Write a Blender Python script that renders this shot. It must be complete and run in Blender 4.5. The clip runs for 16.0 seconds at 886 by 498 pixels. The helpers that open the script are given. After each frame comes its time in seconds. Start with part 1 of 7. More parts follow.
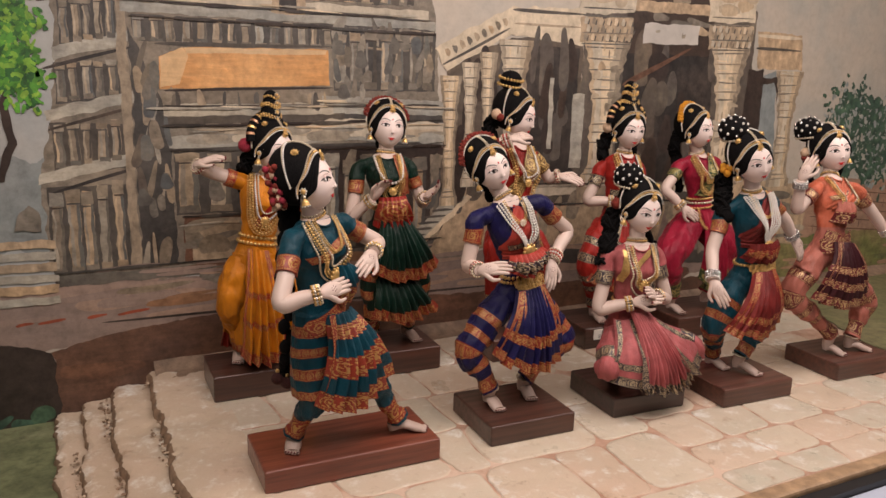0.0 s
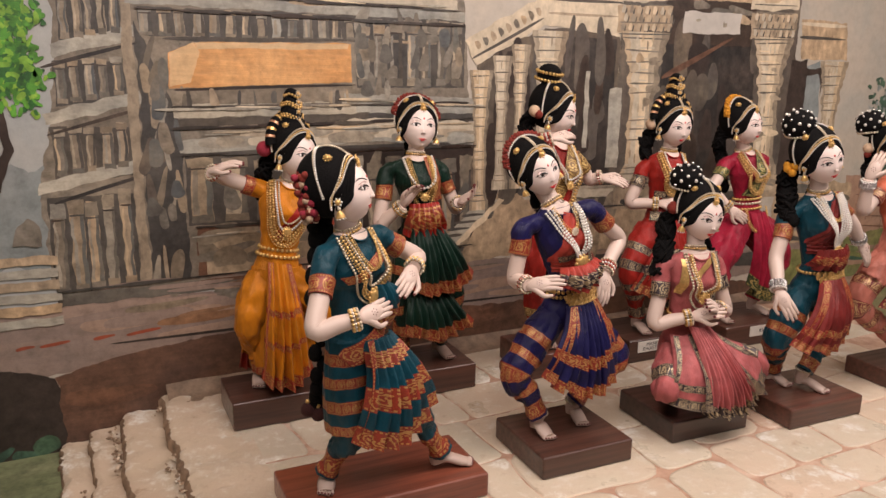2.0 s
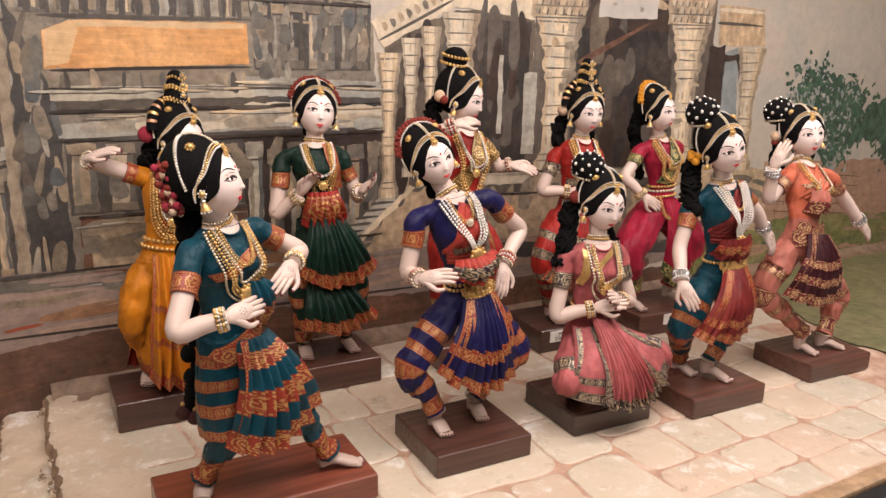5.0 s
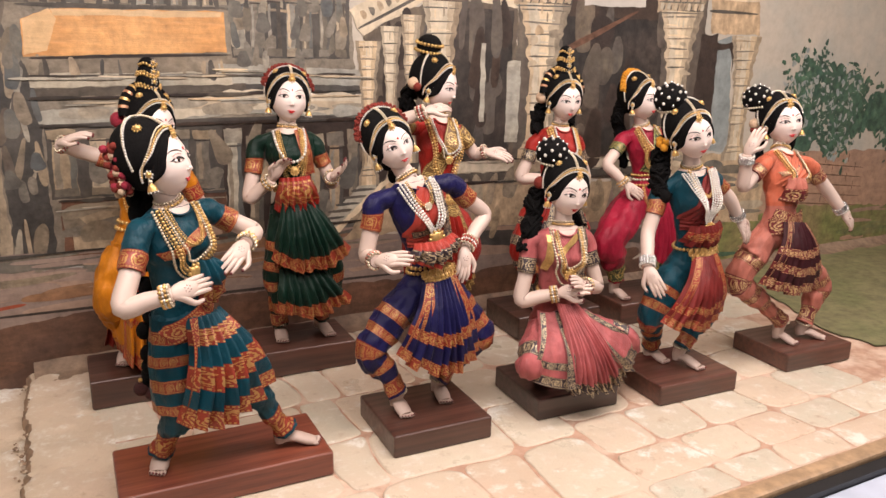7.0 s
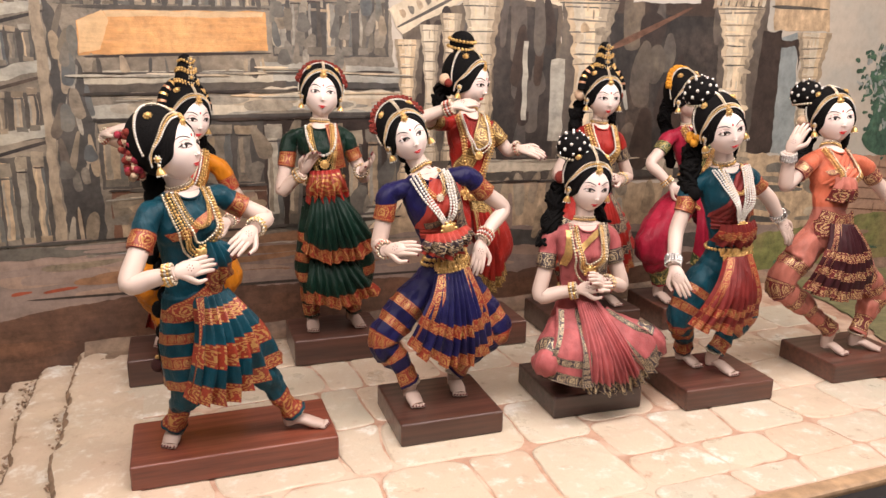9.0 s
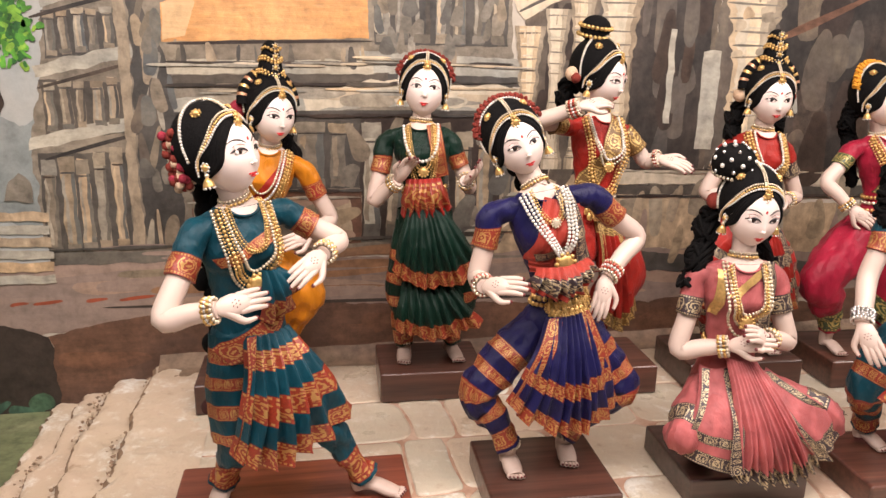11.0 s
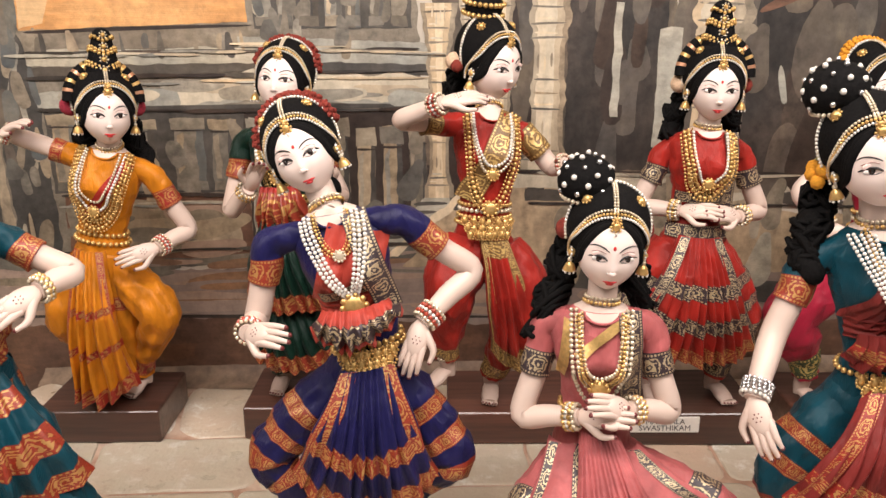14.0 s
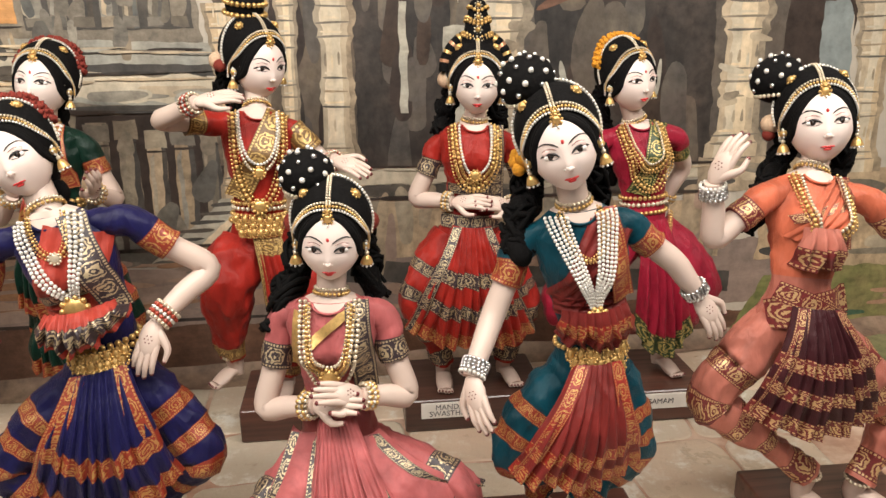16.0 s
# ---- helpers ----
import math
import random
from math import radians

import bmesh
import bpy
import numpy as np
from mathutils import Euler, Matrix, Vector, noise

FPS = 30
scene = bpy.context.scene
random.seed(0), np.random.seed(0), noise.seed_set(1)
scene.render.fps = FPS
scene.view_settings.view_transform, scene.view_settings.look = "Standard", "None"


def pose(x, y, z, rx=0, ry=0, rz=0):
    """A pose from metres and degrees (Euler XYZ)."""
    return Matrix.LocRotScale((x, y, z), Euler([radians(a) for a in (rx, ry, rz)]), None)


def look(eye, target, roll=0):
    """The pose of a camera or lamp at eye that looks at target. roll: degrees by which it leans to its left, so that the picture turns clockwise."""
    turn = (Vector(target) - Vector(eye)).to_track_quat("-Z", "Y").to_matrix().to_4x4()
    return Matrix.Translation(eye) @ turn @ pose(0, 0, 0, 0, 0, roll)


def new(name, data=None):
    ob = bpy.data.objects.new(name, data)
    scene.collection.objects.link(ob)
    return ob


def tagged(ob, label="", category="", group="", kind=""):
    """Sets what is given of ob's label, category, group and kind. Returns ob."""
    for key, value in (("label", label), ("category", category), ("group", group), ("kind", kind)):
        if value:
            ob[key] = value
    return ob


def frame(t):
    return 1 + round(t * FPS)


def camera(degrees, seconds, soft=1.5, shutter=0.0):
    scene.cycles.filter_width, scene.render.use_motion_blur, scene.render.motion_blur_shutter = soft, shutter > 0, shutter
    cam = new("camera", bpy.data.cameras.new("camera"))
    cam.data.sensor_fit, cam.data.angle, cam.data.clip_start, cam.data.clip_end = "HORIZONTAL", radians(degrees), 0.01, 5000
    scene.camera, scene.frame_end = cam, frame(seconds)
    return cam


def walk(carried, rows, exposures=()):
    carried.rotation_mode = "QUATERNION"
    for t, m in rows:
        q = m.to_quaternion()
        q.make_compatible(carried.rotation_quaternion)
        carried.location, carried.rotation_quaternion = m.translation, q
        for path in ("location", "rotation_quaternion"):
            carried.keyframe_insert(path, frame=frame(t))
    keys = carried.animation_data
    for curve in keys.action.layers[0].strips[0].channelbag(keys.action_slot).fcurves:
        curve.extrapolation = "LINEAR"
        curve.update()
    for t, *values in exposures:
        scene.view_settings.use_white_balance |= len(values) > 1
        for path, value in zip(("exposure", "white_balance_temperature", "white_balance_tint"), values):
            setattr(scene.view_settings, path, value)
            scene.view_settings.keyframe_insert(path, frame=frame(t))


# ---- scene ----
cam = camera(60.9, 16.0)
METRES, EYE, TILT, LEAN, TURN = 1.25, 0.5, 0.0, 0.0, -26.5
ROWS = [
    (0.0, 0.0, 0.0, 0.0, 0.33, -12.97, -1.44),
    (0.5, -0.0076, 0.0139, 0.0008, 0.63, -12.9, -0.95),
    (1.0, -0.0113, 0.0231, 0.0012, 0.65, -12.89, -0.65),
    (1.5, -0.0219, 0.0343, -0.0034, 0.65, -13.09, -0.58),
    (2.0, -0.0428, 0.0829, -0.0035, 0.26, -13.2, -0.72),
    (2.5, -0.0501, 0.1291, 0.0047, -2.13, -13.23, -1.09),
    (3.0, -0.0142, 0.1421, 0.0036, -3.27, -13.76, -1.25),
    (3.5, 0.0177, 0.1363, 0.005, -3.56, -14.05, -1.33),
    (4.0, 0.0102, 0.1318, 0.0031, -3.62, -14.34, -1.33),
    (4.5, 0.0079, 0.12, 0.0017, -3.61, -14.43, -1.37),
    (7.0, 0.0852, 0.0982, -0.0066, -1.14, -14.96, -1.18),
    (7.5, 0.1112, 0.0843, -0.0052, -0.38, -14.9, -1.14),
    (8.0, 0.1573, 0.0862, -0.0262, 3.91, -14.84, -1.09),
    (10.5, 0.1631, 0.1292, -0.0141, 8.22, -14.27, -0.37),
    (11.0, 0.1585, 0.2441, -0.0262, 15.92, -14.96, -1.09),
    (11.5, 0.1525, 0.3164, -0.0307, 17.81, -16.07, -1.6),
    (12.0, 0.1688, 0.352, -0.0282, 20.8, -16.81, -1.2),
    (12.5, 0.2065, 0.3834, -0.0251, 24.32, -17.16, -0.6),
    (13.0, 0.2508, 0.4124, -0.0247, 25.68, -17.29, -0.36),
    (13.5, 0.2979, 0.4302, -0.0183, 25.92, -16.99, -0.08),
    (14.0, 0.3325, 0.4434, -0.0183, 24.51, -16.74, 0.06),
    (14.5, 0.3631, 0.4515, -0.0187, 22.13, -16.57, 0.17),
    (15.0, 0.3809, 0.4673, -0.0225, 20.57, -16.74, 0.43),
    (15.5, 0.4133, 0.4751, -0.0247, 19.11, -16.76, 0.48),
    (16.0, 0.4503, 0.4753, -0.0205, 17.62, -16.72, 0.51),
]
walk(cam, [(t, pose(0, 0, EYE, TILT, LEAN, TURN) @ pose(METRES * x, METRES * y, METRES * z, 90 + pitch, roll, yaw)) for t, x, y, z, yaw, pitch, roll in ROWS],
     [(0.0, -0.58, 6480, 18), (1.5, -0.41, 6460, 17), (2.5, -0.36, 6460, 18), (3.5, -0.22, 6440, 17), (4.5, -0.13, 6380, 17), (7.0, 0.02, 6330, 16), (8.0, 0.12, 6300, 16), (10.5, 0.24, 6330, 15), (11.0, 0.29, 6330, 15), (12.5, 0.27, 6380, 13), (14.5, 0.15, 6230, 10), (16.0, 0.06, 6190, 5)])


# ---------- light ----------
world = bpy.data.worlds.new("world")
scene.world = world
world.use_nodes = True
world.node_tree.nodes["Background"].inputs[0].default_value = (1.0, 0.86, 0.70, 1)
world.node_tree.nodes["Background"].inputs[1].default_value = 0.018
scene.view_settings.exposure = 0.0


def area_lamp(name, eye, target, sx, sy, watts, colour):
    data = bpy.data.lights.new(name, "AREA")
    data.shape, data.size, data.size_y, data.energy, data.color = "RECTANGLE", sx, sy, watts, colour
    ob = new(name, data)
    ob.matrix_world = look(eye, target)
    return tagged(ob, kind="structure")


WARM = (1.0, 0.89, 0.80)
area_lamp("case_strip_lamp", (0.80, 0.50, 1.05), (0.80, 0.93, 0.16), 2.2, 0.18, 25, WARM)
area_lamp("room_ceiling_lamp", (0.35, -0.75, 1.90), (0.7, 0.6, 0.2), 2.2, 0.9, 35.5, (1.0, 0.90, 0.80))


# ---------- materials ----------
MATS = {}


def nodes_of(name):
    m = bpy.data.materials.new(name)
    m.use_nodes = True
    nt = m.node_tree
    return m, nt, nt.nodes["Principled BSDF"]


def N(nt, kind, **inputs):
    n = nt.nodes.new(kind)
    for k, v in inputs.items():
        n.inputs[k.replace("_", " ")].default_value = v
    return n


def mapped(nt, scale, coord="Object"):
    tc = N(nt, "ShaderNodeTexCoord")
    mp = N(nt, "ShaderNodeMapping")
    mp.inputs["Scale"].default_value = scale
    nt.links.new(tc.outputs[coord], mp.inputs["Vector"])
    return mp.outputs[0]


def ramp(nt, fac, stops):
    r = N(nt, "ShaderNodeValToRGB")
    e = r.color_ramp.elements
    while len(e) < len(stops):
        e.new(0.5)
    for el, (p, c) in zip(e, stops):
        el.position, el.color = p, (*c, 1)
    nt.links.new(fac, r.inputs[0])
    return r.outputs[0]


def mixc(nt, fac, a, b, mode="MIX"):
    n = N(nt, "ShaderNodeMix")
    n.data_type, n.blend_type = "RGBA", mode
    for sock, v in ((n.inputs[0], fac), (n.inputs[6], a), (n.inputs[7], b)):
        if isinstance(v, (int, float)):
            sock.default_value = v
        elif isinstance(v, tuple):
            sock.default_value = (*v, 1)
        else:
            nt.links.new(v, sock)
    return n.outputs[2]


def math_node(nt, op, a, b=0.0):
    n = N(nt, "ShaderNodeMath")
    n.operation = op
    for s, v in zip(n.inputs, (a, b)):
        if isinstance(v, (int, float)):
            s.default_value = v
        else:
            nt.links.new(v, s)
    return n.outputs[0]


def noise_fac(nt, vec, scale, detail=3.0, rough=0.55):
    n = N(nt, "ShaderNodeTexNoise", Scale=scale, Detail=detail, Roughness=rough)
    nt.links.new(vec, n.inputs["Vector"])
    return n.outputs["Fac"]


def bump(nt, bsdf, height, strength, dist=0.001):
    b = N(nt, "ShaderNodeBump", Strength=strength, Distance=dist)
    nt.links.new(height, b.inputs["Height"])
    nt.links.new(b.outputs[0], bsdf.inputs["Normal"])


def scaled(c, k):
    return tuple(min(1.0, x * k) for x in c)


def paint(name, colour, var=0.35, stretch=(14, 14, 40), rough=0.5, second=None, wash=0.0):
    """Brushed mural paint: streaks along the stroke, tone changing from stroke to stroke."""
    if name in MATS:
        return MATS[name]
    m, nt, b = nodes_of(name)
    vec = mapped(nt, stretch)
    fine = noise_fac(nt, vec, 2.2, 5.0, 0.65)
    broad = noise_fac(nt, mapped(nt, (1, 1, 1)), 9.0, 3.0)
    geo = N(nt, "ShaderNodeNewGeometry")
    col = ramp(nt, fine, [(0.28, scaled(colour, 1 - var)), (0.55, colour), (0.78, scaled(colour, 1 + var))])
    other = second or scaled(colour, 0.72)
    col = mixc(nt, math_node(nt, "MULTIPLY", ramp(nt, broad, [(0.42, (0, 0, 0)), (0.66, (1, 1, 1))]), 0.6), col, other)
    blot = noise_fac(nt, mapped(nt, (1, 1, 1)), 48.0, 8.0, 0.68)
    col = mixc(nt, 1.0, col, ramp(nt, blot, [(0.30, (1 - 1.3 * var,) * 3), (0.50, (1.0, 1.0, 1.0)), (0.72, (1 + 1.1 * var,) * 3)]), "MULTIPLY")
    if wash:
        cloud = noise_fac(nt, mapped(nt, (1, 1, 0.7)), 26.0, 6.0, 0.7)
        col = mixc(nt, math_node(nt, "MULTIPLY", ramp(nt, cloud, [(0.35, (0, 0, 0)), (0.6, (1, 1, 1))]), wash), col, ramp(nt, noise_fac(nt, mapped(nt, (1, 1, 1)), 11.0, 4.0), [(0.32, (0.050, 0.042, 0.035)), (0.5, (0.18, 0.152, 0.112)), (0.7, (0.42, 0.345, 0.24))]))
    isl = ramp(nt, geo.outputs["Random Per Island"], [(0.0, (0.80, 0.83, 0.87)), (0.5, (1, 1, 1)), (1.0, (1.16, 1.07, 0.95))])
    col = mixc(nt, 1.0, col, isl, "MULTIPLY")
    nt.links.new(col, b.inputs["Base Color"])
    b.inputs["Roughness"].default_value = rough
    bump(nt, b, math_node(nt, "ADD", fine, blot), 0.5, 0.0015)
    MATS[name] = m
    return m


def plain(name, colour, rough=0.5, metal=0.0, var=0.12, scale=120.0, relief=0.15, sheen=0.0, coat=0.0, spec=0.5):
    if name in MATS:
        return MATS[name]
    m, nt, b = nodes_of(name)
    vec = mapped(nt, (1, 1, 1))
    f = noise_fac(nt, vec, scale, 4.0)
    g = noise_fac(nt, vec, scale * 0.12, 2.0)
    col = ramp(nt, f, [(0.3, scaled(colour, 1 - var)), (0.7, scaled(colour, 1 + var))])
    col = mixc(nt, math_node(nt, "MULTIPLY", g, 0.35), col, scaled(colour, 1 - 1.2 * var))
    nt.links.new(col, b.inputs["Base Color"])
    b.inputs["Roughness"].default_value, b.inputs["Metallic"].default_value = rough, metal
    b.inputs["Sheen Weight"].default_value, b.inputs["Coat Weight"].default_value = sheen, coat
    b.inputs["Specular IOR Level"].default_value = spec
    if relief:
        bump(nt, b, f, relief, 0.0006)
    MATS[name] = m
    return m


def cloth(name, colour, rough=0.44):
    """Silk cotton: fine weave, soft creases."""
    if name in MATS:
        return MATS[name]
    m, nt, b = nodes_of(name)
    vec = mapped(nt, (1, 1, 1))
    wv = N(nt, "ShaderNodeTexWave", Scale=420.0, Distortion=1.5)
    nt.links.new(vec, wv.inputs["Vector"])
    crease = noise_fac(nt, mapped(nt, (1, 1, 0.45)), 55.0, 3.0)
    col = ramp(nt, crease, [(0.3, scaled(colour, 0.72)), (0.7, scaled(colour, 1.25))])
    nt.links.new(col, b.inputs["Base Color"])
    b.inputs["Roughness"].default_value = rough
    b.inputs["Sheen Weight"].default_value = 0.03
    b.inputs["Specular IOR Level"].default_value = 0.22
    b.inputs["Sheen Roughness"].default_value = 0.4
    fold = math_node(nt, "ABSOLUTE", math_node(nt, "SUBTRACT", noise_fac(nt, mapped(nt, (1, 1, 0.6)), 34.0, 2.0), 0.5))
    h = math_node(nt, "ADD", math_node(nt, "MULTIPLY", wv.outputs["Fac"], 0.035), math_node(nt, "ADD", crease, math_node(nt, "MULTIPLY", fold, -2.0)))
    bump(nt, b, h, 0.75, 0.0050)
    MATS[name] = m
    return m


def border(name, colour, thread=(0.50, 0.30, 0.10), amount=1.0):
    """Woven border: rows of dots along both edges and curled motifs of metal thread between them."""
    if name in MATS:
        return MATS[name]
    m, nt, b = nodes_of(name)
    tc = N(nt, "ShaderNodeTexCoord")
    sep = N(nt, "ShaderNodeSeparateXYZ")
    nt.links.new(tc.outputs["UV"], sep.inputs[0])
    u, v = sep.outputs[0], sep.outputs[1]
    wob = math_node(nt, "MULTIPLY", math_node(nt, "SUBTRACT", noise_fac(nt, tc.outputs["UV"], 3.5, 2.0), 0.5), 0.5)
    du = math_node(nt, "SUBTRACT", math_node(nt, "FRACT", u), 0.5)
    dv = math_node(nt, "SUBTRACT", v, 0.5)
    r = math_node(nt, "SQRT", math_node(nt, "ADD", math_node(nt, "MULTIPLY", du, du), math_node(nt, "MULTIPLY", dv, dv)))
    rings = math_node(nt, "SINE", math_node(nt, "MULTIPLY", math_node(nt, "ADD", r, wob), 38.0))
    rings = math_node(nt, "MULTIPLY", math_node(nt, "GREATER_THAN", rings, 0.05), math_node(nt, "LESS_THAN", math_node(nt, "ABSOLUTE", dv), 0.32))
    rings = math_node(nt, "MULTIPLY", rings, math_node(nt, "LESS_THAN", r, 0.46))
    dots = math_node(nt, "GREATER_THAN", math_node(nt, "SINE", math_node(nt, "MULTIPLY", u, 44.0)), -0.25)
    edge = math_node(nt, "GREATER_THAN", math_node(nt, "ABSOLUTE", dv), 0.38)
    edge = math_node(nt, "MULTIPLY", edge, math_node(nt, "LESS_THAN", math_node(nt, "ABSOLUTE", dv), 0.46))
    gold = math_node(nt, "MAXIMUM", rings, math_node(nt, "MULTIPLY", dots, edge))
    gold = math_node(nt, "MULTIPLY", gold, 0.85 * amount)
    fine = noise_fac(nt, mapped(nt, (1, 1, 1)), 700.0, 2.0)
    base = ramp(nt, fine, [(0.3, scaled(colour, 0.7)), (0.7, scaled(colour, 1.25))])
    nt.links.new(mixc(nt, gold, base, thread), b.inputs["Base Color"])
    nt.links.new(math_node(nt, "MULTIPLY", gold, 0.55), b.inputs["Metallic"])
    b.inputs["Roughness"].default_value = 0.45
    bump(nt, b, gold, 0.4, 0.0006)
    MATS[name] = m
    return m


def wood(name, dark, light, rough=0.32):
    if name in MATS:
        return MATS[name]
    m, nt, b = nodes_of(name)
    vec = mapped(nt, (3, 60, 60))
    f = noise_fac(nt, vec, 1.6, 6.0, 0.65)
    oi = N(nt, "ShaderNodeObjectInfo")
    col = ramp(nt, f, [(0.3, dark), (0.72, light)])
    col = mixc(nt, 1.0, col, ramp(nt, oi.outputs["Random"], [(0, (0.6, 0.55, 0.55)), (1, (1.3, 1.05, 1.0))]), "MULTIPLY")
    nt.links.new(col, b.inputs["Base Color"])
    nt.links.new(ramp(nt, f, [(0.2, (rough + 0.15,) * 3), (0.8, (rough - 0.06,) * 3)]), b.inputs["Roughness"])
    b.inputs["Coat Weight"].default_value = 0.55
    b.inputs["Coat Roughness"].default_value = 0.16
    bump(nt, b, f, 0.12, 0.0012)
    MATS[name] = m
    return m


def stone_paint(name, stops, rough=0.42):
    """Painted plaster paving: tone by stone, smears of white and rubbed patches."""
    if name in MATS:
        return MATS[name]
    m, nt, b = nodes_of(name)
    oi = N(nt, "ShaderNodeObjectInfo")
    geo = N(nt, "ShaderNodeNewGeometry")
    pos = geo.outputs["Position"]
    tone = ramp(nt, oi.outputs["Random"], stops)
    a = noise_fac(nt, pos, 16.0, 5.0, 0.6)
    f = noise_fac(nt, pos, 34.0, 7.0, 0.72)
    col = mixc(nt, ramp(nt, a, [(0.36, (0, 0, 0)), (0.66, (0.45, 0.45, 0.45))]), tone, (0.66, 0.49, 0.375))
    col = mixc(nt, ramp(nt, f, [(0.54, (0, 0, 0)), (0.66, (0.8, 0.8, 0.8))]), col, (0.80, 0.75, 0.67))
    col = mixc(nt, ramp(nt, f, [(0.30, (0.75, 0.75, 0.75)), (0.42, (0, 0, 0))]), col, (0.34, 0.215, 0.135))
    stain = noise_fac(nt, pos, 5.5, 6.0, 0.62)
    col = mixc(nt, ramp(nt, stain, [(0.40, (0, 0, 0)), (0.66, (0.65, 0.65, 0.65))]), col, (0.56, 0.47, 0.35))
    col = mixc(nt, ramp(nt, noise_fac(nt, pos, 11.0, 9.0, 0.75), [(0.56, (0, 0, 0)), (0.63, (0.8, 0.8, 0.8))]), col, (0.80, 0.77, 0.70))
    nt.links.new(col, b.inputs["Base Color"])
    nt.links.new(ramp(nt, a, [(0.3, (rough - 0.14,) * 3), (0.7, (rough + 0.15,) * 3)]), b.inputs["Roughness"])
    bump(nt, b, math_node(nt, "ADD", math_node(nt, "MULTIPLY", f, 0.6), a), 0.8, 0.005)
    MATS[name] = m
    return m


# ---------- mesh helpers ----------
class Shape:
    """Collects grids, tubes and balls into one mesh with materials and a UV layer."""

    def __init__(self):
        self.v, self.f, self.fm, self.uv, self.mats = [], [], [], [], []

    def mat(self, m):
        if m not in self.mats:
            self.mats.append(m)
        return self.mats.index(m)

    def face(self, idx, m, uvs=None):
        self.f.append(tuple(idx))
        self.fm.append(self.mat(m))
        self.uv.extend(uvs if uvs else [(0.0, 0.0)] * len(idx))

    def poly(self, pts, m):
        s = len(self.v)
        self.v.extend([tuple(p) for p in pts])
        self.face(range(s, s + len(pts)), m)

    def grid(self, rows, mats, closed=False, uvs=None):
        """rows: lists of points; mats: one material, or one for each strip between rows."""
        s, n = len(self.v), len(rows[0])
        for r in rows:
            self.v.extend([tuple(p) for p in r])
        for i in range(len(rows) - 1):
            m = mats[i] if isinstance(mats, list) else mats
            for j in range(n if closed else n - 1):
                k = (j + 1) % n
                a, b, c, d = s + i * n + j, s + i * n + k, s + (i + 1) * n + k, s + (i + 1) * n + j
                if uvs:
                    (u0, u1), (v0, v1) = uvs(i, j)
                    self.face((a, b, c, d), m, [(u0, v0), (u1, v0), (u1, v1), (u0, v1)])
                else:
                    self.face((a, b, c, d), m)

    def tube(self, path, radii, m, n=12, flat=1.0, side=None, bands=(), caps=True, smooth=4, ripple=(0, 0.0), crumple=(0.0, 1)):
        """A tube along a smoothed path. bands: (from, to, material) along its length. flat: depth against width, width lying along side."""
        pts, rad = spline(path, radii, smooth)
        ln = np.concatenate([[0], np.cumsum(np.linalg.norm(np.diff(pts, axis=0), axis=1))])
        total = max(ln[-1], 1e-6)
        ts = sorted(set([round(float(x), 5) for x in ln / total] + [b for bd in bands for b in bd[:2]]))
        ts = [t for i, t in enumerate(ts) if i == 0 or t - ts[i - 1] > 1e-4]
        P = np.array([[np.interp(t * total, ln, pts[:, k]) for k in range(3)] for t in ts])
        R = [float(np.interp(t * total, ln, rad)) for t in ts]
        T = np.gradient(P, axis=0)
        T /= np.maximum(np.linalg.norm(T, axis=1), 1e-9)[:, None]
        u = np.array(side if side is not None else ((1, 0, 0) if abs(T[0][0]) < 0.8 else (0, 1, 0)), float)
        rows, A = [], np.linspace(0, 2 * np.pi, n, endpoint=False)
        for p, t, r in zip(P, T, R):
            u = u - t * np.dot(u, t)
            u /= max(np.linalg.norm(u), 1e-9)
            w = np.cross(t, u)
            rows.append([p + r * (1 + ripple[1] * math.sin(ripple[0] * a + 9 * len(rows) / max(1, len(P)))) * (np.cos(a) * u + flat * np.sin(a) * w) for a in A])
        if crumple[0]:
            rows = [[q + crumple[0] * (0.6 * noise.noise(Vector(q * crumple[1])) + 0.25 - abs(noise.noise(Vector((q[0] * 1.7, q[1] * 1.7, q[2] * 0.9)) * crumple[1]))) * (q - p) / r for q in ring] for ring, p, r in zip(rows, P, R)]
        mats, vs = [], []
        for i in range(len(ts) - 1):
            mid = 0.5 * (ts[i] + ts[i + 1])
            hit = [b for b in bands if b[0] <= mid <= b[1]]
            mats.append(hit[0][2] if hit else m)
            if hit:
                b0, b1 = hit[0][:2]
                vs.append(((ts[i] - b0) / (b1 - b0), (ts[i + 1] - b0) / (b1 - b0), (b1 - b0) * total))
            else:
                vs.append((ts[i] * total * 30, ts[i + 1] * total * 30, 0.03))

        def uvs(i, j):
            turns = max(1, round(2 * np.pi * R[i] / max(vs[i][2], 0.004)))
            return (j / n * turns, (j + 1) / n * turns), vs[i][:2]

        self.grid(rows, mats, True, uvs)
        if caps:
            for ring, mm, sign in ((rows[0], mats[0], -1), (rows[-1], mats[-1], 1)):
                s = len(self.v)
                self.v.extend([tuple(p) for p in ring])
                idx = list(range(s, s + n))
                self.face(idx[::-1] if sign < 0 else idx, mm)

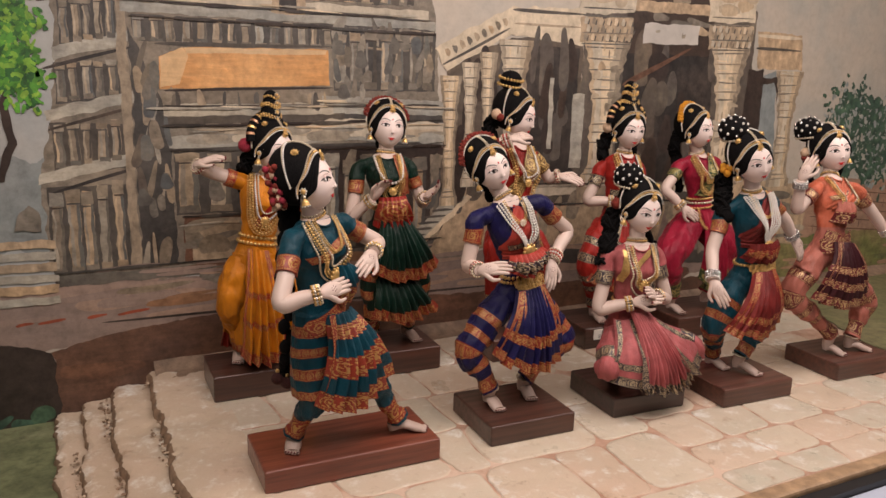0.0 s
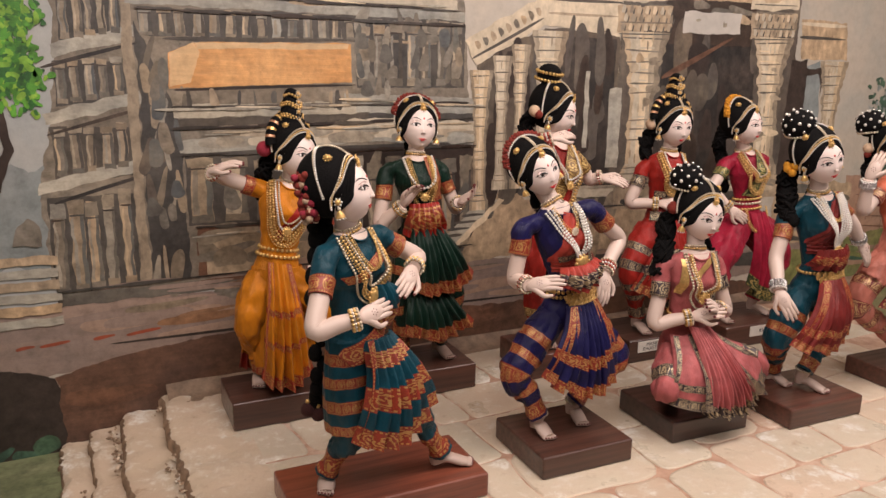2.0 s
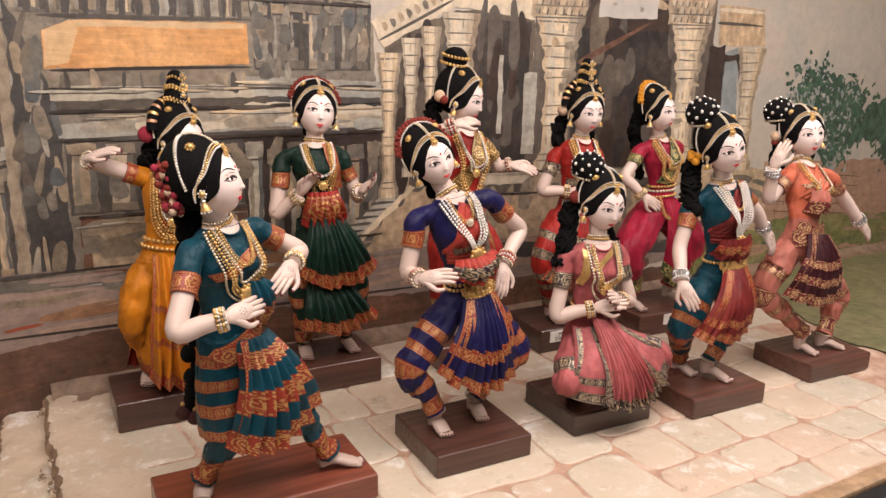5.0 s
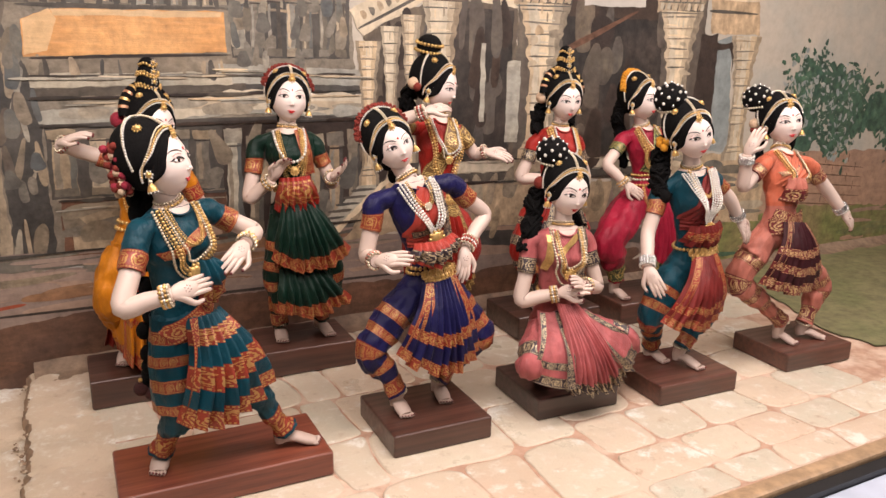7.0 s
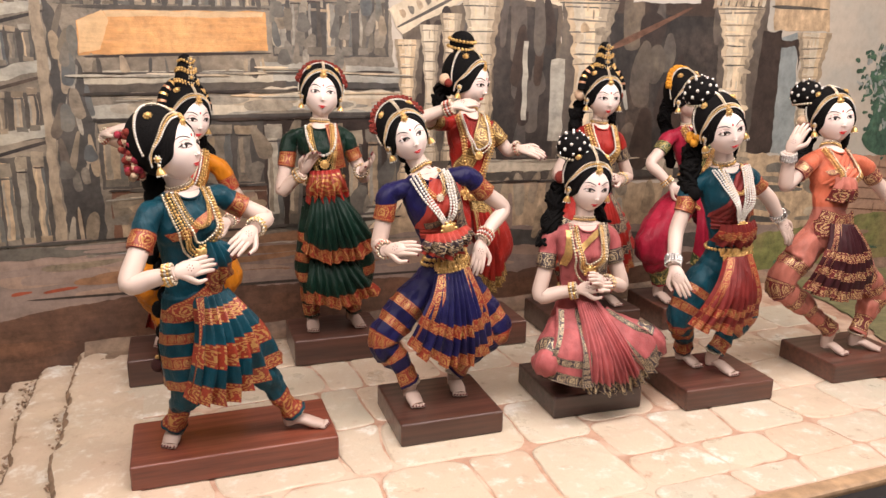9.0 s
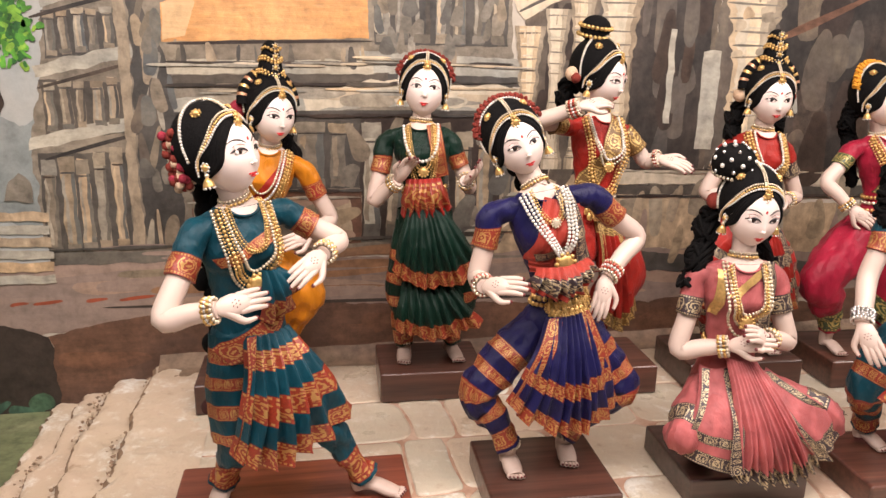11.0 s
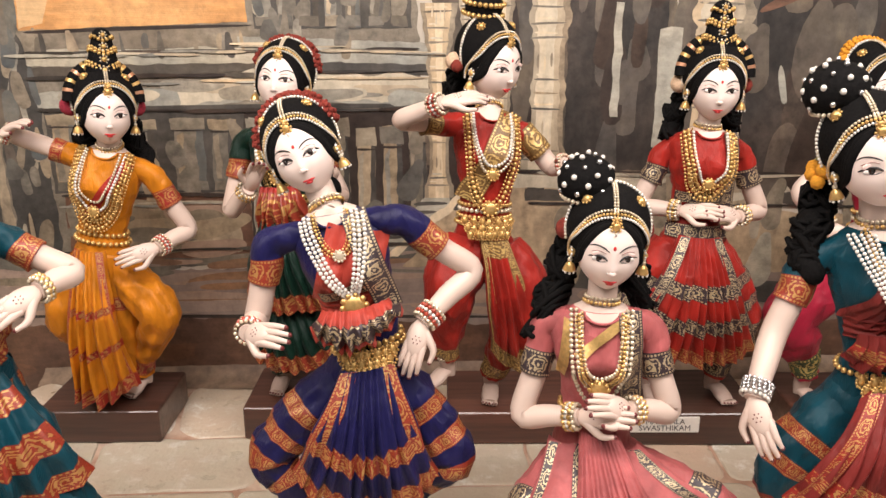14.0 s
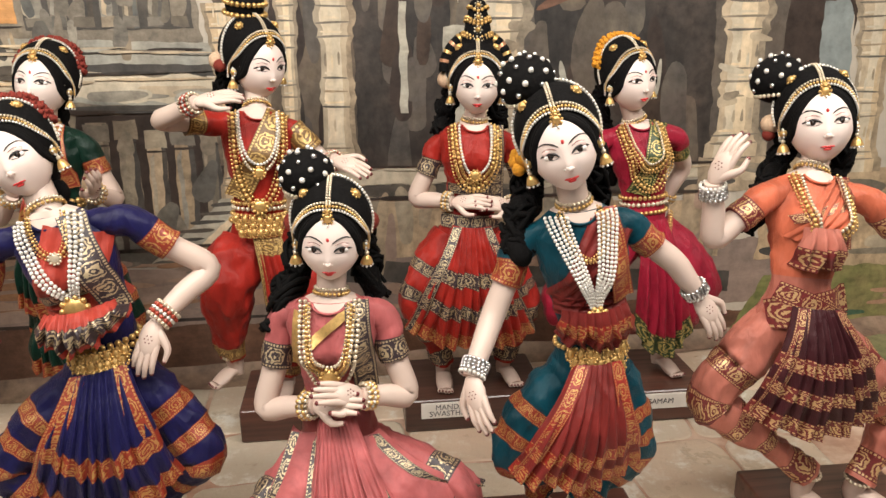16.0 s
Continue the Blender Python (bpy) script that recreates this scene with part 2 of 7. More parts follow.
    def ball(self, c, r, m, n=10, rows=6, frame3=None, shape=None):
        """An ellipsoid at c with radii r in the frame given; shape changes its unit points."""
        F = np.eye(3) if frame3 is None else np.array(frame3)
        r = np.array([r] * 3 if isinstance(r, (int, float)) else r, float)
        out = []
        for i in range(rows + 1):
            th = np.pi * i / rows
            ring = []
            for j in range(n):
                a = 2 * np.pi * j / n
                p = np.array([np.sin(th) * np.cos(a), np.sin(th) * np.sin(a), -np.cos(th)])
                if shape:
                    p = shape(p)
                ring.append(np.array(c) + F @ (p * r))
            out.append(ring)
        self.grid(out, m, True)

    def beads(self, path, r, m, gap=2.05, smooth=5, n=6, rows=4):
        pts, _ = spline(path, [1] * len(path), smooth)
        ln = np.concatenate([[0], np.cumsum(np.linalg.norm(np.diff(pts, axis=0), axis=1))])
        k = max(2, int(ln[-1] / (r * gap)))
        for i in range(k + 1):
            s = ln[-1] * i / k
            self.ball([np.interp(s, ln, pts[:, a]) for a in range(3)], r, m, n, rows)

    def build(self, name, origin=(0, 0, 0), parent=None, flat=False):
        me = bpy.data.meshes.new(name)
        o = np.array(origin, float)
        me.from_pydata([tuple(np.array(p, float) - o) for p in self.v], [], self.f)
        for m in self.mats:
            me.materials.append(m)
        me.polygons.foreach_set("material_index", self.fm)
        me.polygons.foreach_set("use_smooth", [not flat] * len(self.f))
        lay = me.uv_layers.new(name="UVMap")
        lay.data.foreach_set("uv", [x for p in self.uv for x in p])
        me.update()
        ob = new(name, me)
        ob.location = o
        if parent:
            ob.parent = parent
            ob.location = o - np.array(parent.location)
        return ob


def spline(path, radii, k):
    """Catmull-Rom through the points, k steps a span."""
    P, R = np.array(path, float), np.array(radii if hasattr(radii, "__len__") else [radii] * len(path), float)
    if len(P) < 3 or k <= 1:
        return P, R
    Q = np.vstack([2 * P[0] - P[1], P, 2 * P[-1] - P[-2]])
    S = np.concatenate([[R[0]], R, [R[-1]]])
    out, rad = [], []
    for i in range(1, len(Q) - 2):
        for t in np.linspace(0, 1, k, endpoint=False):
            def cr(A):
                return 0.5 * (2 * A[i] + (A[i + 1] - A[i - 1]) * t + (2 * A[i - 1] - 5 * A[i] + 4 * A[i + 1] - A[i + 2]) * t * t + (3 * A[i] - A[i - 1] - 3 * A[i + 1] + A[i + 2]) * t ** 3)
            out.append(cr(Q))
            rad.append(float(cr(S)))
    return np.vstack([out, P[-1]]), np.array(rad + [R[-1]])


def part(name, bm, material, parent, label=""):
    me = bpy.data.meshes.new(name)
    bm.to_mesh(me)
    bm.free()
    me.materials.append(material)
    ob = new(name, me)
    ob.parent = parent
    return tagged(ob, label)


def box_bm(x0, x1, y0, y1, z0, z1, bev=0.0, seg=2):
    bm = bmesh.new()
    bmesh.ops.create_cube(bm, size=1, matrix=Matrix.LocRotScale(((x0 + x1) / 2, (y0 + y1) / 2, (z0 + z1) / 2), None, (x1 - x0, y1 - y0, z1 - z0)))
    if bev:
        bmesh.ops.bevel(bm, geom=bm.edges[:], offset=bev, segments=seg, affect="EDGES", profile=0.6)
        for f in bm.faces:
            f.smooth = False
    return bm


def solid(name, bm, material, label="", category="", kind="structure"):
    me = bpy.data.meshes.new(name)
    bm.to_mesh(me)
    bm.free()
    me.materials.append(material)
    return tagged(new(name, me), label, category, kind=kind)


# ---------- structure ----------
WALL_Y, FRONT_Y, X0, X1 = 1.285, 0.575, -0.75, 2.7
sky_paint = paint("mural_sky", (0.46, 0.43, 0.385), 0.08, (3, 3, 4), 0.45, (0.36, 0.36, 0.345))
wall_white = plain("room_wall_paint", (0.62, 0.57, 0.50), 0.7, scale=30)
room_dark = plain("room_floor_paint", (0.24, 0.20, 0.17), 0.45, scale=12)

solid("wall_north", box_bm(X0 - 0.1, X1 + 0.1, WALL_Y, WALL_Y + 0.1, -0.10, 1.10), sky_paint, "back wall of the display painted with a hazy sky", "wall")
solid("wall_west", box_bm(X0 - 0.1, X0, 0.45, WALL_Y - 0.003, -0.10, 1.10), wall_white)
solid("wall_east", box_bm(X1, X1 + 0.1, 0.45, WALL_Y - 0.003, -0.10, 1.10), wall_white)
solid("ceiling", box_bm(X0 - 0.1, X1 + 0.1, 0.44, WALL_Y + 0.1, 1.103, 1.16), wall_white)
solid("display_underside", box_bm(X0 - 0.1, X1 + 0.1, 0.50, WALL_Y + 0.1, -0.9, -0.115), room_dark)
solid("floor", box_bm(-4, 6, -4, 2, -1.0, -0.903), room_dark)
solid("room_ceiling", box_bm(-4, 6, -4, 2, 1.95, 2.05), wall_white)
solid("wall_south", box_bm(-4, 6, -4.1, -4.003, -0.9, 1.947), wall_white)
solid("room_wall_west", box_bm(-4.1, -4.003, -4, 2, -0.9, 1.947), wall_white)
solid("room_wall_east", box_bm(6.003, 6.1, -4, 2, -0.9, 1.947), wall_white)

# raised paved floor of the display, with its sunken joints
joint, jn, jb = nodes_of("joint_paint")
jpos = N(jn, "ShaderNodeNewGeometry").outputs["Position"]
jcol = ramp(jn, noise_fac(jn, jpos, 60.0, 4.0), [(0.3, (0.38, 0.22, 0.15)), (0.7, (0.54, 0.35, 0.25))])
jcol = mixc(jn, ramp(jn, noise_fac(jn, jpos, 16.0, 5.0, 0.6), [(0.46, (0, 0, 0)), (0.60, (0.9, 0.9, 0.9))]), jcol, (0.66, 0.50, 0.385))
jn.links.new(jcol, jb.inputs["Base Color"])
jb.inputs["Roughness"].default_value = 0.5
plaster = stone_paint("step_plaster", [(0.0, (0.54, 0.42, 0.30)), (1.0, (0.62, 0.50, 0.37))], 0.5)
# earth of the cracks and grit, dark enough to colour shade into the risers
earth_shade = plain("crevice_earth_shade", (0.30, 0.20, 0.13), 0.8, var=0.4, scale=60, relief=0.8)
grass_paint = paint("grass_paint", (0.135, 0.165, 0.09), 0.35, (6, 6, 6), 0.6, (0.22, 0.23, 0.15))


def noisy_slab(name, x0, x1, y0, y1, z0, z1, material, edge, seed, nx=14, ny=44, lump=0.002, parent=None):
    """A hand-shaped plaster slab: uneven top, wandering long edge on its low side, rounded lip."""
    sh = Shape()
    rows = []
    for j in range(ny + 1):
        y = y0 + (y1 - y0) * j / ny
        wander = edge * noise.noise((y * 9 + seed, seed, 0.3)) + 0.35 * edge * noise.noise((y * 31 + seed, 2.0, seed)) + 0.30 * edge * noise.noise((y * 140 + seed, 7.0, seed)) * (1 + 2 * noise.noise((y * 14, seed, 4.0)))
        row = []
        for i in range(nx + 1):
            t = i / nx
            x = x0 + wander + (x1 - x0 - wander) * t
            z = z1 + 1.6 * lump * noise.noise((x * 28, y * 22, seed)) + 0.5 * lump * abs(noise.noise((x * 210, y * 60, seed))) + 0.6 * lump * noise.noise((x * 130, y * 130, seed))
            d = (x - x0 - wander)
            if d < 0.010:
                z -= 0.008 * (1 - math.sqrt(max(0.0, d / 0.010))) + 0.002 * noise.noise((y * 90, seed, 1))
            row.append((x, y, z))
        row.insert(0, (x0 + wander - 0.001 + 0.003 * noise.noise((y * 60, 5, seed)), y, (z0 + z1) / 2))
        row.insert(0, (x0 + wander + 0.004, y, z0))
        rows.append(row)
    # riser and lip: crack earth plus the riser's shade, both as one dark colour
    sh.grid([r[:4] for r in rows], earth_shade)
    sh.grid([r[3:] for r in rows], material)
    return sh.build(name, (x0, y0, z0), parent)


paving = solid("paved_floor", box_bm(0.118, X1, FRONT_Y + 0.012, WALL_Y, -0.11, -0.0016), joint, "painted plaster paving with reddish joints", "floor")
steps = tagged(new("stone_steps"), "cream plaster steps with rough worn edges", "steps", kind="structure")
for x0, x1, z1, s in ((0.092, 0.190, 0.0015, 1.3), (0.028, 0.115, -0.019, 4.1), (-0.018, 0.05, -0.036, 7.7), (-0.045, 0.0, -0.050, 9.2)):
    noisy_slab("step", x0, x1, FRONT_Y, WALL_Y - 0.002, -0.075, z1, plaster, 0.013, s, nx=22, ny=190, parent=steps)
rub = Shape()
rrng = random.Random(11)
for edge, top in ((0.092, -0.018), (0.028, -0.035), (-0.018, -0.050)):
    for _ in range(230):
        ry = rrng.uniform(FRONT_Y + 0.02, WALL_Y - 0.02)
        if noise.noise((ry * 7, edge * 40, 2.0)) < -0.10:
            continue
        size = rrng.uniform(0.0008, 0.0026)
        ox = 0.009 * noise.noise((ry * 9 + 3 * edge, 1.3, 0.3))
        rub.ball((edge + ox - abs(rrng.gauss(0, 0.006)), ry, top + rrng.uniform(0, 0.010)), (size * rrng.uniform(0.8, 1.5), size * rrng.uniform(0.8, 1.8), size * 0.8), earth_shade if rrng.random() < 0.6 else plaster, 6, 4, None, lambda p: p * (1 + 0.35 * noise.noise(Vector(p * 2.3) + Vector((size * 999, ry, 0)))))
tagged(rub.build("plaster_rubble", flat=True), "crumbled plaster and grit along the step edges", "rubble", kind="stuff")
solid("ground", box_bm(X0, -0.02, FRONT_Y, WALL_Y, -0.11, -0.062), grass_paint, "painted green ground beside the steps", "ground")
# fillet turning the floor up into the wall, added to colour in brown shading
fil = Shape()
fil.grid([[(x, WALL_Y - 0.040 * (1 - k / 6) + 0.010 * noise.noise((x * 11, k, 0)) * (1 - k / 6), 0.001 + 0.018 * (k / 6) ** 2 + 0.004 * noise.noise((x * 17, 3, k))) for x in np.linspace(0.10, X1, 120)] for k in range(7)], paint("fillet_shading", (0.20, 0.13, 0.09), 0.35, (8, 8, 8), 0.6, (0.34, 0.25, 0.17)))
tagged(fil.build("trim"), "strip between floor and wall with brown shading put into its colour", "trim", kind="structure")
# front lip and the dark channel in front of it
solid("front_lip", box_bm(X0, X1, FRONT_Y - 0.012, FRONT_Y + 0.012, -0.11, 0.003, 0.004), paint("lip_paint", (0.40, 0.27, 0.16), 0.3, (10, 10, 10)), "worn painted front edge of the display floor", "edge")
solid("glass_channel", box_bm(X0, X1, FRONT_Y - 0.030, FRONT_Y - 0.013, -0.11, -0.004), plain("channel_black", (0.015, 0.015, 0.017), 0.4), "black channel along the display front", "edge")
solid("front_sill", box_bm(X0, X1, FRONT_Y - 0.20, FRONT_Y - 0.031, -0.11, -0.012, 0.003), plain("sill_laminate", (0.55, 0.60, 0.72), 0.3, scale=20), "pale bluish laminate sill outside the display", "sill")


# ---------- the mural ----------
STONE = paint("mural_grey_stone", (0.215, 0.185, 0.145), 0.45, (18, 18, 30), 0.5, (0.15, 0.12, 0.09), wash=0.35)
TAN = paint("mural_tan_stone", (0.46, 0.345, 0.225), 0.35, (30, 30, 12), 0.5, (0.32, 0.25, 0.17), wash=0.2)
CREAM = paint("mural_cream_stone", (0.66, 0.56, 0.41), 0.20, (30, 30, 10), 0.5, (0.46, 0.39, 0.285), wash=0.15)
DARK = paint("mural_dark_opening", (0.032, 0.026, 0.022), 0.5, (20, 20, 8), 0.5, (0.09, 0.065, 0.05))
SMOKE = paint("mural_shadow_grey", (0.062, 0.054, 0.047), 0.4, (14, 14, 22), 0.5, (0.06, 0.055, 0.05), wash=0.15)
PALE = paint("mural_pale_grey", (0.46, 0.42, 0.335), 0.3, (8, 8, 30), 0.5, (0.24, 0.25, 0.23), wash=0.2)
PEACH = paint("mural_pale_orange", (0.60, 0.40, 0.21), 0.15, (5, 5, 40), 0.45, (0.62, 0.45, 0.27))
ORANGE = paint("mural_orange", (0.56, 0.285, 0.105), 0.22, (5, 5, 60), 0.45, (0.70, 0.40, 0.17))
DUST = paint("mural_dusty_ground", (0.33, 0.235, 0.185), 0.2, (4, 4, 26), 0.5, (0.24, 0.18, 0.15))
BROWN = paint("mural_brown_plinth", (0.155, 0.078, 0.048), 0.35, (6, 6, 30), 0.4, (0.08, 0.045, 0.035))
UMBER = paint("mural_dark_plinth", (0.048, 0.034, 0.028), 0.35, (10, 10, 12), 0.4)
RUST = paint("mural_rust", (0.30, 0.07, 0.035), 0.3, (5, 5, 30))
LEAF = paint("mural_bright_leaf", (0.10, 0.32, 0.035), 0.5, (20, 20, 20), 0.5, (0.03, 0.13, 0.02))
DEEPLEAF = paint("mural_deep_leaf", (0.035, 0.15, 0.03), 0.5, (20, 20, 20), 0.5, (0.02, 0.08, 0.02))
LIMELEAF = paint("mural_lime_leaf", (0.24, 0.42, 0.05), 0.4, (20, 20, 20), 0.5, (0.12, 0.30, 0.03))
BUSH = paint("mural_dark_leaf", (0.055, 0.115, 0.075), 0.45, (20, 20, 20), 0.5, (0.03, 0.06, 0.045))
HAZE = paint("mural_far_trees", (0.27, 0.29, 0.27), 0.2, (10, 10, 10), 0.5, (0.36, 0.36, 0.33))
FIELD = paint("mural_field_green", (0.15, 0.17, 0.065), 0.35, (5, 5, 26), 0.5, (0.26, 0.19, 0.11))
PINKEARTH = paint("mural_red_earth", (0.36, 0.22, 0.15), 0.2, (4, 4, 26), 0.5, (0.28, 0.18, 0.13))

OCHRE = paint("mural_ochre_stone", (0.31, 0.25, 0.175), 0.40, (16, 16, 22), 0.5, (0.22, 0.17, 0.12), wash=0.25)
SLATE = paint("mural_slate_stone", (0.115, 0.104, 0.088), 0.40, (16, 16, 22), 0.5, (0.11, 0.10, 0.085), wash=0.25)
FOG = paint("mural_fog_stone", (0.34, 0.30, 0.235), 0.38, (12, 12, 26), 0.5, (0.20, 0.19, 0.165), wash=0.2)
SEPIA = paint("mural_sepia_shadow", (0.072, 0.062, 0.054), 0.4, (16, 16, 12), 0.5, (0.10, 0.07, 0.055), wash=0.3)
SAND = paint("mural_sand_stone", (0.52, 0.415, 0.285), 0.22, (30, 30, 11), 0.5, (0.38, 0.305, 0.215), wash=0.2)
BLUEGREY = paint("mural_blue_grey_shade", (0.105, 0.112, 0.110), 0.35, (14, 14, 22), 0.5, (0.09, 0.095, 0.095), wash=0.3)
DUSK = paint("mural_dusk_sky", (0.44, 0.39, 0.325), 0.08, (3, 3, 4), 0.45, (0.33, 0.335, 0.305))
SIENNA = paint("mural_sienna_earth", (0.27, 0.15, 0.085), 0.3, (4, 4, 30), 0.42, (0.16, 0.085, 0.05))
SOFT = {TAN: OCHRE, SMOKE: SLATE, PALE: FOG, DARK: SEPIA, CREAM: SAND}
SECTIONS, TALLY = [], [0]
rng = random.Random(7)


def section(name, label):
    """Begin a new painted piece of the mural."""
    global mur
    mur = Shape()
    SECTIONS.append((name, label, mur))


def at(x, z, layer):
    return (x, WALL_Y - 0.0006 - 0.00006 * layer - 4e-7 * TALLY[0], z)


def area(corners, m, layer, wob=0.004, step=0.006):
    """A painted patch with a softly wandering outline."""
    out = []
    TALLY[0] += 1
    k0 = TALLY[0] * 0.37
    for i, (x, z) in enumerate(corners):
        x2, z2 = corners[(i + 1) % len(corners)]
        k = max(1, int(math.hypot(x2 - x, z2 - z) / min(step, 0.006)))
        for j in range(k):
            px, pz = x + (x2 - x) * j / k, z + (z2 - z) * j / k
            w = 0.9 * wob + 0.0012
            out.append(at(px + w * noise.noise((px * 45, pz * 45, k0)) + 0.3 * w * noise.noise((px * 190, pz * 190, k0)), pz + w * noise.noise((px * 45, pz * 45, k0 + 50)) + 0.3 * w * noise.noise((px * 190, pz * 190, k0 + 50)), layer))
    mur.poly(out, m)


def band(x0, x1, z0, z1, m, layer, tilt=0.0, wob=0.002):
    area([(x0, z0), (x1, z0 + tilt), (x1, z1 + tilt), (x0, z1)], m, layer, wob)


def stroke(x, z, length, width, angle, m, layer):
    """One dab of the brush: a rounded start, a wavering side and a thinning tail."""
    TALLY[0] += 1
    bow, tail, ph = rng.uniform(-0.25, 0.25), rng.uniform(0.35, 0.9), rng.uniform(0, 6.28)
    c, s = math.cos(angle), math.sin(angle)
    out = []
    for i in range(20):
        a = 2 * math.pi * i / 20
        u = math.copysign(abs(math.cos(a)) ** 0.7, math.cos(a)) * 0.5
        v = math.copysign(abs(math.sin(a)) ** 0.8, math.sin(a)) * 0.5 * (1 - tail * 0.55 * (u + 0.5)) * (1 + 0.16 * math.sin(3 * a + ph)) + bow * (0.25 - u * u)
        out.append(at(x + u * length * c - v * width * s, z + u * length * s + v * width * c, layer))
    mur.poly(out, m)


def soften(m, often=0.75):
    """Mostly the half tone that lies nearer to its ground."""
    return SOFT.get(m, m) if rng.random() < often else m


def strokes(x0, x1, z0, z1, mats, count, length, width, angle, layer, spread=0.15):
    for _ in range(int(count * 0.30)):
        stroke(rng.uniform(x0, x1), rng.uniform(z0, z1), length * rng.uniform(0.6, 1.4), width * rng.uniform(0.8, 2.2), angle + rng.uniform(-spread, spread), soften(rng.choice(mats)), layer + rng.random() * 0.9)


def colonnade(x0, x1, z0, z1, count, mats, gap, layer, lean=0.0):
    """Upright blocks of a carved storey: body, lit side, shaded side, cap and foot, with dark gaps between them."""
    band(x0, x1, z0, z1, gap, layer)
    w = (x1 - x0) / count
    for i in range(count):
        a = x0 + i * w + rng.uniform(0.06, 0.16) * w
        b = a + w * rng.uniform(0.58, 0.78)
        tall = z1 - z0
        zb, zt = z0 + 0.03 * tall, z1 - tall * rng.uniform(0.03, 0.12)
        up = lean * (i + 0.5) / count
        bw = b - a
        area([(a, zb + up), (b, zb + up), (b - 0.06 * bw, zt + up), (a + 0.06 * bw, zt + up)], soften(rng.choice(mats), 0.7), layer + 1, 0.002)
        area([(a + 0.66 * bw, zb + up), (b, zb + up), (b - 0.04 * bw, zt + up), (a + 0.74 * bw, zt + up)], rng.choice([SLATE, BLUEGREY, SMOKE]), layer + 2, 0.0022)
        area([(a + 0.10 * bw, zb + 0.14 * tall + up), (a + 0.36 * bw, zb + 0.12 * tall + up), (a + 0.32 * bw, zt - 0.16 * tall + up), (a + 0.12 * bw, zt - 0.20 * tall + up)], rng.choice([SAND, OCHRE, FOG, FOG]), layer + 2, 0.0026)
        area([(a - 0.05 * bw, zt - 0.13 * tall + up), (b + 0.05 * bw, zt - 0.13 * tall + up), (b + 0.08 * bw, zt + up), (a - 0.08 * bw, zt + up)], rng.choice([FOG, OCHRE, STONE]), layer + 3, 0.0018)
        stroke((a + b) / 2, zt - 0.15 * tall + up, bw * 1.05, 0.012 * tall + 0.0014, 0.0, rng.choice([UMBER, SMOKE]), layer + 3.3)
        area([(a - 0.04 * bw, zb + up), (b + 0.04 * bw, zb + up), (b + 0.02 * bw, zb + 0.11 * tall + up), (a - 0.02 * bw, zb + 0.11 * tall + up)], rng.choice([STONE, SLATE, OCHRE]), layer + 3, 0.0018)


PROFILE = ((0.0, 1.30), (0.07, 1.28), (0.08, 1.08), (0.11, 1.02), (0.13, 0.86), (0.30, 0.80), (0.34, 0.98), (0.37, 0.84), (0.40, 0.96), (0.43, 0.80), (0.58, 0.76), (0.61, 0.94), (0.64, 0.82), (0.67, 1.06), (0.71, 1.10), (0.74, 0.92), (0.78, 0.98), (0.81, 1.22), (0.84, 1.12), (0.88, 1.36), (0.92, 1.30), (0.96, 1.52), (1.0, 1.56))


def pillar(x, w, z0, z1, tones, layer, rings=9):
    """A turned pillar painted in upright bands of light and shade, ringed with mouldings."""
    ts = np.linspace(0, 1, 60)
    half = [w * 0.5 * np.interp(t, [a for a, _ in PROFILE], [b for _, b in PROFILE]) * (1 + rng.uniform(-0.007, 0.007)) for t in ts]
    cuts = (-1.0, -0.72, -0.25, 0.30, 0.66, 1.0)
    for j, m in enumerate(tones):
        a, b = cuts[j], cuts[j + 1]
        TALLY[0] += 1
        wob = [0.04 * w * noise.noise((t * 9, j, x * 40)) if -1 < b < 1 else 0 for t in ts]
        left = [0.04 * w * noise.noise((t * 9, j - 1, x * 40)) if -1 < a < 1 else 0 for t in ts]
        mur.poly([at(x + a * k + q, z0 + (z1 - z0) * t, layer) for t, k, q in zip(ts, half, left)][::-1] + [at(x + b * k + q, z0 + (z1 - z0) * t, layer) for t, k, q in zip(ts, half, wob)], m)
    for t, _ in PROFILE[1::2]:
        k = w * np.interp(t, [a for a, _ in PROFILE], [b for _, b in PROFILE])
        stroke(x - 0.05 * w, z0 + (z1 - z0) * t, k * rng.uniform(0.75, 0.98), 0.0022 + 0.02 * w, rng.uniform(-0.04, 0.04), rng.choice([OCHRE, SLATE, STONE]), layer + 1)
        stroke(x - 0.1 * w, z0 + (z1 - z0) * (t + 0.02), k * rng.uniform(0.4, 0.7), 0.002 + 0.03 * w, rng.uniform(-0.04, 0.04), CREAM, layer + 1)
    for t in (0.20, 0.50, 0.94):
        for q in range(4):
            stroke(x + w * (-0.28 + 0.17 * q), z0 + (z1 - z0) * (t + rng.uniform(-0.03, 0.03)), (z1 - z0) * 0.06, w * 0.07, 1.57, rng.choice([SAND, OCHRE, CREAM]), layer + 1)


PALE_SHAFT = (SAND, CREAM, CREAM, SAND, OCHRE)
DIM_SHAFT = (OCHRE, SAND, CREAM, SAND, OCHRE)


section("painted_ground", "dusty painted ground and dark brown plinth")
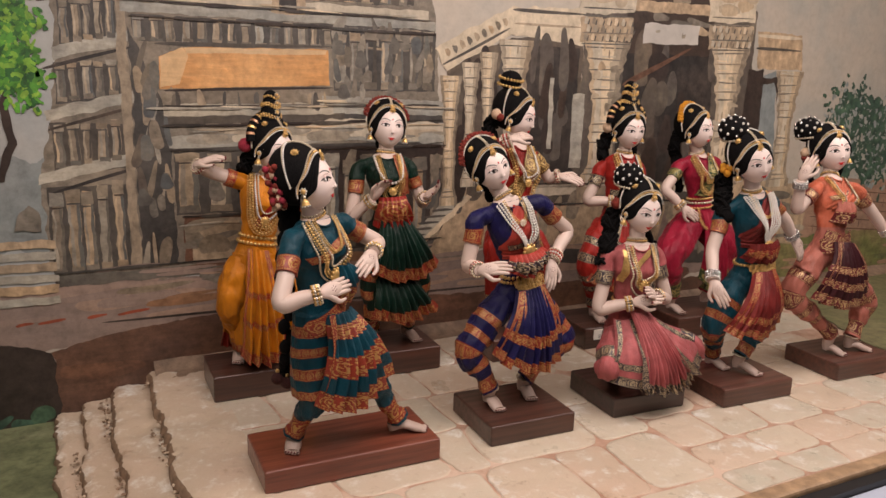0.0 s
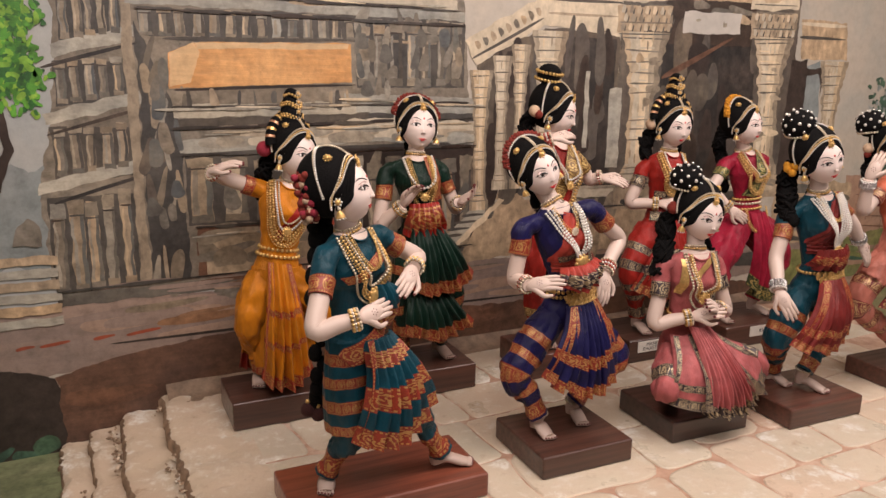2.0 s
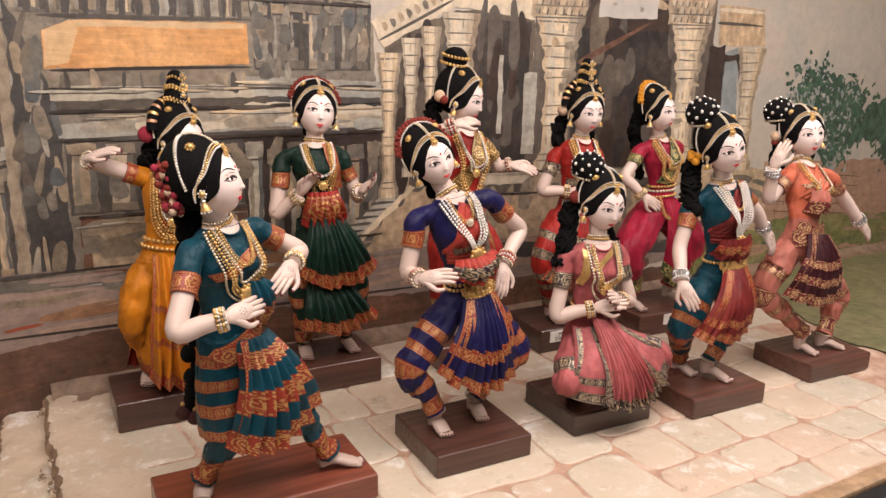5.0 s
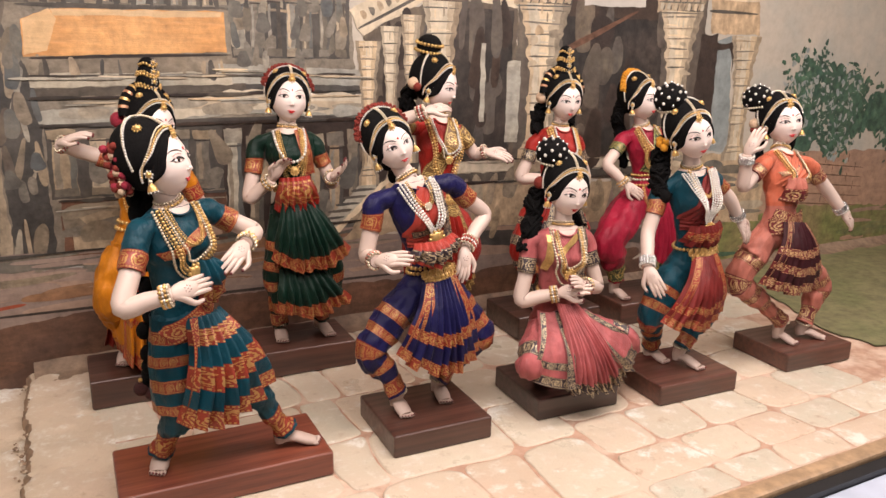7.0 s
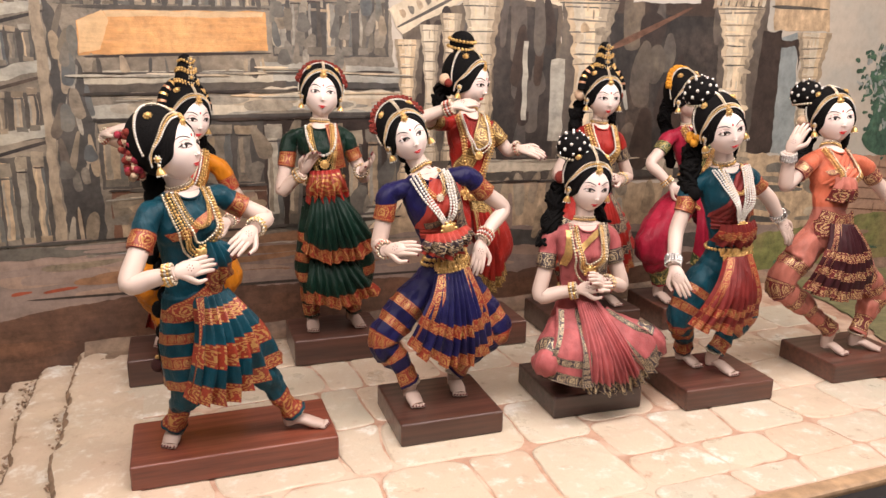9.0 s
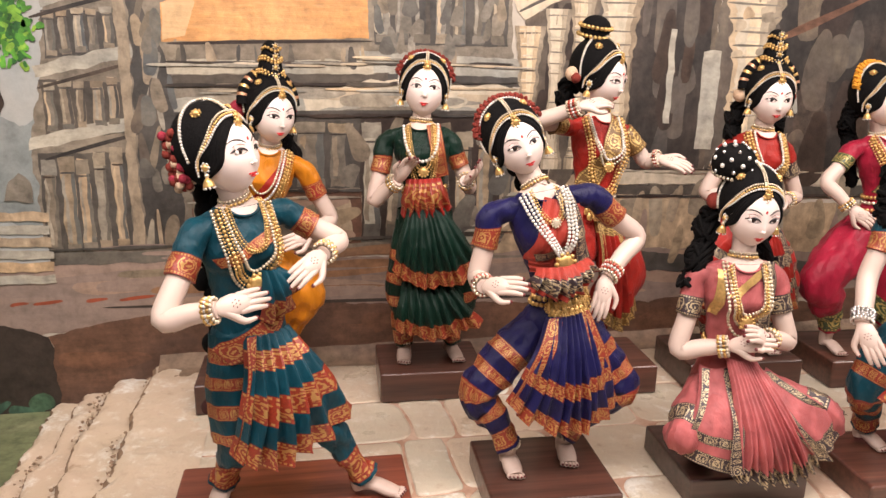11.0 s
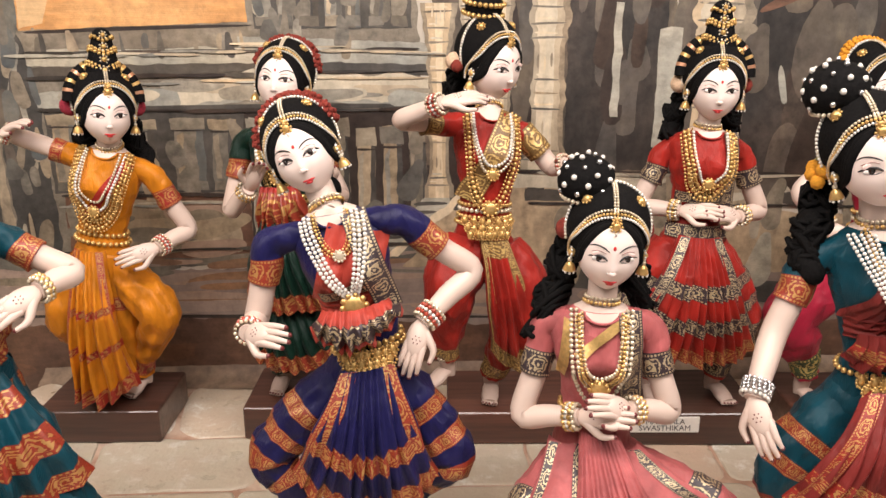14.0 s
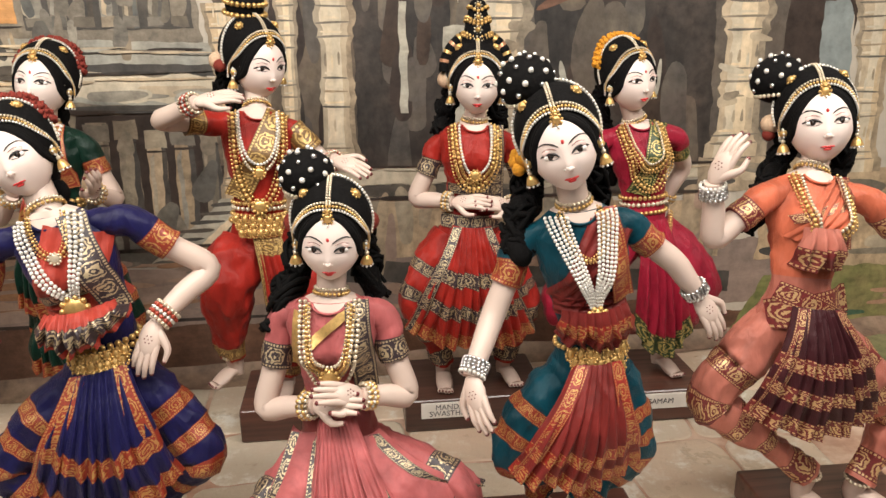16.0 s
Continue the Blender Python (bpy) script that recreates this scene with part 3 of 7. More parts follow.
# far haze, ground and the plinth along the foot
area([(X0, 0.15), (0.30, 0.15), (0.30, 0.74), (0.10, 0.74), (X0, 0.74)], paint("mural_blue_haze", (0.345, 0.365, 0.36), 0.08, (3, 3, 4), 0.45, (0.43, 0.415, 0.38)), 0.1, 0.004)
band(X0, 0.02, 0.22, 0.36, HAZE, 0.3, 0, 0.012)
band(X0, 2.6, 0.06, 0.16, DUST, 1, 0, 0.004)
strokes(-0.3, 1.3, 0.09, 0.16, [DUST], 70, 0.20, 0.014, 0.0, 2, 0.06)
for x, w in ((-0.083, 0.025), (-0.045, 0.04), (0.02, 0.03), (0.075, 0.05)):
    stroke(x, 0.105 + 0.2 * (x + 0.1) * 0.1, w, 0.006, 0.1, RUST, 3)
area([(X0, -0.07), (-0.043, -0.07), (-0.047, 0.057), (-0.12, 0.078), (X0, 0.10)], UMBER, 3)
area([(-0.043, -0.07), (2.6, -0.07), (2.6, 0.02), (1.40, 0.045), (0.80, 0.070), (0.30, 0.090), (0.17, 0.088), (0.05, 0.076), (-0.047, 0.057)], BROWN, 3)
strokes(0.0, 1.4, 0.01, 0.075, [BROWN], 60, 0.16, 0.02, 0.03, 4, 0.1)
strokes(X0, -0.04, -0.062, -0.046, [LEAF, BUSH], 60, 0.05, 0.016, 0.1, 4, 0.5)
stroke(0.4, 0.090, 0.75, 0.006, -0.015, UMBER, 4)

section("painted_temple", "grey stone temple with an orange panel")
# great temple tower
area([(-0.036, 0.16), (0.128, 0.16), (0.64, 0.185), (0.634, 0.33), (0.612, 0.60), (0.58, 0.75), (0.06, 0.75), (-0.005, 0.60), (-0.02, 0.43), (-0.042, 0.33), (-0.040, 0.25)], STONE, 2, 0.006)
for z0, z1, xl in ((0.53, 0.60, 0.0), (0.445, 0.505, -0.012), (0.345, 0.415, -0.022), (0.165, 0.32, -0.036)):
    colonnade(xl, 0.078, z0, z1, 5, [TAN, STONE, PALE], SMOKE, 3, 0.012)
for z, xl in ((0.515, -0.012), (0.425, -0.03), (0.33, -0.045), (0.61, 0.0)):
    area([(xl, z - 0.008), (0.095, z + 0.022), (0.095, z + 0.040), (xl, z + 0.010)], PALE, 5, 0.003)
    stroke(0.035, z - 0.002, 0.13, 0.006, 0.28, DARK, 6)
band(0.078, 0.092, 0.17, 0.64, TAN, 6, 0, 0.003)
area([(0.094, 0.17), (0.150, 0.17), (0.146, 0.42), (0.112, 0.52), (0.094, 0.56)], SMOKE, 5)
strokes(0.098, 0.145, 0.19, 0.52, [STONE, TAN, DARK, PALE], 60, 0.05, 0.008, 1.5, 6, 0.25)
for z in (0.60, 0.645, 0.69):
    band(0.06, 0.60, z, z + 0.016, CREAM, 5, -0.004)
    colonnade(0.10, 0.57, z + 0.018, z + 0.040, 14, [TAN, STONE, CREAM], SMOKE, 4)
band(0.315, 0.372, 0.592, 0.66, TAN, 7)
band(0.328, 0.358, 0.596, 0.640, DARK, 8)
band(0.085, 0.615, 0.583, 0.598, PALE, 6, -0.004)
colonnade(0.10, 0.61, 0.540, 0.580, 22, [STONE, PALE, TAN], SMOKE, 4)
area([(0.135, 0.468), (0.412, 0.478), (0.411, 0.538), (0.174, 0.533), (0.137, 0.518)], ORANGE, 7, 0.0008)
stroke(0.275, 0.540, 0.29, 0.007, 0.02, SMOKE, 8)
stroke(0.28, 0.470, 0.28, 0.006, 0.03, UMBER, 8)
area([(0.136, 0.470), (0.136, 0.518), (0.172, 0.533), (0.168, 0.473)], ORANGE, 8, 0.001)
colonnade(0.42, 0.615, 0.470, 0.575, 7, [STONE, PALE, SMOKE], SMOKE, 5)
strokes(0.42, 0.61, 0.45, 0.58, [STONE, PALE, SMOKE, STONE], 60, 0.035, 0.012, 1.5, 7, 0.4)
band(0.140, 0.415, 0.444, 0.468, STONE, 6, 0.006)
strokes(0.15, 0.41, 0.447, 0.458, [SMOKE, STONE, TAN], 50, 0.025, 0.006, 1.57, 7)
band(0.138, 0.42, 0.425, 0.444, PALE, 7, 0.004)
band(0.138, 0.44, 0.412, 0.424, SMOKE, 8, 0.006)
band(0.40, 0.635, 0.432, 0.462, PALE, 6, -0.01)
band(0.44, 0.635, 0.418, 0.431, SMOKE, 8, -0.004)
area([(0.146, 0.395), (0.32, 0.398), (0.42, 0.418), (0.636, 0.408), (0.637, 0.372), (0.42, 0.385), (0.32, 0.372), (0.146, 0.372)], PALE, 7)
area([(0.32, 0.376), (0.42, 0.390), (0.637, 0.377), (0.637, 0.413), (0.42, 0.420), (0.32, 0.402)], CREAM, 8)
stroke(0.39, 0.374, 0.50, 0.008, 0.01, SMOKE, 9)
colonnade(0.150, 0.40, 0.265, 0.370, 5, [TAN, STONE, CREAM], SMOKE, 5)
colonnade(0.40, 0.64, 0.185, 0.368, 7, [TAN, STONE, PALE, SMOKE], UMBER, 5)
strokes(0.15, 0.63, 0.19, 0.36, [STONE, TAN, SMOKE, STONE], 60, 0.045, 0.018, 1.55, 8, 0.5)
band(0.160, 0.40, 0.175, 0.262, BROWN, 7)
band(0.172, 0.385, 0.185, 0.250, TAN, 8)
strokes(0.18, 0.38, 0.185, 0.25, [TAN, DUST, STONE], 45, 0.08, 0.016, 0.05, 9, 0.2)
band(-0.03, 0.64, 0.160, 0.180, SLATE, 6, 0.008)
strokes(-0.03, 0.64, 0.145, 0.185, [STONE, DUST, DUST], 60, 0.10, 0.007, 0.03, 7, 0.06)

strokes(0.16, 0.66, 0.105, 0.170, [SIENNA, DUST, DUST], 90, 0.13, 0.009, 0.02, 8, 0.05)
# pale bevel and worn upper edge of the orange panel
area([(0.137, 0.470), (0.137, 0.517), (0.172, 0.533), (0.180, 0.520), (0.166, 0.478)], PEACH, 9, 0.001)
area([(0.178, 0.524), (0.405, 0.529), (0.408, 0.537), (0.174, 0.533)], PEACH, 9, 0.001)
for x0, x1, z0, z1, n in ((0.42, 0.615, 0.455, 0.580, 60), (0.10, 0.145, 0.20, 0.50, 40)):
    strokes(x0, x1, z0, z1, [BLUEGREY, SLATE, BLUEGREY, STONE], n, 0.040, 0.012, 1.55, 8.5, 0.2)
strokes(0.16, 0.63, 0.380, 0.403, [FOG, PALE, CREAM], 50, 0.070, 0.010, 0.01, 9.5, 0.03)

section("painted_staircase", "pale painted stairs")
# flight of steps and the side of the hall
area([(0.53, 0.17), (0.60, 0.185), (0.70, 0.27), (0.66, 0.28)], PALE, 9)
for i in range(7):
    t = i / 7
    stroke(0.565 + 0.10 * t, 0.190 + 0.080 * t, 0.045, 0.006, 0.02, SMOKE, 10)
area([(0.575, 0.175), (0.59, 0.175), (0.70, 0.27), (0.69, 0.275)], CREAM, 10)
area([(0.60, 0.16), (0.85, 0.17), (0.83, 0.30), (0.70, 0.30)], TAN, 8)

section("painted_hall", "cream pillared hall")
# long pillared hall
area([(0.612, 0.55), (0.775, 0.63), (0.945, 0.635), (0.945, 0.565), (0.775, 0.580), (0.64, 0.51)], CREAM, 8)
for i in range(9):
    stroke(0.64 + 0.015 * i, 0.542 + 0.0075 * i, 0.010, 0.018, 0.5, [TAN, STONE][i % 2], 9)
stroke(0.86, 0.60, 0.16, 0.006, 0.0, TAN, 9)
stroke(0.86, 0.625, 0.17, 0.008, 0.0, SMOKE, 9)
stroke(0.70, 0.555, 0.16, 0.006, 0.47, SMOKE, 9)
area([(0.63, 0.30), (0.945, 0.285), (0.945, 0.567), (0.775, 0.577), (0.64, 0.51)], SEPIA, 7)
band(0.81, 0.935, 0.29, 0.56, DARK, 9)
strokes(0.82, 0.93, 0.30, 0.55, [SEPIA, DARK, UMBER], 40, 0.09, 0.018, 1.57, 10, 0.1)
band(0.868, 0.878, 0.36, 0.50, PALE, 11)
band(0.925, 0.955, 0.32, 0.47, PALE, 11)
strokes(0.65, 0.78, 0.30, 0.52, [DARK, SEPIA, UMBER], 40, 0.11, 0.020, 1.57, 8, 0.06)
pillar(0.648, 0.030, 0.255, 0.50, DIM_SHAFT, 10, 12)
pillar(0.690, 0.026, 0.29, 0.525, PALE_SHAFT, 10)
pillar(0.727, 0.026, 0.29, 0.545, DIM_SHAFT, 10)
pillar(0.787, 0.050, 0.285, 0.570, PALE_SHAFT, 10, 7)
band(0.745, 1.33, 0.268, 0.290, CREAM, 11, -0.012)
band(0.76, 1.33, 0.250, 0.266, SMOKE, 11, -0.012)
band(0.77, 1.34, 0.165, 0.250, TAN, 10, -0.03)
strokes(0.78, 1.33, 0.155, 0.245, [TAN, TAN, PALE, DUST], 60, 0.08, 0.020, 1.5, 11, 0.2)
band(0.78, 1.36, 0.130, 0.160, SMOKE, 11, -0.05)

section("painted_gateway", "carved pillars round a dark doorway")
# gateway: two great carved pillars, lintel, board and the dark hall inside
area([(0.945, 0.285), (1.42, 0.27), (1.42, 0.66), (0.945, 0.66)], SEPIA, 7)
area([(1.04, 0.285), (1.31, 0.28), (1.30, 0.565), (1.05, 0.56)], DARK, 9)
strokes(1.05, 1.30, 0.29, 0.55, [DARK, UMBER, DARK], 70, 0.10, 0.03, 1.5, 10, 0.15)
stroke(1.14, 0.53, 0.20, 0.014, 0.42, BROWN, 12)
stroke(1.09, 0.40, 0.05, 0.012, 1.8, PALE, 12)
stroke(1.225, 0.40, 0.05, 0.009, 1.5, PALE, 12)
band(1.05, 1.29, 0.555, 0.72, UMBER, 10)
band(1.04, 1.30, 0.640, 0.662, TAN, 12)
strokes(1.06, 1.28, 0.60, 0.72, [SMOKE, STONE, TAN], 40, 0.06, 0.012, 0.0, 11)
board = paint("mural_board", (0.62, 0.56, 0.48), 0.06, (10, 10, 10))
band(1.096, 1.248, 0.577, 0.618, board, 13)
strokes(1.115, 1.23, 0.588, 0.606, [PALE, sky_paint], 16, 0.014, 0.006, 0.0, 14)
for px in (1.005, 1.350):
    area([(px - 0.075, 0.625), (px + 0.062, 0.635), (px + 0.068, 0.72), (px - 0.08, 0.72)], CREAM, 12)
    area([(px - 0.070, 0.572), (px + 0.060, 0.580), (px + 0.062, 0.625), (px - 0.072, 0.620)], TAN, 12)
    for row, zc in enumerate((0.584, 0.600, 0.615)):
        for q in range(7):
            xc = px - 0.058 + 0.0185 * q + 0.006 * (row % 2)
            stroke(xc, zc, 0.015, 0.011, 1.5, rng.choice([SAND, CREAM, OCHRE]), 13)
            stroke(xc + 0.006, zc - 0.003, 0.012, 0.004, 1.3, rng.choice([SMOKE, SLATE]), 13.5)
    for zc in (0.571, 0.592, 0.625, 0.640):
        stroke(px - 0.004, zc, 0.128, 0.0035, 0.02, rng.choice([SLATE, STONE]), 13.6)
    strokes(px - 0.05, px + 0.045, 0.65, 0.70, [SAND, CREAM], 30, 0.05, 0.014, 0.05, 13, 0.1)
    pillar(px, 0.075, 0.285, 0.575, PALE_SHAFT, 12, 11)
    strokes(px - 0.03, px + 0.03, 0.30, 0.55, [TAN, CREAM, CREAM], 26, 0.03, 0.010, 0.0, 14, 0.4)
    band(px - 0.055, px + 0.055, 0.235, 0.285, TAN, 14)
    strokes(px - 0.05, px + 0.05, 0.24, 0.28, [CREAM, STONE, SMOKE], 16, 0.05, 0.008, 0.0, 15, 0.2)

section("painted_field", "wing, red wall and green field")
area([(1.36, 0.20), (2.68, 0.20), (2.68, 1.09), (1.30, 1.09), (1.34, 0.6)], DUSK, 0.3, 0.004)
# wing at the far side, wall, bush, field
area([(1.425, 0.615), (1.572, 0.612), (1.588, 0.533), (1.438, 0.533)], TAN, 12)
stroke(1.50, 0.578, 0.15, 0.008, -0.01, SMOKE, 13)
stroke(1.50, 0.606, 0.15, 0.010, -0.01, CREAM, 13)
area([(1.40, 0.28), (1.47, 0.28), (1.46, 0.53), (1.41, 0.53)], UMBER, 9)
area([(1.465, 0.28), (1.53, 0.27), (1.51, 0.45), (1.50, 0.53), (1.46, 0.52)], HAZE, 10)
area([(1.43, 0.515), (1.51, 0.515), (1.515, 0.45), (1.50, 0.50), (1.44, 0.50)], UMBER, 11)
pillar(1.548, 0.060, 0.255, 0.530, DIM_SHAFT, 13, 8)
area([(1.40, 0.13), (1.66, 0.10), (1.66, 0.25), (1.40, 0.285)], TAN, 11)
strokes(1.40, 1.65, 0.12, 0.27, [TAN, CREAM, STONE, SMOKE], 40, 0.10, 0.016, -0.1, 12, 0.15)
area([(1.60, 0.02), (2.65, -0.02), (2.65, 0.24), (1.64, 0.27)], PINKEARTH, 5)
area([(1.36, 0.0), (2.65, -0.06), (2.65, 0.07), (1.80, 0.13), (1.42, 0.10)], FIELD, 6)
strokes(1.55, 2.5, 0.02, 0.10, [FIELD, BUSH, PINKEARTH], 80, 0.12, 0.010, -0.03, 7, 0.15)
for i in range(5):
    stroke(1.86, 0.13 + 0.025 * i, 0.36, 0.004, -0.1, BROWN, 7)
    for j in range(4):
        stroke(1.70 + 0.09 * j + 0.03 * (i % 2), 0.142 + 0.025 * i, 0.022, 0.003, 1.57, BROWN, 7)


def foliage(cx, cz, rx, rz, mats, count, size, layer):
    """Dabs of leaf colour in loose clumps, thinning outwards."""
    clumps = [(cx + rx * rng.uniform(-0.8, 0.8), cz + rz * rng.uniform(-0.8, 0.8)) for _ in range(9)]
    for _ in range(count):
        a, b = rng.choice(clumps)
        stroke(a + rx * 0.42 * rng.gauss(0, 0.6), b + rz * 0.42 * rng.gauss(0, 0.6), size * rng.uniform(0.4, 1.2), size * rng.uniform(0.3, 0.7), rng.uniform(0, 3.1), rng.choice(mats), layer + 2 * rng.random())


section("painted_trees", "green leaves dabbed on")
strokes(1.77, 1.95, 0.29, 0.45, [BUSH], 260, 0.06, 0.05, 0.8, 7, 1.5)
for cx, cz, r in ((1.80, 0.345, 0.045), (1.86, 0.395, 0.055), (1.89, 0.335, 0.065), (1.93, 0.380, 0.048), (1.85, 0.440, 0.032), (1.97, 0.335, 0.050), (2.06, 0.350, 0.060), (2.12, 0.390, 0.055)):
    area([(cx + r * math.cos(a), cz + 0.8 * r * math.sin(a)) for a in np.linspace(0, 5.8, 12)], BUSH, 7.5, 0.014)
foliage(1.86, 0.38, 0.13, 0.12, [BUSH, BUSH, BUSH, HAZE], 1300, 0.020, 8)
foliage(2.10, 0.36, 0.10, 0.11, [BUSH, BUSH], 600, 0.020, 8)
area([(-0.100, 0.33), (-0.090, 0.33), (-0.070, 0.385), (-0.078, 0.45), (-0.060, 0.50), (-0.068, 0.50), (-0.088, 0.44), (-0.082, 0.39)], UMBER, 9, 0.002)
# leaf masses beside the temple
for cx, cz, r in ((-0.075, 0.475, 0.030), (-0.095, 0.520, 0.036), (-0.070, 0.560, 0.032), (-0.110, 0.590, 0.045), (-0.15, 0.54, 0.05)):
    area([(cx + r * math.cos(a), cz + 0.6 * r * math.sin(a)) for a in np.linspace(0, 5.7, 10)], DEEPLEAF, 9.5, 0.012)
foliage(-0.085, 0.53, 0.055, 0.075, [LEAF, LEAF, DEEPLEAF, LIMELEAF], 800, 0.015, 10)
foliage(-0.24, 0.55, 0.10, 0.10, [LEAF, DEEPLEAF, BUSH], 600, 0.018, 10)
section("painted_outlines", "dark brush outlines")
# dark contours and loose dabs of the painter's brush
for z, x0, x1, tilt in ((0.578, 0.10, 0.61, -0.006), (0.441, 0.14, 0.62, 0.004), (0.410, 0.14, 0.63, 0.01), (0.371, 0.15, 0.635, 0.0), (0.262, 0.16, 0.40, 0.0), (0.183, -0.03, 0.63, 0.01), (0.248, 0.77, 1.33, -0.012), (0.291, 0.75, 1.33, -0.012), (0.600, 0.08, 0.60, -0.004)):
    for i in range(8):
        a = x0 + (x1 - x0) * i / 8
        stroke(a + (x1 - x0) / 16, z + tilt * (i + 0.5) / 8 + rng.uniform(-0.001, 0.001), (x1 - x0) / 7, rng.uniform(0.003, 0.007), tilt, rng.choice([UMBER, DARK, SMOKE]), 15)
for z, x0, x1, tilt in ((0.604, 0.08, 0.60, -0.004), (0.452, 0.41, 0.63, -0.012), (0.437, 0.15, 0.41, 0.005), (0.402, 0.16, 0.62, 0.010), (0.286, 0.76, 1.32, -0.012), (0.250, 0.18, 0.38, 0.0)):
    for i in range(10):
        a = x0 + (x1 - x0) * (i + rng.random()) / 10
        stroke(a, z + tilt * (a - x0) / (x1 - x0) + rng.uniform(-0.002, 0.003), rng.uniform(0.03, 0.09), rng.uniform(0.002, 0.005), tilt + rng.uniform(-0.03, 0.03), rng.choice([CREAM, SAND, FOG, PALE]), 15)
section("painted_shrine", "small far shrine")
# small shrine far off
for i in range(6):
    band(-0.16 - 0.004 * i, -0.030, 0.245 - 0.018 * (i + 1), 0.258 - 0.018 * (i + 1), [TAN, PALE][i % 2], 5, -0.002)
area([(-0.085, 0.255), (-0.045, 0.253), (-0.050, 0.28), (-0.063, 0.292), (-0.075, 0.28)], STONE, 6)
mural = new("mural")
mural.location = (0.9, WALL_Y, 0.3)
for name, label, shape in SECTIONS:
    tagged(shape.build(name, (0.9, WALL_Y, 0.3), mural, True), label)
tagged(mural, "painted mural of stone temples, pillared hall and trees", "mural", kind="structure")


# ---------- plinths ----------
wood_mat = wood("plinth_wood", (0.046, 0.021, 0.015), (0.135, 0.058, 0.038), 0.40)
paper = plain("label_paper", (0.74, 0.70, 0.64), 0.6, var=0.05)
ink = plain("label_ink", (0.05, 0.045, 0.05), 0.6)


red_wood = wood("plinth_red_wood", (0.090, 0.027, 0.016), (0.24, 0.078, 0.044), 0.38)
black_wood = wood("plinth_black_wood", (0.022, 0.014, 0.012), (0.062, 0.034, 0.027), 0.40)


def plinth(x0, x1, y0, y1, top, turn, label, words=(), lx=0.0, timber=None):
    """A bevelled wooden block; some carry a small printed card on the front."""
    w, d = (x1 - x0) / 2, (y1 - y0) / 2
    base = tagged(new("plinth"), label, "plinth", group="wooden plinths under the dolls")
    base.location = ((x0 + x1) / 2, (y0 + y1) / 2, 0.0)
    base.rotation_euler = (0, 0, radians(turn))
    part("block", box_bm(-w, w, -d, d, 0.0005, top, 0.0035, 3), timber or wood_mat, base)
    if words:
        cw, ch = 0.080, 0.020
        zc = top - 0.0135
        card = part("card", box_bm(lx - cw / 2, lx + cw / 2, -d - 0.0016, -d + 0.001, zc - ch / 2, zc + ch / 2, 0.0004, 1), paper, base, "printed paper name card")
        for i, word in enumerate(words):
            cu = bpy.data.curves.new("lettering", "FONT")
            cu.body, cu.size, cu.align_x, cu.align_y, cu.extrude = word, 0.0096, "CENTER", "CENTER", 0.00015
            cu.materials.append(ink)
            dg = new("lettering_source", cu)
            me = bpy.data.meshes.new_from_object(dg)
            bpy.data.objects.remove(dg)
            ob = new("lettering", me)
            if not me.materials:
                me.materials.append(ink)
            wide = max(v.co.x for v in me.vertices) - min(v.co.x for v in me.vertices)
            k = min(1.0, 0.070 / wide)
            ob.parent = card
            ob.matrix_local = pose(lx, -d - 0.0019, zc + (0.0040 if len(words) > 1 else 0) - 0.0082 * i, 90, 0, 0) @ Matrix.Diagonal((k, 1, 1, 1))
    return base


# ---------- dolls ----------
FACE = plain("painted_face", (0.78, 0.645, 0.585), 0.34, var=0.02, scale=40, relief=0.02)
SKIN = plain("painted_skin", (0.61, 0.475, 0.405), 0.45, var=0.03, scale=60, relief=0.04)
HAIR = plain("black_hair", (0.006, 0.0055, 0.0055), 0.85, var=0.5, scale=500, relief=0.9, spec=0.10)
GOLD = plain("gold_trim", (0.66, 0.42, 0.15), 0.33, 0.6, var=0.25, scale=300, relief=0.3)
PEARL = plain("pearl_bead", (0.72, 0.68, 0.62), 0.22, 0.15, var=0.05, coat=0.5, relief=0)
CHAMP = plain("champagne_bead", (0.68, 0.58, 0.43), 0.25, 0.35, var=0.12, relief=0)
SILVER = plain("silver_bead", (0.62, 0.61, 0.60), 0.2, 0.85, var=0.1, relief=0)
LIP = plain("red_lip_paint", (0.55, 0.03, 0.03), 0.35, var=0.1, relief=0)
EYE_WHITE = plain("eye_white_paint", (0.75, 0.70, 0.66), 0.35, var=0.02, relief=0)
LID = plain("pink_eyelid_paint", (0.74, 0.55, 0.50), 0.4, var=0.04, relief=0)
CREASE = plain("brown_eyelid_line", (0.30, 0.13, 0.10), 0.45, relief=0)
IRIS = plain("dark_brown_iris", (0.030, 0.014, 0.009), 0.25, relief=0)
INK = plain("black_eye_paint", (0.012, 0.009, 0.008), 0.35, relief=0)
NAIL = plain("henna_paint", (0.13, 0.02, 0.02), 0.4, relief=0)
REDBEAD = plain("red_bead", (0.36, 0.05, 0.025), 0.3, relief=0)
SOLE = plain("shaded_skin", (0.48, 0.36, 0.30), 0.5, var=0.06, relief=0.1)


def vec(*p):
    return np.array(p, float)


def unit(p):
    return np.array(p, float) / max(np.linalg.norm(p), 1e-9)


def mixp(a, b, t):
    return np.array(a) * (1 - t) + np.array(b) * t


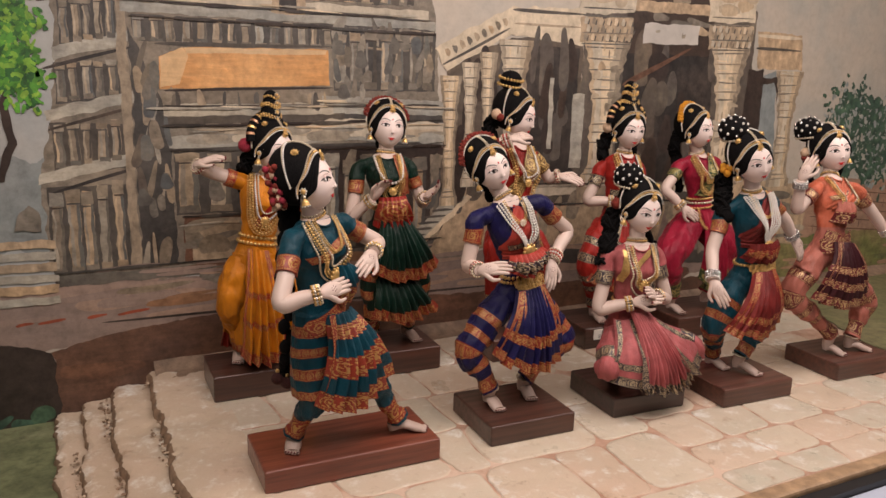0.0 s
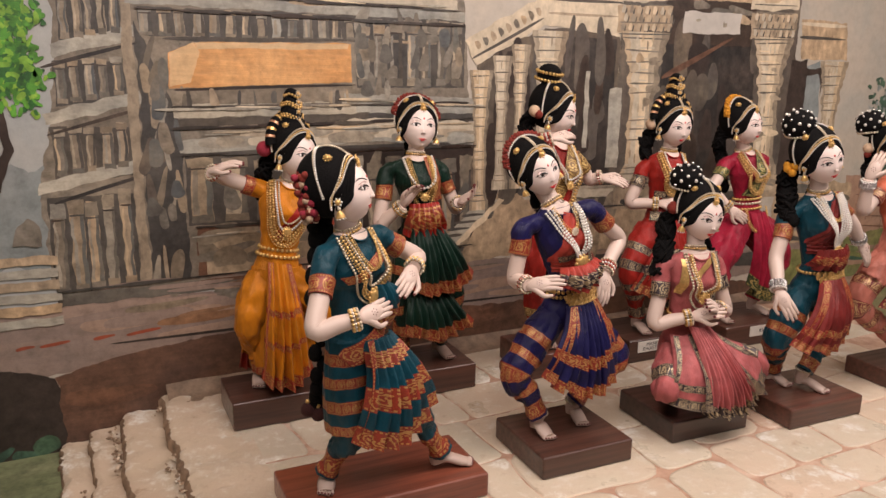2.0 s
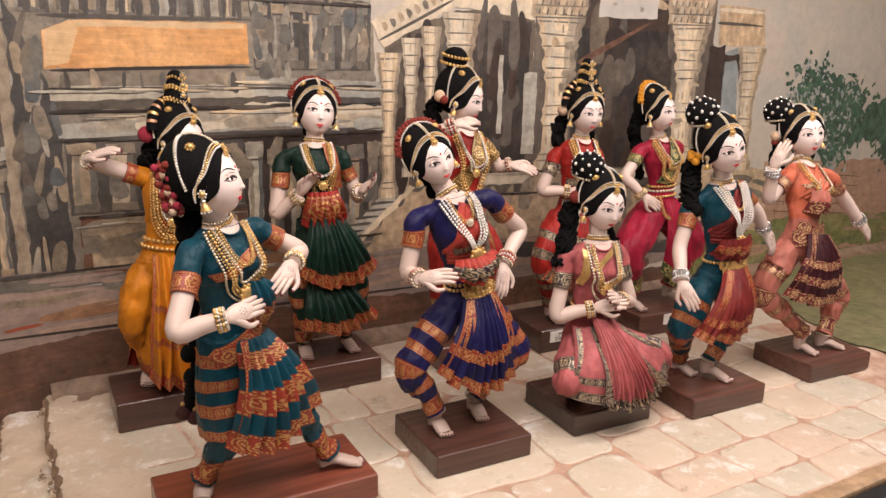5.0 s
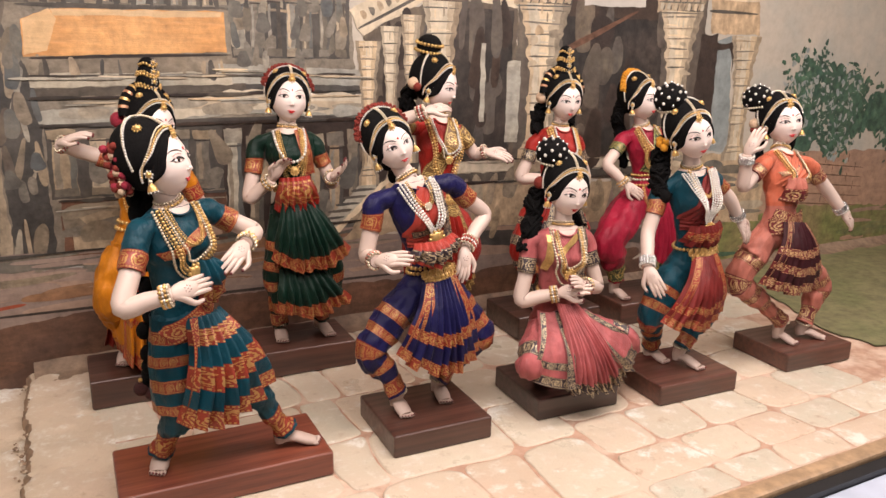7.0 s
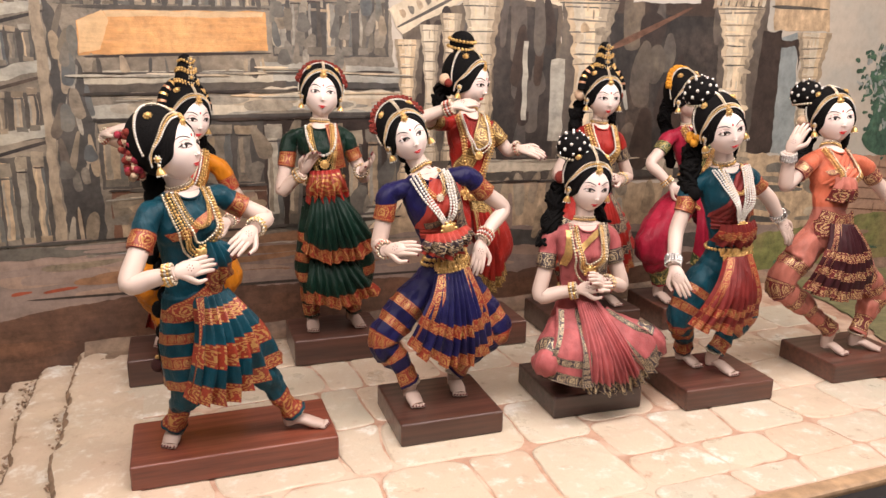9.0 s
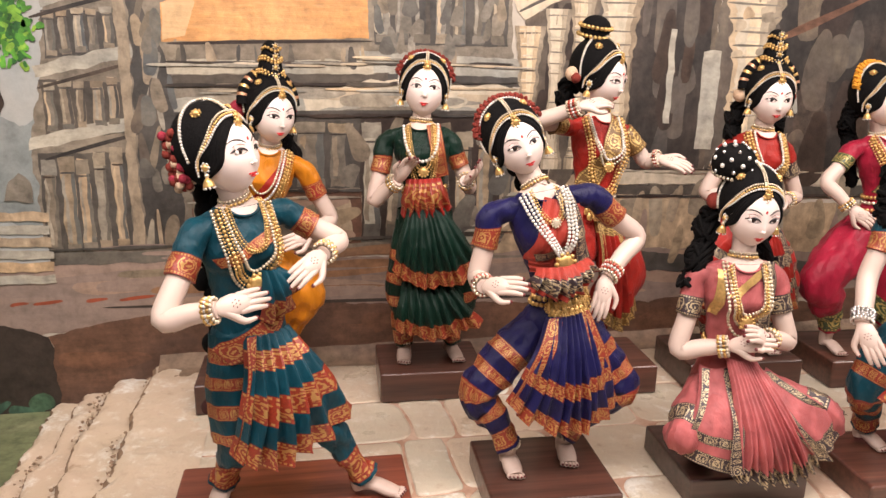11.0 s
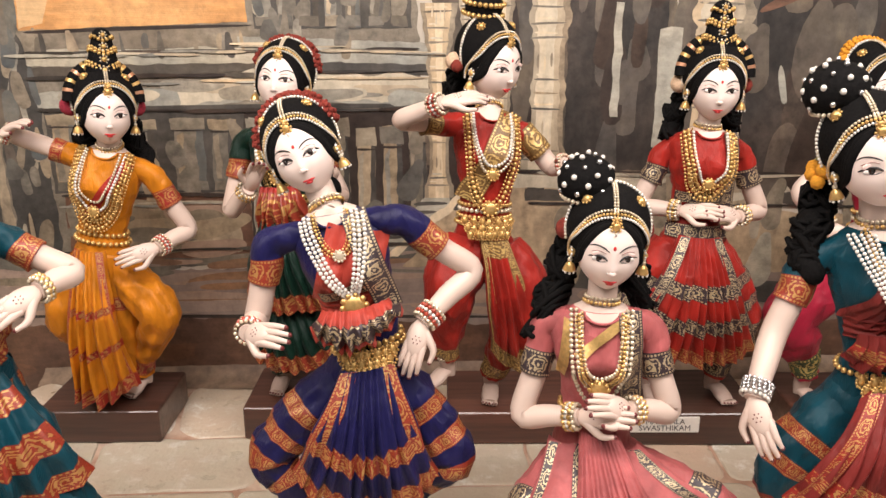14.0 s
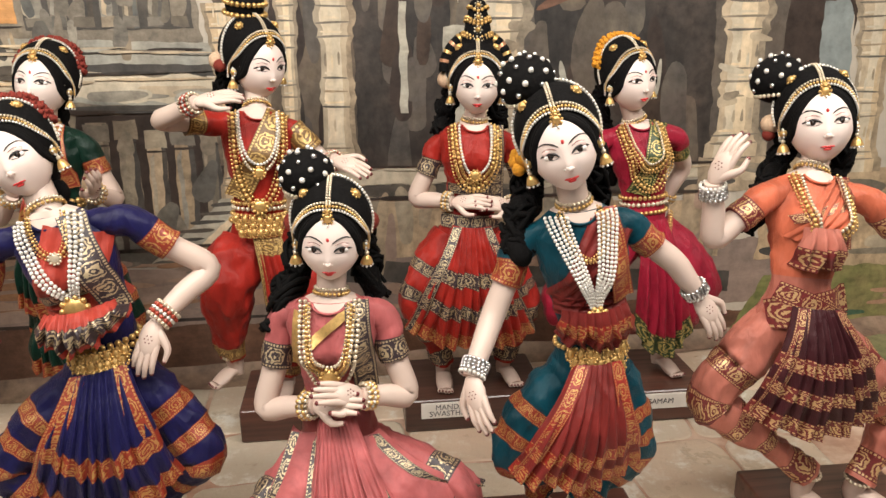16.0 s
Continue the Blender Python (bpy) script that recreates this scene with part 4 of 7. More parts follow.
def head(sh, c, yaw, pitch, roll, k, style, flower=None, bun_x=0.0, bun_z=0.039):
    M = np.array((pose(0, 0, 0, 0, 0, yaw) @ pose(0, 0, 0, -pitch, 0, 0) @ pose(0, 0, 0, 0, roll, 0)).to_3x3())
    F = M @ np.array([[1, 0, 0], [0, -1, 0], [0, 0, 1]], float).T  # columns: her left, ahead, up
    c = np.array(c, float)
    A, B, C = 0.0254 * k, 0.0270 * k, 0.0336 * k

    def H(x, y, z):
        return c + F @ (vec(x, y, z) * k)

    def bulge(x, z):
        """The relief of the face over its egg: cheeks, sockets, mouth, chin and the bridge of the nose."""
        out = 0.0
        for cx, cz, wx, wz, d in ((0.0125, -0.0085, 0.0085, 0.0085, 0.0010), (0.0105, 0.0030, 0.0065, 0.0042, -0.0012), (0.0, -0.0185, 0.0070, 0.0045, 0.0011), (0.0, -0.0275, 0.0065, 0.0048, 0.0016), (0.0, -0.0235, 0.0080, 0.0016, -0.0006), (0.0, 0.0000, 0.0024, 0.0070, 0.0010), (0.0, -0.0072, 0.0026, 0.0042, 0.0030)):
            for side in ((-1, 1) if cx else (1,)):
                out += d * math.exp(-((x - side * cx) / wx) ** 2 - ((z - cz) / wz) ** 2)
        return out

    def fy(x, z):
        t = 1 - (x / 0.0254) ** 2 - (z / 0.0336) ** 2
        return 0.0270 * math.sqrt(max(t, 0.01)) + bulge(x, z)

    def chin(p):
        q = p.copy()
        if q[1] > 0:
            q[1] += min(1.0, 3 * q[1]) * bulge(0.0254 * p[0], 0.0336 * p[2]) / 0.0270
        if q[2] < 0:
            q[0] *= 1 - 0.27 * (-q[2]) ** 2.6
            if q[1] < 0:
                q[1] = q[1] * (1 - 0.10 * q[2] ** 2) + 0.12 * q[2] ** 2
        return q

    sh.ball(c, (A, B, C), FACE, 64, 48, F, chin)
    for s in (-1, 1):
        ex, ez = 0.0108 * s, 0.0020
        # lid, white, iris and the drawn lash line
        sh.ball(H(ex, fy(ex, ez + 0.0036) - 0.0006, ez + 0.0034), vec(0.0060, 0.0009, 0.0026) * k, LID, 12, 6, F)
        sh.ball(H(ex, fy(ex, ez) - 0.0008, ez), vec(0.0056, 0.0014, 0.0023) * k, EYE_WHITE, 12, 6, F)
        sh.ball(H(ex - 0.0002 * s, fy(ex, ez) + 0.0002, ez + 0.0003), vec(0.0027, 0.0011, 0.0025) * k, IRIS, 10, 6, F)
        sh.ball(H(ex - 0.0002 * s, fy(ex, ez) + 0.0009, ez + 0.0003), vec(0.0013, 0.0006, 0.0013) * k, INK, 8, 4, F)
        sh.tube([H(x, fy(x, z) + 0.0006, z) for x, z in ((s * 0.0046, ez - 0.0004), (s * 0.0072, ez + 0.0018), (s * 0.0110, ez + 0.0025), (s * 0.0148, ez + 0.0017), (s * 0.0182, ez + 0.0002))], [0.0005 * k, 0.0010 * k, 0.0012 * k, 0.0010 * k, 0.0004 * k], INK, 5, smooth=3)
        sh.tube([H(x, fy(x, z) + 0.0002, z) for x, z in ((s * 0.0058, ez - 0.0014), (s * 0.0105, ez - 0.0022), (s * 0.0152, ez - 0.0010))], 0.00028 * k, INK, 4, smooth=3)
        sh.tube([H(x, fy(x, z) + 0.0001, z) for x, z in ((s * 0.0058, ez + 0.0048), (s * 0.0105, ez + 0.0064), (s * 0.0160, ez + 0.0046))], 0.00030 * k, CREASE, 4, smooth=3)
        sh.tube([H(x, fy(x, z) + 0.0001, z) for x, z in ((s * 0.0038, 0.0086), (s * 0.0082, 0.0114), (s * 0.0140, 0.0122), (s * 0.0196, 0.0088))], [0.0004 * k, 0.0007 * k, 0.0006 * k, 0.0003 * k], INK, 5, smooth=3)
        # hair swept from the parting down past the temple
        for lay in range(4):
            o = 0.0020 * lay
            sh.tube([H(x, fy(x, z) - 0.0016 - 0.0026 * lay, z + o) for x, z in ((s * 0.0004, 0.0272), (s * 0.0085, 0.0240), (s * 0.0160, 0.0160), (s * 0.0208, 0.0060), (s * 0.0228, -0.0050))] + [H(s * 0.0250, -0.004, -0.0150)], [0.0028 * k, 0.0032 * k, 0.0034 * k, 0.0032 * k, 0.0030 * k, 0.0022 * k], HAIR, 8, smooth=4)
        # ear stud with its ring of seed pearls, and the bell below
        sh.ball(H(0.0282 * s, -0.001, -0.006), 0.0034 * k, GOLD, 8, 6, F)
        for q in range(7):
            sh.ball(H(0.0288 * s, -0.001 + 0.0038 * math.cos(q * 0.9), -0.006 + 0.0038 * math.sin(q * 0.9)), 0.0012 * k, PEARL, 5, 4)
        sh.ball(H(0.0290 * s, -0.001, -0.0125), 0.0022 * k, CHAMP, 6, 4)
        sh.tube([H(0.0290 * s, -0.001, -0.014), H(0.0290 * s, -0.001, -0.0165), H(0.0290 * s, -0.001, -0.0190), H(0.0290 * s, -0.001, -0.0215)], [0.0012 * k, 0.0034 * k, 0.0044 * k, 0.0052 * k], GOLD, 10)
        for q in range(8):
            sh.ball(H(0.0290 * s + 0.0046 * math.cos(q * 0.785), -0.001 + 0.0046 * math.sin(q * 0.785), -0.0228), 0.0011 * k, PEARL, 5, 4)
    sh.ball(H(0, fy(0, -0.0084) - 0.0014, -0.0086), vec(0.0026, 0.0026, 0.0024) * k, FACE, 12, 8, F)
    for s in (-1, 1):
        sh.ball(H(0.0023 * s, fy(0.0023, -0.0094) - 0.0010, -0.0094), 0.0016 * k, FACE, 8, 6)
        sh.ball(H(0.0019 * s, fy(0.002, -0.0180) - 0.0002, -0.0180), vec(0.0030, 0.0013, 0.0010) * k, LIP, 8, 4, F)
        sh.ball(H(0.0046 * s, fy(0.0046, -0.0180) - 0.0002, -0.0180), vec(0.0010, 0.0008, 0.0006) * k, LIP, 6, 4, F)
    sh.ball(H(0, fy(0, -0.0197) - 0.0001, -0.0200), vec(0.0034, 0.0015, 0.0013) * k, LIP, 8, 4, F)
    sh.ball(H(-0.0036, fy(0.0036, -0.0090) + 0.0004, -0.0090), 0.0007 * k, PEARL, 5, 4)
    sh.ball(H(0, fy(0, 0.0115) + 0.0002, 0.0115), vec(0.0013, 0.0008, 0.0019) * k, LIP, 6, 4, F)
    # hair cap, with its centre parting
    hc, hr = vec(0, -0.0150, 0.0110), vec(0.0330, 0.0340, 0.0370)

    def cap(p):
        q = p.copy()
        if q[2] < -0.2:
            q[1] -= 0.10 * (-0.2 - q[2])
            q[0] *= 1 - 0.15 * (-0.2 - q[2])
        return q

    sh.ball(H(*hc), hr * k, HAIR, 24, 18, F, cap)

    def arc(beta, a0, a1, n, lift=1.03, sweep=0.0):
        out = []
        for a in np.linspace(radians(a0), radians(a1), n):
            tip = radians(beta + sweep * min(1.0, abs(a) / 1.4) ** 1.4)
            d = vec(math.sin(a), math.cos(a) * math.sin(tip), math.cos(a) * math.cos(tip))
            out.append(H(*(hc + hr * d * lift)))
        return out

    def circlet(up, lift):
        """Points of the head band, from ear to ear over the brow."""
        half = ((0.0, 0.0345), (0.0105, 0.0328), (0.0200, 0.0262), (0.0272, 0.0150), (0.0308, 0.0020), (0.0300, -0.0100))
        out = []
        for x, z in [(-x, z) for x, z in half[:0:-1]] + list(half):
            x, z = x * (1 + 0.4 * up), z + up
            t = max(0.02, 1 - (x / hr[0]) ** 2 - ((z - hc[2]) / hr[2]) ** 2)
            out.append(H(x, hc[1] + hr[1] * math.sqrt(t) + lift, z))
        return out

    sh.beads(circlet(-0.0022, 0.0016), 0.0012 * k, PEARL)
    sh.beads(circlet(0.0, 0.0016), 0.0013 * k, GOLD)
    sh.beads(circlet(0.0022, 0.0014), 0.0012 * k, CHAMP)
    sh.beads(arc(-6, -106, 106, 13, 1.03), 0.0014 * k, PEARL)
    sh.beads(arc(-9.5, -106, 106, 13, 1.03), 0.0012 * k, CHAMP)
    mid = [H(*(hc + hr * vec(0, math.sin(radians(b)), math.cos(radians(b))) * 1.04)) for b in (-6, 8, 22, 36, 50)]
    for q in (-1, 1):
        sh.beads([p + F @ vec(0.0011 * q * k, 0, 0) for p in mid], 0.0012 * k, CHAMP)
    # brow pendant: flower of gold with a pearl rim
    for z, r in ((0.0320, 0.0030), (0.0268, 0.0042)):
        pc = vec(0, fy(0, min(z, 0.028)) + 0.0034, z)
        sh.ball(H(*pc), vec(r * 0.8, r * 0.5, r * 0.8) * k, GOLD, 8, 6, F)
        for a in range(8):
            sh.ball(H(*(pc + vec(r * math.cos(a * 0.785), 0.0002, r * math.sin(a * 0.785)))), 0.30 * r * k, GOLD, 5, 4)
    sh.ball(H(0, fy(0, 0.0215) + 0.0016, 0.0222), 0.0012 * k, PEARL, 6, 4)
    for s in (-1, 1):
        d = unit(vec(0.62 * s, 0.30, 0.74))
        sh.ball(H(*(hc + hr * d * 1.01)), 0.0036 * k, GOLD, 10, 6, F)
        for a in range(8):
            e1, e2 = unit(np.cross(d, vec(0, 0, 1))), None
            e2 = np.cross(d, e1)
            sh.ball(H(*(hc + hr * d * 1.02 + 0.0040 * (math.cos(a * 0.785) * e1 + math.sin(a * 0.785) * e2))), 0.0011 * k, GOLD, 5, 4)
    if style == "bun":
        bc, br = vec(bun_x, -0.026, bun_z), 0.0216
        sh.ball(H(*bc), vec(br * 1.06, br, br * 0.95) * k, HAIR, 24, 18, F, lambda p: p * (1 + 0.05 * noise.noise(Vector(p * 4.0))))
        sh.beads([H(*(bc + vec(0.0185 * math.cos(a), 0.0185 * math.sin(a) , -0.013))) for a in np.linspace(0, 6.3, 13)], 0.0019 * k, CHAMP)
        r2 = random.Random(3)
        for i in range(34):
            z = 1 - 1.5 * (i + 0.5) / 34
            a = 2.4 * i
            rr = math.sqrt(max(0.0, 1 - z * z))
            sh.ball(H(*(bc + br * 1.02 * vec(rr * math.cos(a), rr * math.sin(a), z))), 0.0024 * k * r2.uniform(0.8, 1.15), PEARL if i % 3 else SILVER, 6, 4)
    elif style == "knot":
        bc, br = vec(0, -0.028, 0.054), 0.0185
        sh.ball(H(*bc), vec(br * 1.1, br, br * 0.9) * k, HAIR, 16, 10, F)
        for zz, rr in ((-0.008, 0.0195), (0.003, 0.0195)):
            sh.beads([H(*(bc + vec(1.08 * rr * math.cos(a), rr * math.sin(a), zz))) for a in np.linspace(0, 6.3, 13)], 0.0027 * k, GOLD)
    elif style == "tower":
        sh.tube([H(0, -0.016, 0.040), H(0, -0.018, 0.055), H(0, -0.020, 0.067), H(0, -0.021, 0.077)], [0.0180 * k, 0.0150 * k, 0.0125 * k, 0.0100 * k], HAIR, 16)
        sh.ball(H(0, -0.021, 0.077), 0.0107 * k, HAIR, 12, 8)
        for z, r in ((0.048, 0.0172), (0.051, 0.0166), (0.064, 0.0138), (0.067, 0.0132), (0.078, 0.0108)):
            sh.beads([H(r * math.cos(a), -0.019 + r * math.sin(a), z + 0.002 * math.sin(3 * a)) for a in np.linspace(0, 6.3, 13)], 0.0021 * k, GOLD)
        for z, r in ((0.046, 0.0042), (0.057, 0.0040), (0.070, 0.0038), (0.082, 0.0034)):
            pc = vec(0, 0.0004 - 0.20 * (z - 0.04), z)
            sh.ball(H(*pc), vec(0.7 * r, 0.6 * r, 0.7 * r) * k, GOLD, 8, 6, F)
            for a in range(7):
                sh.ball(H(*(pc + vec(r * math.cos(a * 0.9), 0.0, r * math.sin(a * 0.9)))), 0.30 * r * k, CHAMP, 5, 4)
        pts = arc(-16, -92, 92, 13, 1.07)
        bands = [(t, t + 0.028, GOLD if i % 2 else plain("copper_thread", (0.55, 0.28, 0.16), 0.35, 0.6)) for i, t in enumerate(np.linspace(0.08, 0.9, 11))]
        sh.tube(pts, 0.0070 * k, HAIR, 10, bands=bands)
    if flower:
        for beta, lift, rad, col, n in flower:
            pts = arc(beta, -78, 78, 15, lift)
            P, _ = spline(pts, [1] * len(pts), 5)
            for i, p in enumerate(P):
                for j in range(4):
                    q = p + F @ (vec(math.cos(2.1 * j + i), math.sin(2.1 * j + i), math.sin(1.3 * i + j)) * rad * 0.55 * k)
                    out = unit(q - H(*hc))
                    sh.tube([p, mixp(p, q, 0.6) + out * rad * 0.35 * k, q + out * rad * 0.35 * k], [rad * 0.20 * k, rad * 0.24 * k, rad * 0.16 * k], col[(i // 2 + j) % len(col)], 5, smooth=1)
                    sh.ball(q, rad * 0.36 * k, col[(i // 2 + j) % len(col)], 6, 4)
    return H, F, hc, hr


def lock(sh, pts, r0, r1, seed=0, waves=0.006):
    """A loose fall of curls: a core and many wavy strands round it."""
    P, _ = spline(pts, [1] * len(pts), 6)
    rr = random.Random(seed)
    path, rad = [], []
    for i, p in enumerate(P):
        t = i / (len(P) - 1)
        path.append(p + vec(math.sin(i * 1.3 + seed), math.cos(i * 1.1 + seed), 0) * waves * 0.7 * t)
        rad.append(0.84 * (r0 + (r1 - r0) * t) * (1 + 0.12 * math.sin(i * 1.7 + seed)))
    sh.tube(path, [q * 0.70 for q in rad], HAIR, 10, smooth=2)
    for k in range(30):
        ph, sp, amp = rr.uniform(0, 6.28), rr.choice((-1, 1)) * rr.uniform(0.5, 1.1), rr.uniform(0.55, 1.05)
        keep = rr.randint(int(len(path) * 0.7), len(path))
        sh.tube([p + vec(math.cos(ph + sp * i), math.sin(ph + sp * i), 0.5 * math.sin(2 * sp * i + ph)) * rad[i] * amp for i, p in enumerate(path[:keep])], [q * rr.uniform(0.13, 0.22) for q in rad[:keep]], HAIR, 5, smooth=2)


def braid(sh, pts, r, tassel=None):
    P, _ = spline(pts, [1] * len(pts), 6)
    for i, p in enumerate(P):
        t = i / (len(P) - 1)
        k = r * (1 - 0.35 * t)
        sh.ball(p + vec(0.45 * k * (1 if i % 2 else -1), 0, 0), (k * 0.85, k * 0.8, k * 1.1), HAIR, 8, 6)
    if tassel:
        for j in range(3):
            q = P[-1] + vec(0.011 * (j - 1), -0.004 * (j == 1), -0.008 - 0.006 * (j == 1))
            sh.ball(q, 0.0085, tassel, 10, 8)
            sh.ball(q + vec(0, 0, 0.010), 0.003, GOLD, 6, 4)


def hand(sh, w, tip, normal, flip=1.0, curl=0.25, spread=0.07):
    d = unit(np.array(tip) - np.array(w))
    n = unit(np.array(normal) - d * np.dot(normal, d))
    s = np.cross(d, n) * flip
    Fr = np.array([s, d, n]).T
    w = np.array(w, float)
    sh.ball(w + d * 0.013, (0.0098, 0.0165, 0.0052), SKIN, 12, 8, Fr)
    for i in range(4):
        o = (i - 1.5)
        b = w + d * (0.0255 - 0.0012 * abs(o)) + s * o * 0.0046
        e = unit(d + s * spread * o * 0.6)
        L = (0.020, 0.0235, 0.0225, 0.0175)[i]
        m1 = b + e * L * 0.5 + n * curl * L * 0.12
        m2 = b + e * L * (1 - 0.25 * curl) + n * curl * L * 0.55
        sh.tube([b - d * 0.006, b, m1, m2], [0.0030, 0.0030, 0.0026, 0.0018], SKIN, 7, smooth=3)
        sh.ball(m2, 0.0021, NAIL, 6, 4)
    b = w + d * 0.010 + s * -0.0075
    sh.tube([b - d * 0.004 + s * 0.003, b, b + unit(d - s * 0.9) * 0.012 + n * 0.002, b + unit(d - s * 0.4) * 0.021 + n * 0.004], [0.0038, 0.0040, 0.0030, 0.0019], SKIN, 7, smooth=3)
    sh.ball(b + unit(d - s * 0.4) * 0.021 + n * 0.004, 0.0021, NAIL, 6, 4)
    for a in range(7):
        r = 0.0032 if a else 0
        sh.ball(w + d * 0.015 - n * 0.0049 + (s * math.cos(a * 1.05) + d * math.sin(a * 1.05)) * r, 0.0007, NAIL, 5, 3)


def arm(sh, start, sp, el, wr, tip, blouse, band_mat, bangles, side, normal, flip, cover=0.52, curl=0.25):
    sh.tube([start, sp, mixp(sp, el, 0.55), el, mixp(el, wr, 0.5), wr], [0.0080, 0.0095, 0.0104, 0.0104, 0.0094, 0.0074], SKIN, 12, smooth=5)
    cut = mixp(sp, el, cover)
    sh.tube([start, sp, mixp(sp, el, cover * 0.55), cut], [0.0112, 0.0128, 0.0128, 0.0130], blouse, 24, bands=((0.68, 1.0, band_mat),), smooth=7, crumple=(0.0026, 70))
    d = unit(np.array(wr) - np.array(el))
    u = unit(np.cross(d, (0.3, 0.2, 0.9)))
    v = np.cross(d, u)
    for t, m, r in bangles:
        p = mixp(el, wr, t)
        rad = 0.0125 - 0.0025 * t
        sh.beads([p + (u * math.cos(a) + v * math.sin(a)) * rad for a in np.linspace(0, 2 * np.pi, 13)], r, m, smooth=3)
    hand(sh, wr, tip, normal, flip, curl)


def fan(sh, top, S, F, top_w, L, Mid, R, pleats, m, bands, lift=0.010, amp=0.0075, edge_mat=None, edges=(0, -1), wide=0.014):
    """A pleated cloth fan from the waist to a curved hem, banded with borders."""
    L, Mid, R = np.array(L, float), np.array(Mid, float), np.array(R, float)
    ctrl = 2 * Mid - 0.5 * (L + R)
    nu = pleats * 6
    vs = sorted(set(list(np.linspace(0, 1, 13)) + [b for bd in bands for b in bd[:2]]))
    vs = [v for i, v in enumerate(vs) if i == 0 or v - vs[i - 1] > 1e-3]
    rows, width = [], np.linalg.norm(R - L)
    rr = random.Random(int(abs(L[0] * 9999)))
    wild = [rr.uniform(0.6, 1.35) for _ in range(pleats + 2)]
    drop = [rr.uniform(-0.0035, 0.0035) for _ in range(pleats + 2)]
    for v in vs:
        row = []
        for i in range(nu + 1):
            u = i / nu
            t = top + S * (u - 0.5) * top_w + F * (0.012 * (1 - (2 * u - 1) ** 2))
            h = (1 - u) ** 2 * L + 2 * u * (1 - u) * ctrl + u * u * R
            ph = (u * pleats) % 1.0
            tri = 2 * ph if ph < 0.7 else 2 * 0.7 * (1 - ph) / 0.3
            q = int(u * pleats)
            p = mixp(t, h, v) + F * (lift * math.sin(math.pi * min(1.0, v * 1.05)) + amp * wild[q] * (0.25 + 1.0 * v) * (tri - 0.7)) - vec(0, 0, 1) * v * (amp * 0.10 * tri + drop[q]) + S * 0.0022 * math.sin(9 * v + 2.3 * q) * v
            row.append(p)
        rows.append(row)
    mats, vv = [], []
    H = np.linalg.norm(Mid - top)
    for i in range(len(vs) - 1):
        mid = 0.5 * (vs[i] + vs[i + 1])
        hit = [b for b in bands if b[0] <= mid <= b[1]]
        mats.append(hit[0][2] if hit else m)
        b0, b1 = hit[0][:2] if hit else (0, 1)
        vv.append(((vs[i] - b0) / (b1 - b0), (vs[i + 1] - b0) / (b1 - b0), (b1 - b0) * H))

    def uvs(i, j):
        turns = max(1, round(width * vs[i + 1] / max(vv[i][2], 0.006)))
        return (j / nu * turns, (j + 1) / nu * turns), vv[i][:2]

    sh.grid(rows, mats, False, uvs)
    back = [[p - F * 0.0022 for p in r] for r in rows]
    sh.grid([r[::-1] for r in back], mats, False, None)
    for col in (0, -1):
        sh.grid([[r[col], b[col]] for r, b in zip(rows, back)], mats)
    sh.grid([rows[-1], back[-1]], mats[-1])
    if edge_mat:
        for col, s in ((0, 1), (-1, -1)):
            if col not in edges:
                continue
            strip = [[r[col] + F * 0.007, r[col] + F * 0.010 + S * s * wide * (0.7 + 0.5 * v)] for r, v in zip(rows, vs)]
            n = len(strip)

            def euv(i, j, n=n):
                k = H / wide
                return (0, 1), (i / (n - 1) * k, (i + 1) / (n - 1) * k)

            s0 = len(sh.v)
            for r in strip:
                sh.v.extend([tuple(p) for p in r])
            for i in range(n - 1):
                k = H / wide
                a, b, c2, d2 = s0 + 2 * i, s0 + 2 * i + 1, s0 + 2 * i + 3, s0 + 2 * i + 2
                t0, t1 = i / (n - 1) * k, (i + 1) / (n - 1) * k
                sh.face((a, b, c2, d2), edge_mat, [(t0, 0), (t0, 1), (t1, 1), (t1, 0)])


def foot(sh, ankle, toe, top):
    a, t = np.array(ankle, float), np.array(toe, float)
    flat_toe = vec(t[0], t[1], max(t[2], top + 0.003))
    d = unit(flat_toe - vec(a[0], a[1], flat_toe[2]))
    heel = vec(a[0], a[1], flat_toe[2] + 0.004) - d * 0.006
    sh.tube([a, mixp(a, heel, 0.6), heel + d * 0.004], [0.0098, 0.0092, 0.0090], SOLE, 10, smooth=3)
    s = np.cross(d, vec(0, 0, 1))
    sh.tube([heel, mixp(heel, flat_toe, 0.35) + vec(0, 0, 0.006), mixp(heel, flat_toe, 0.75) + vec(0, 0, 0.002), flat_toe], [0.0075, 0.0098, 0.0105, 0.0085], SOLE, 10, flat=0.55, side=s, smooth=4)
    for i in range(5):
        p = flat_toe + s * (i - 2) * 0.0038 + d * (0.004 - 0.0012 * abs(i - 1))
        sh.ball(p, (0.0024, 0.0048, 0.0026), SOLE, 6, 4, np.array([s, d, (0, 0, 1)]).T)
        sh.ball(p + d * 0.0035 + vec(0, 0, 0.0012), 0.0014, NAIL, 5, 3)
    sh.beads([a + vec(0.0115 * math.cos(q), 0.0115 * math.sin(q), 0.002 + 0.002 * math.sin(q)) for q in np.linspace(0, 6.28, 12)], 0.0019, CHAMP)


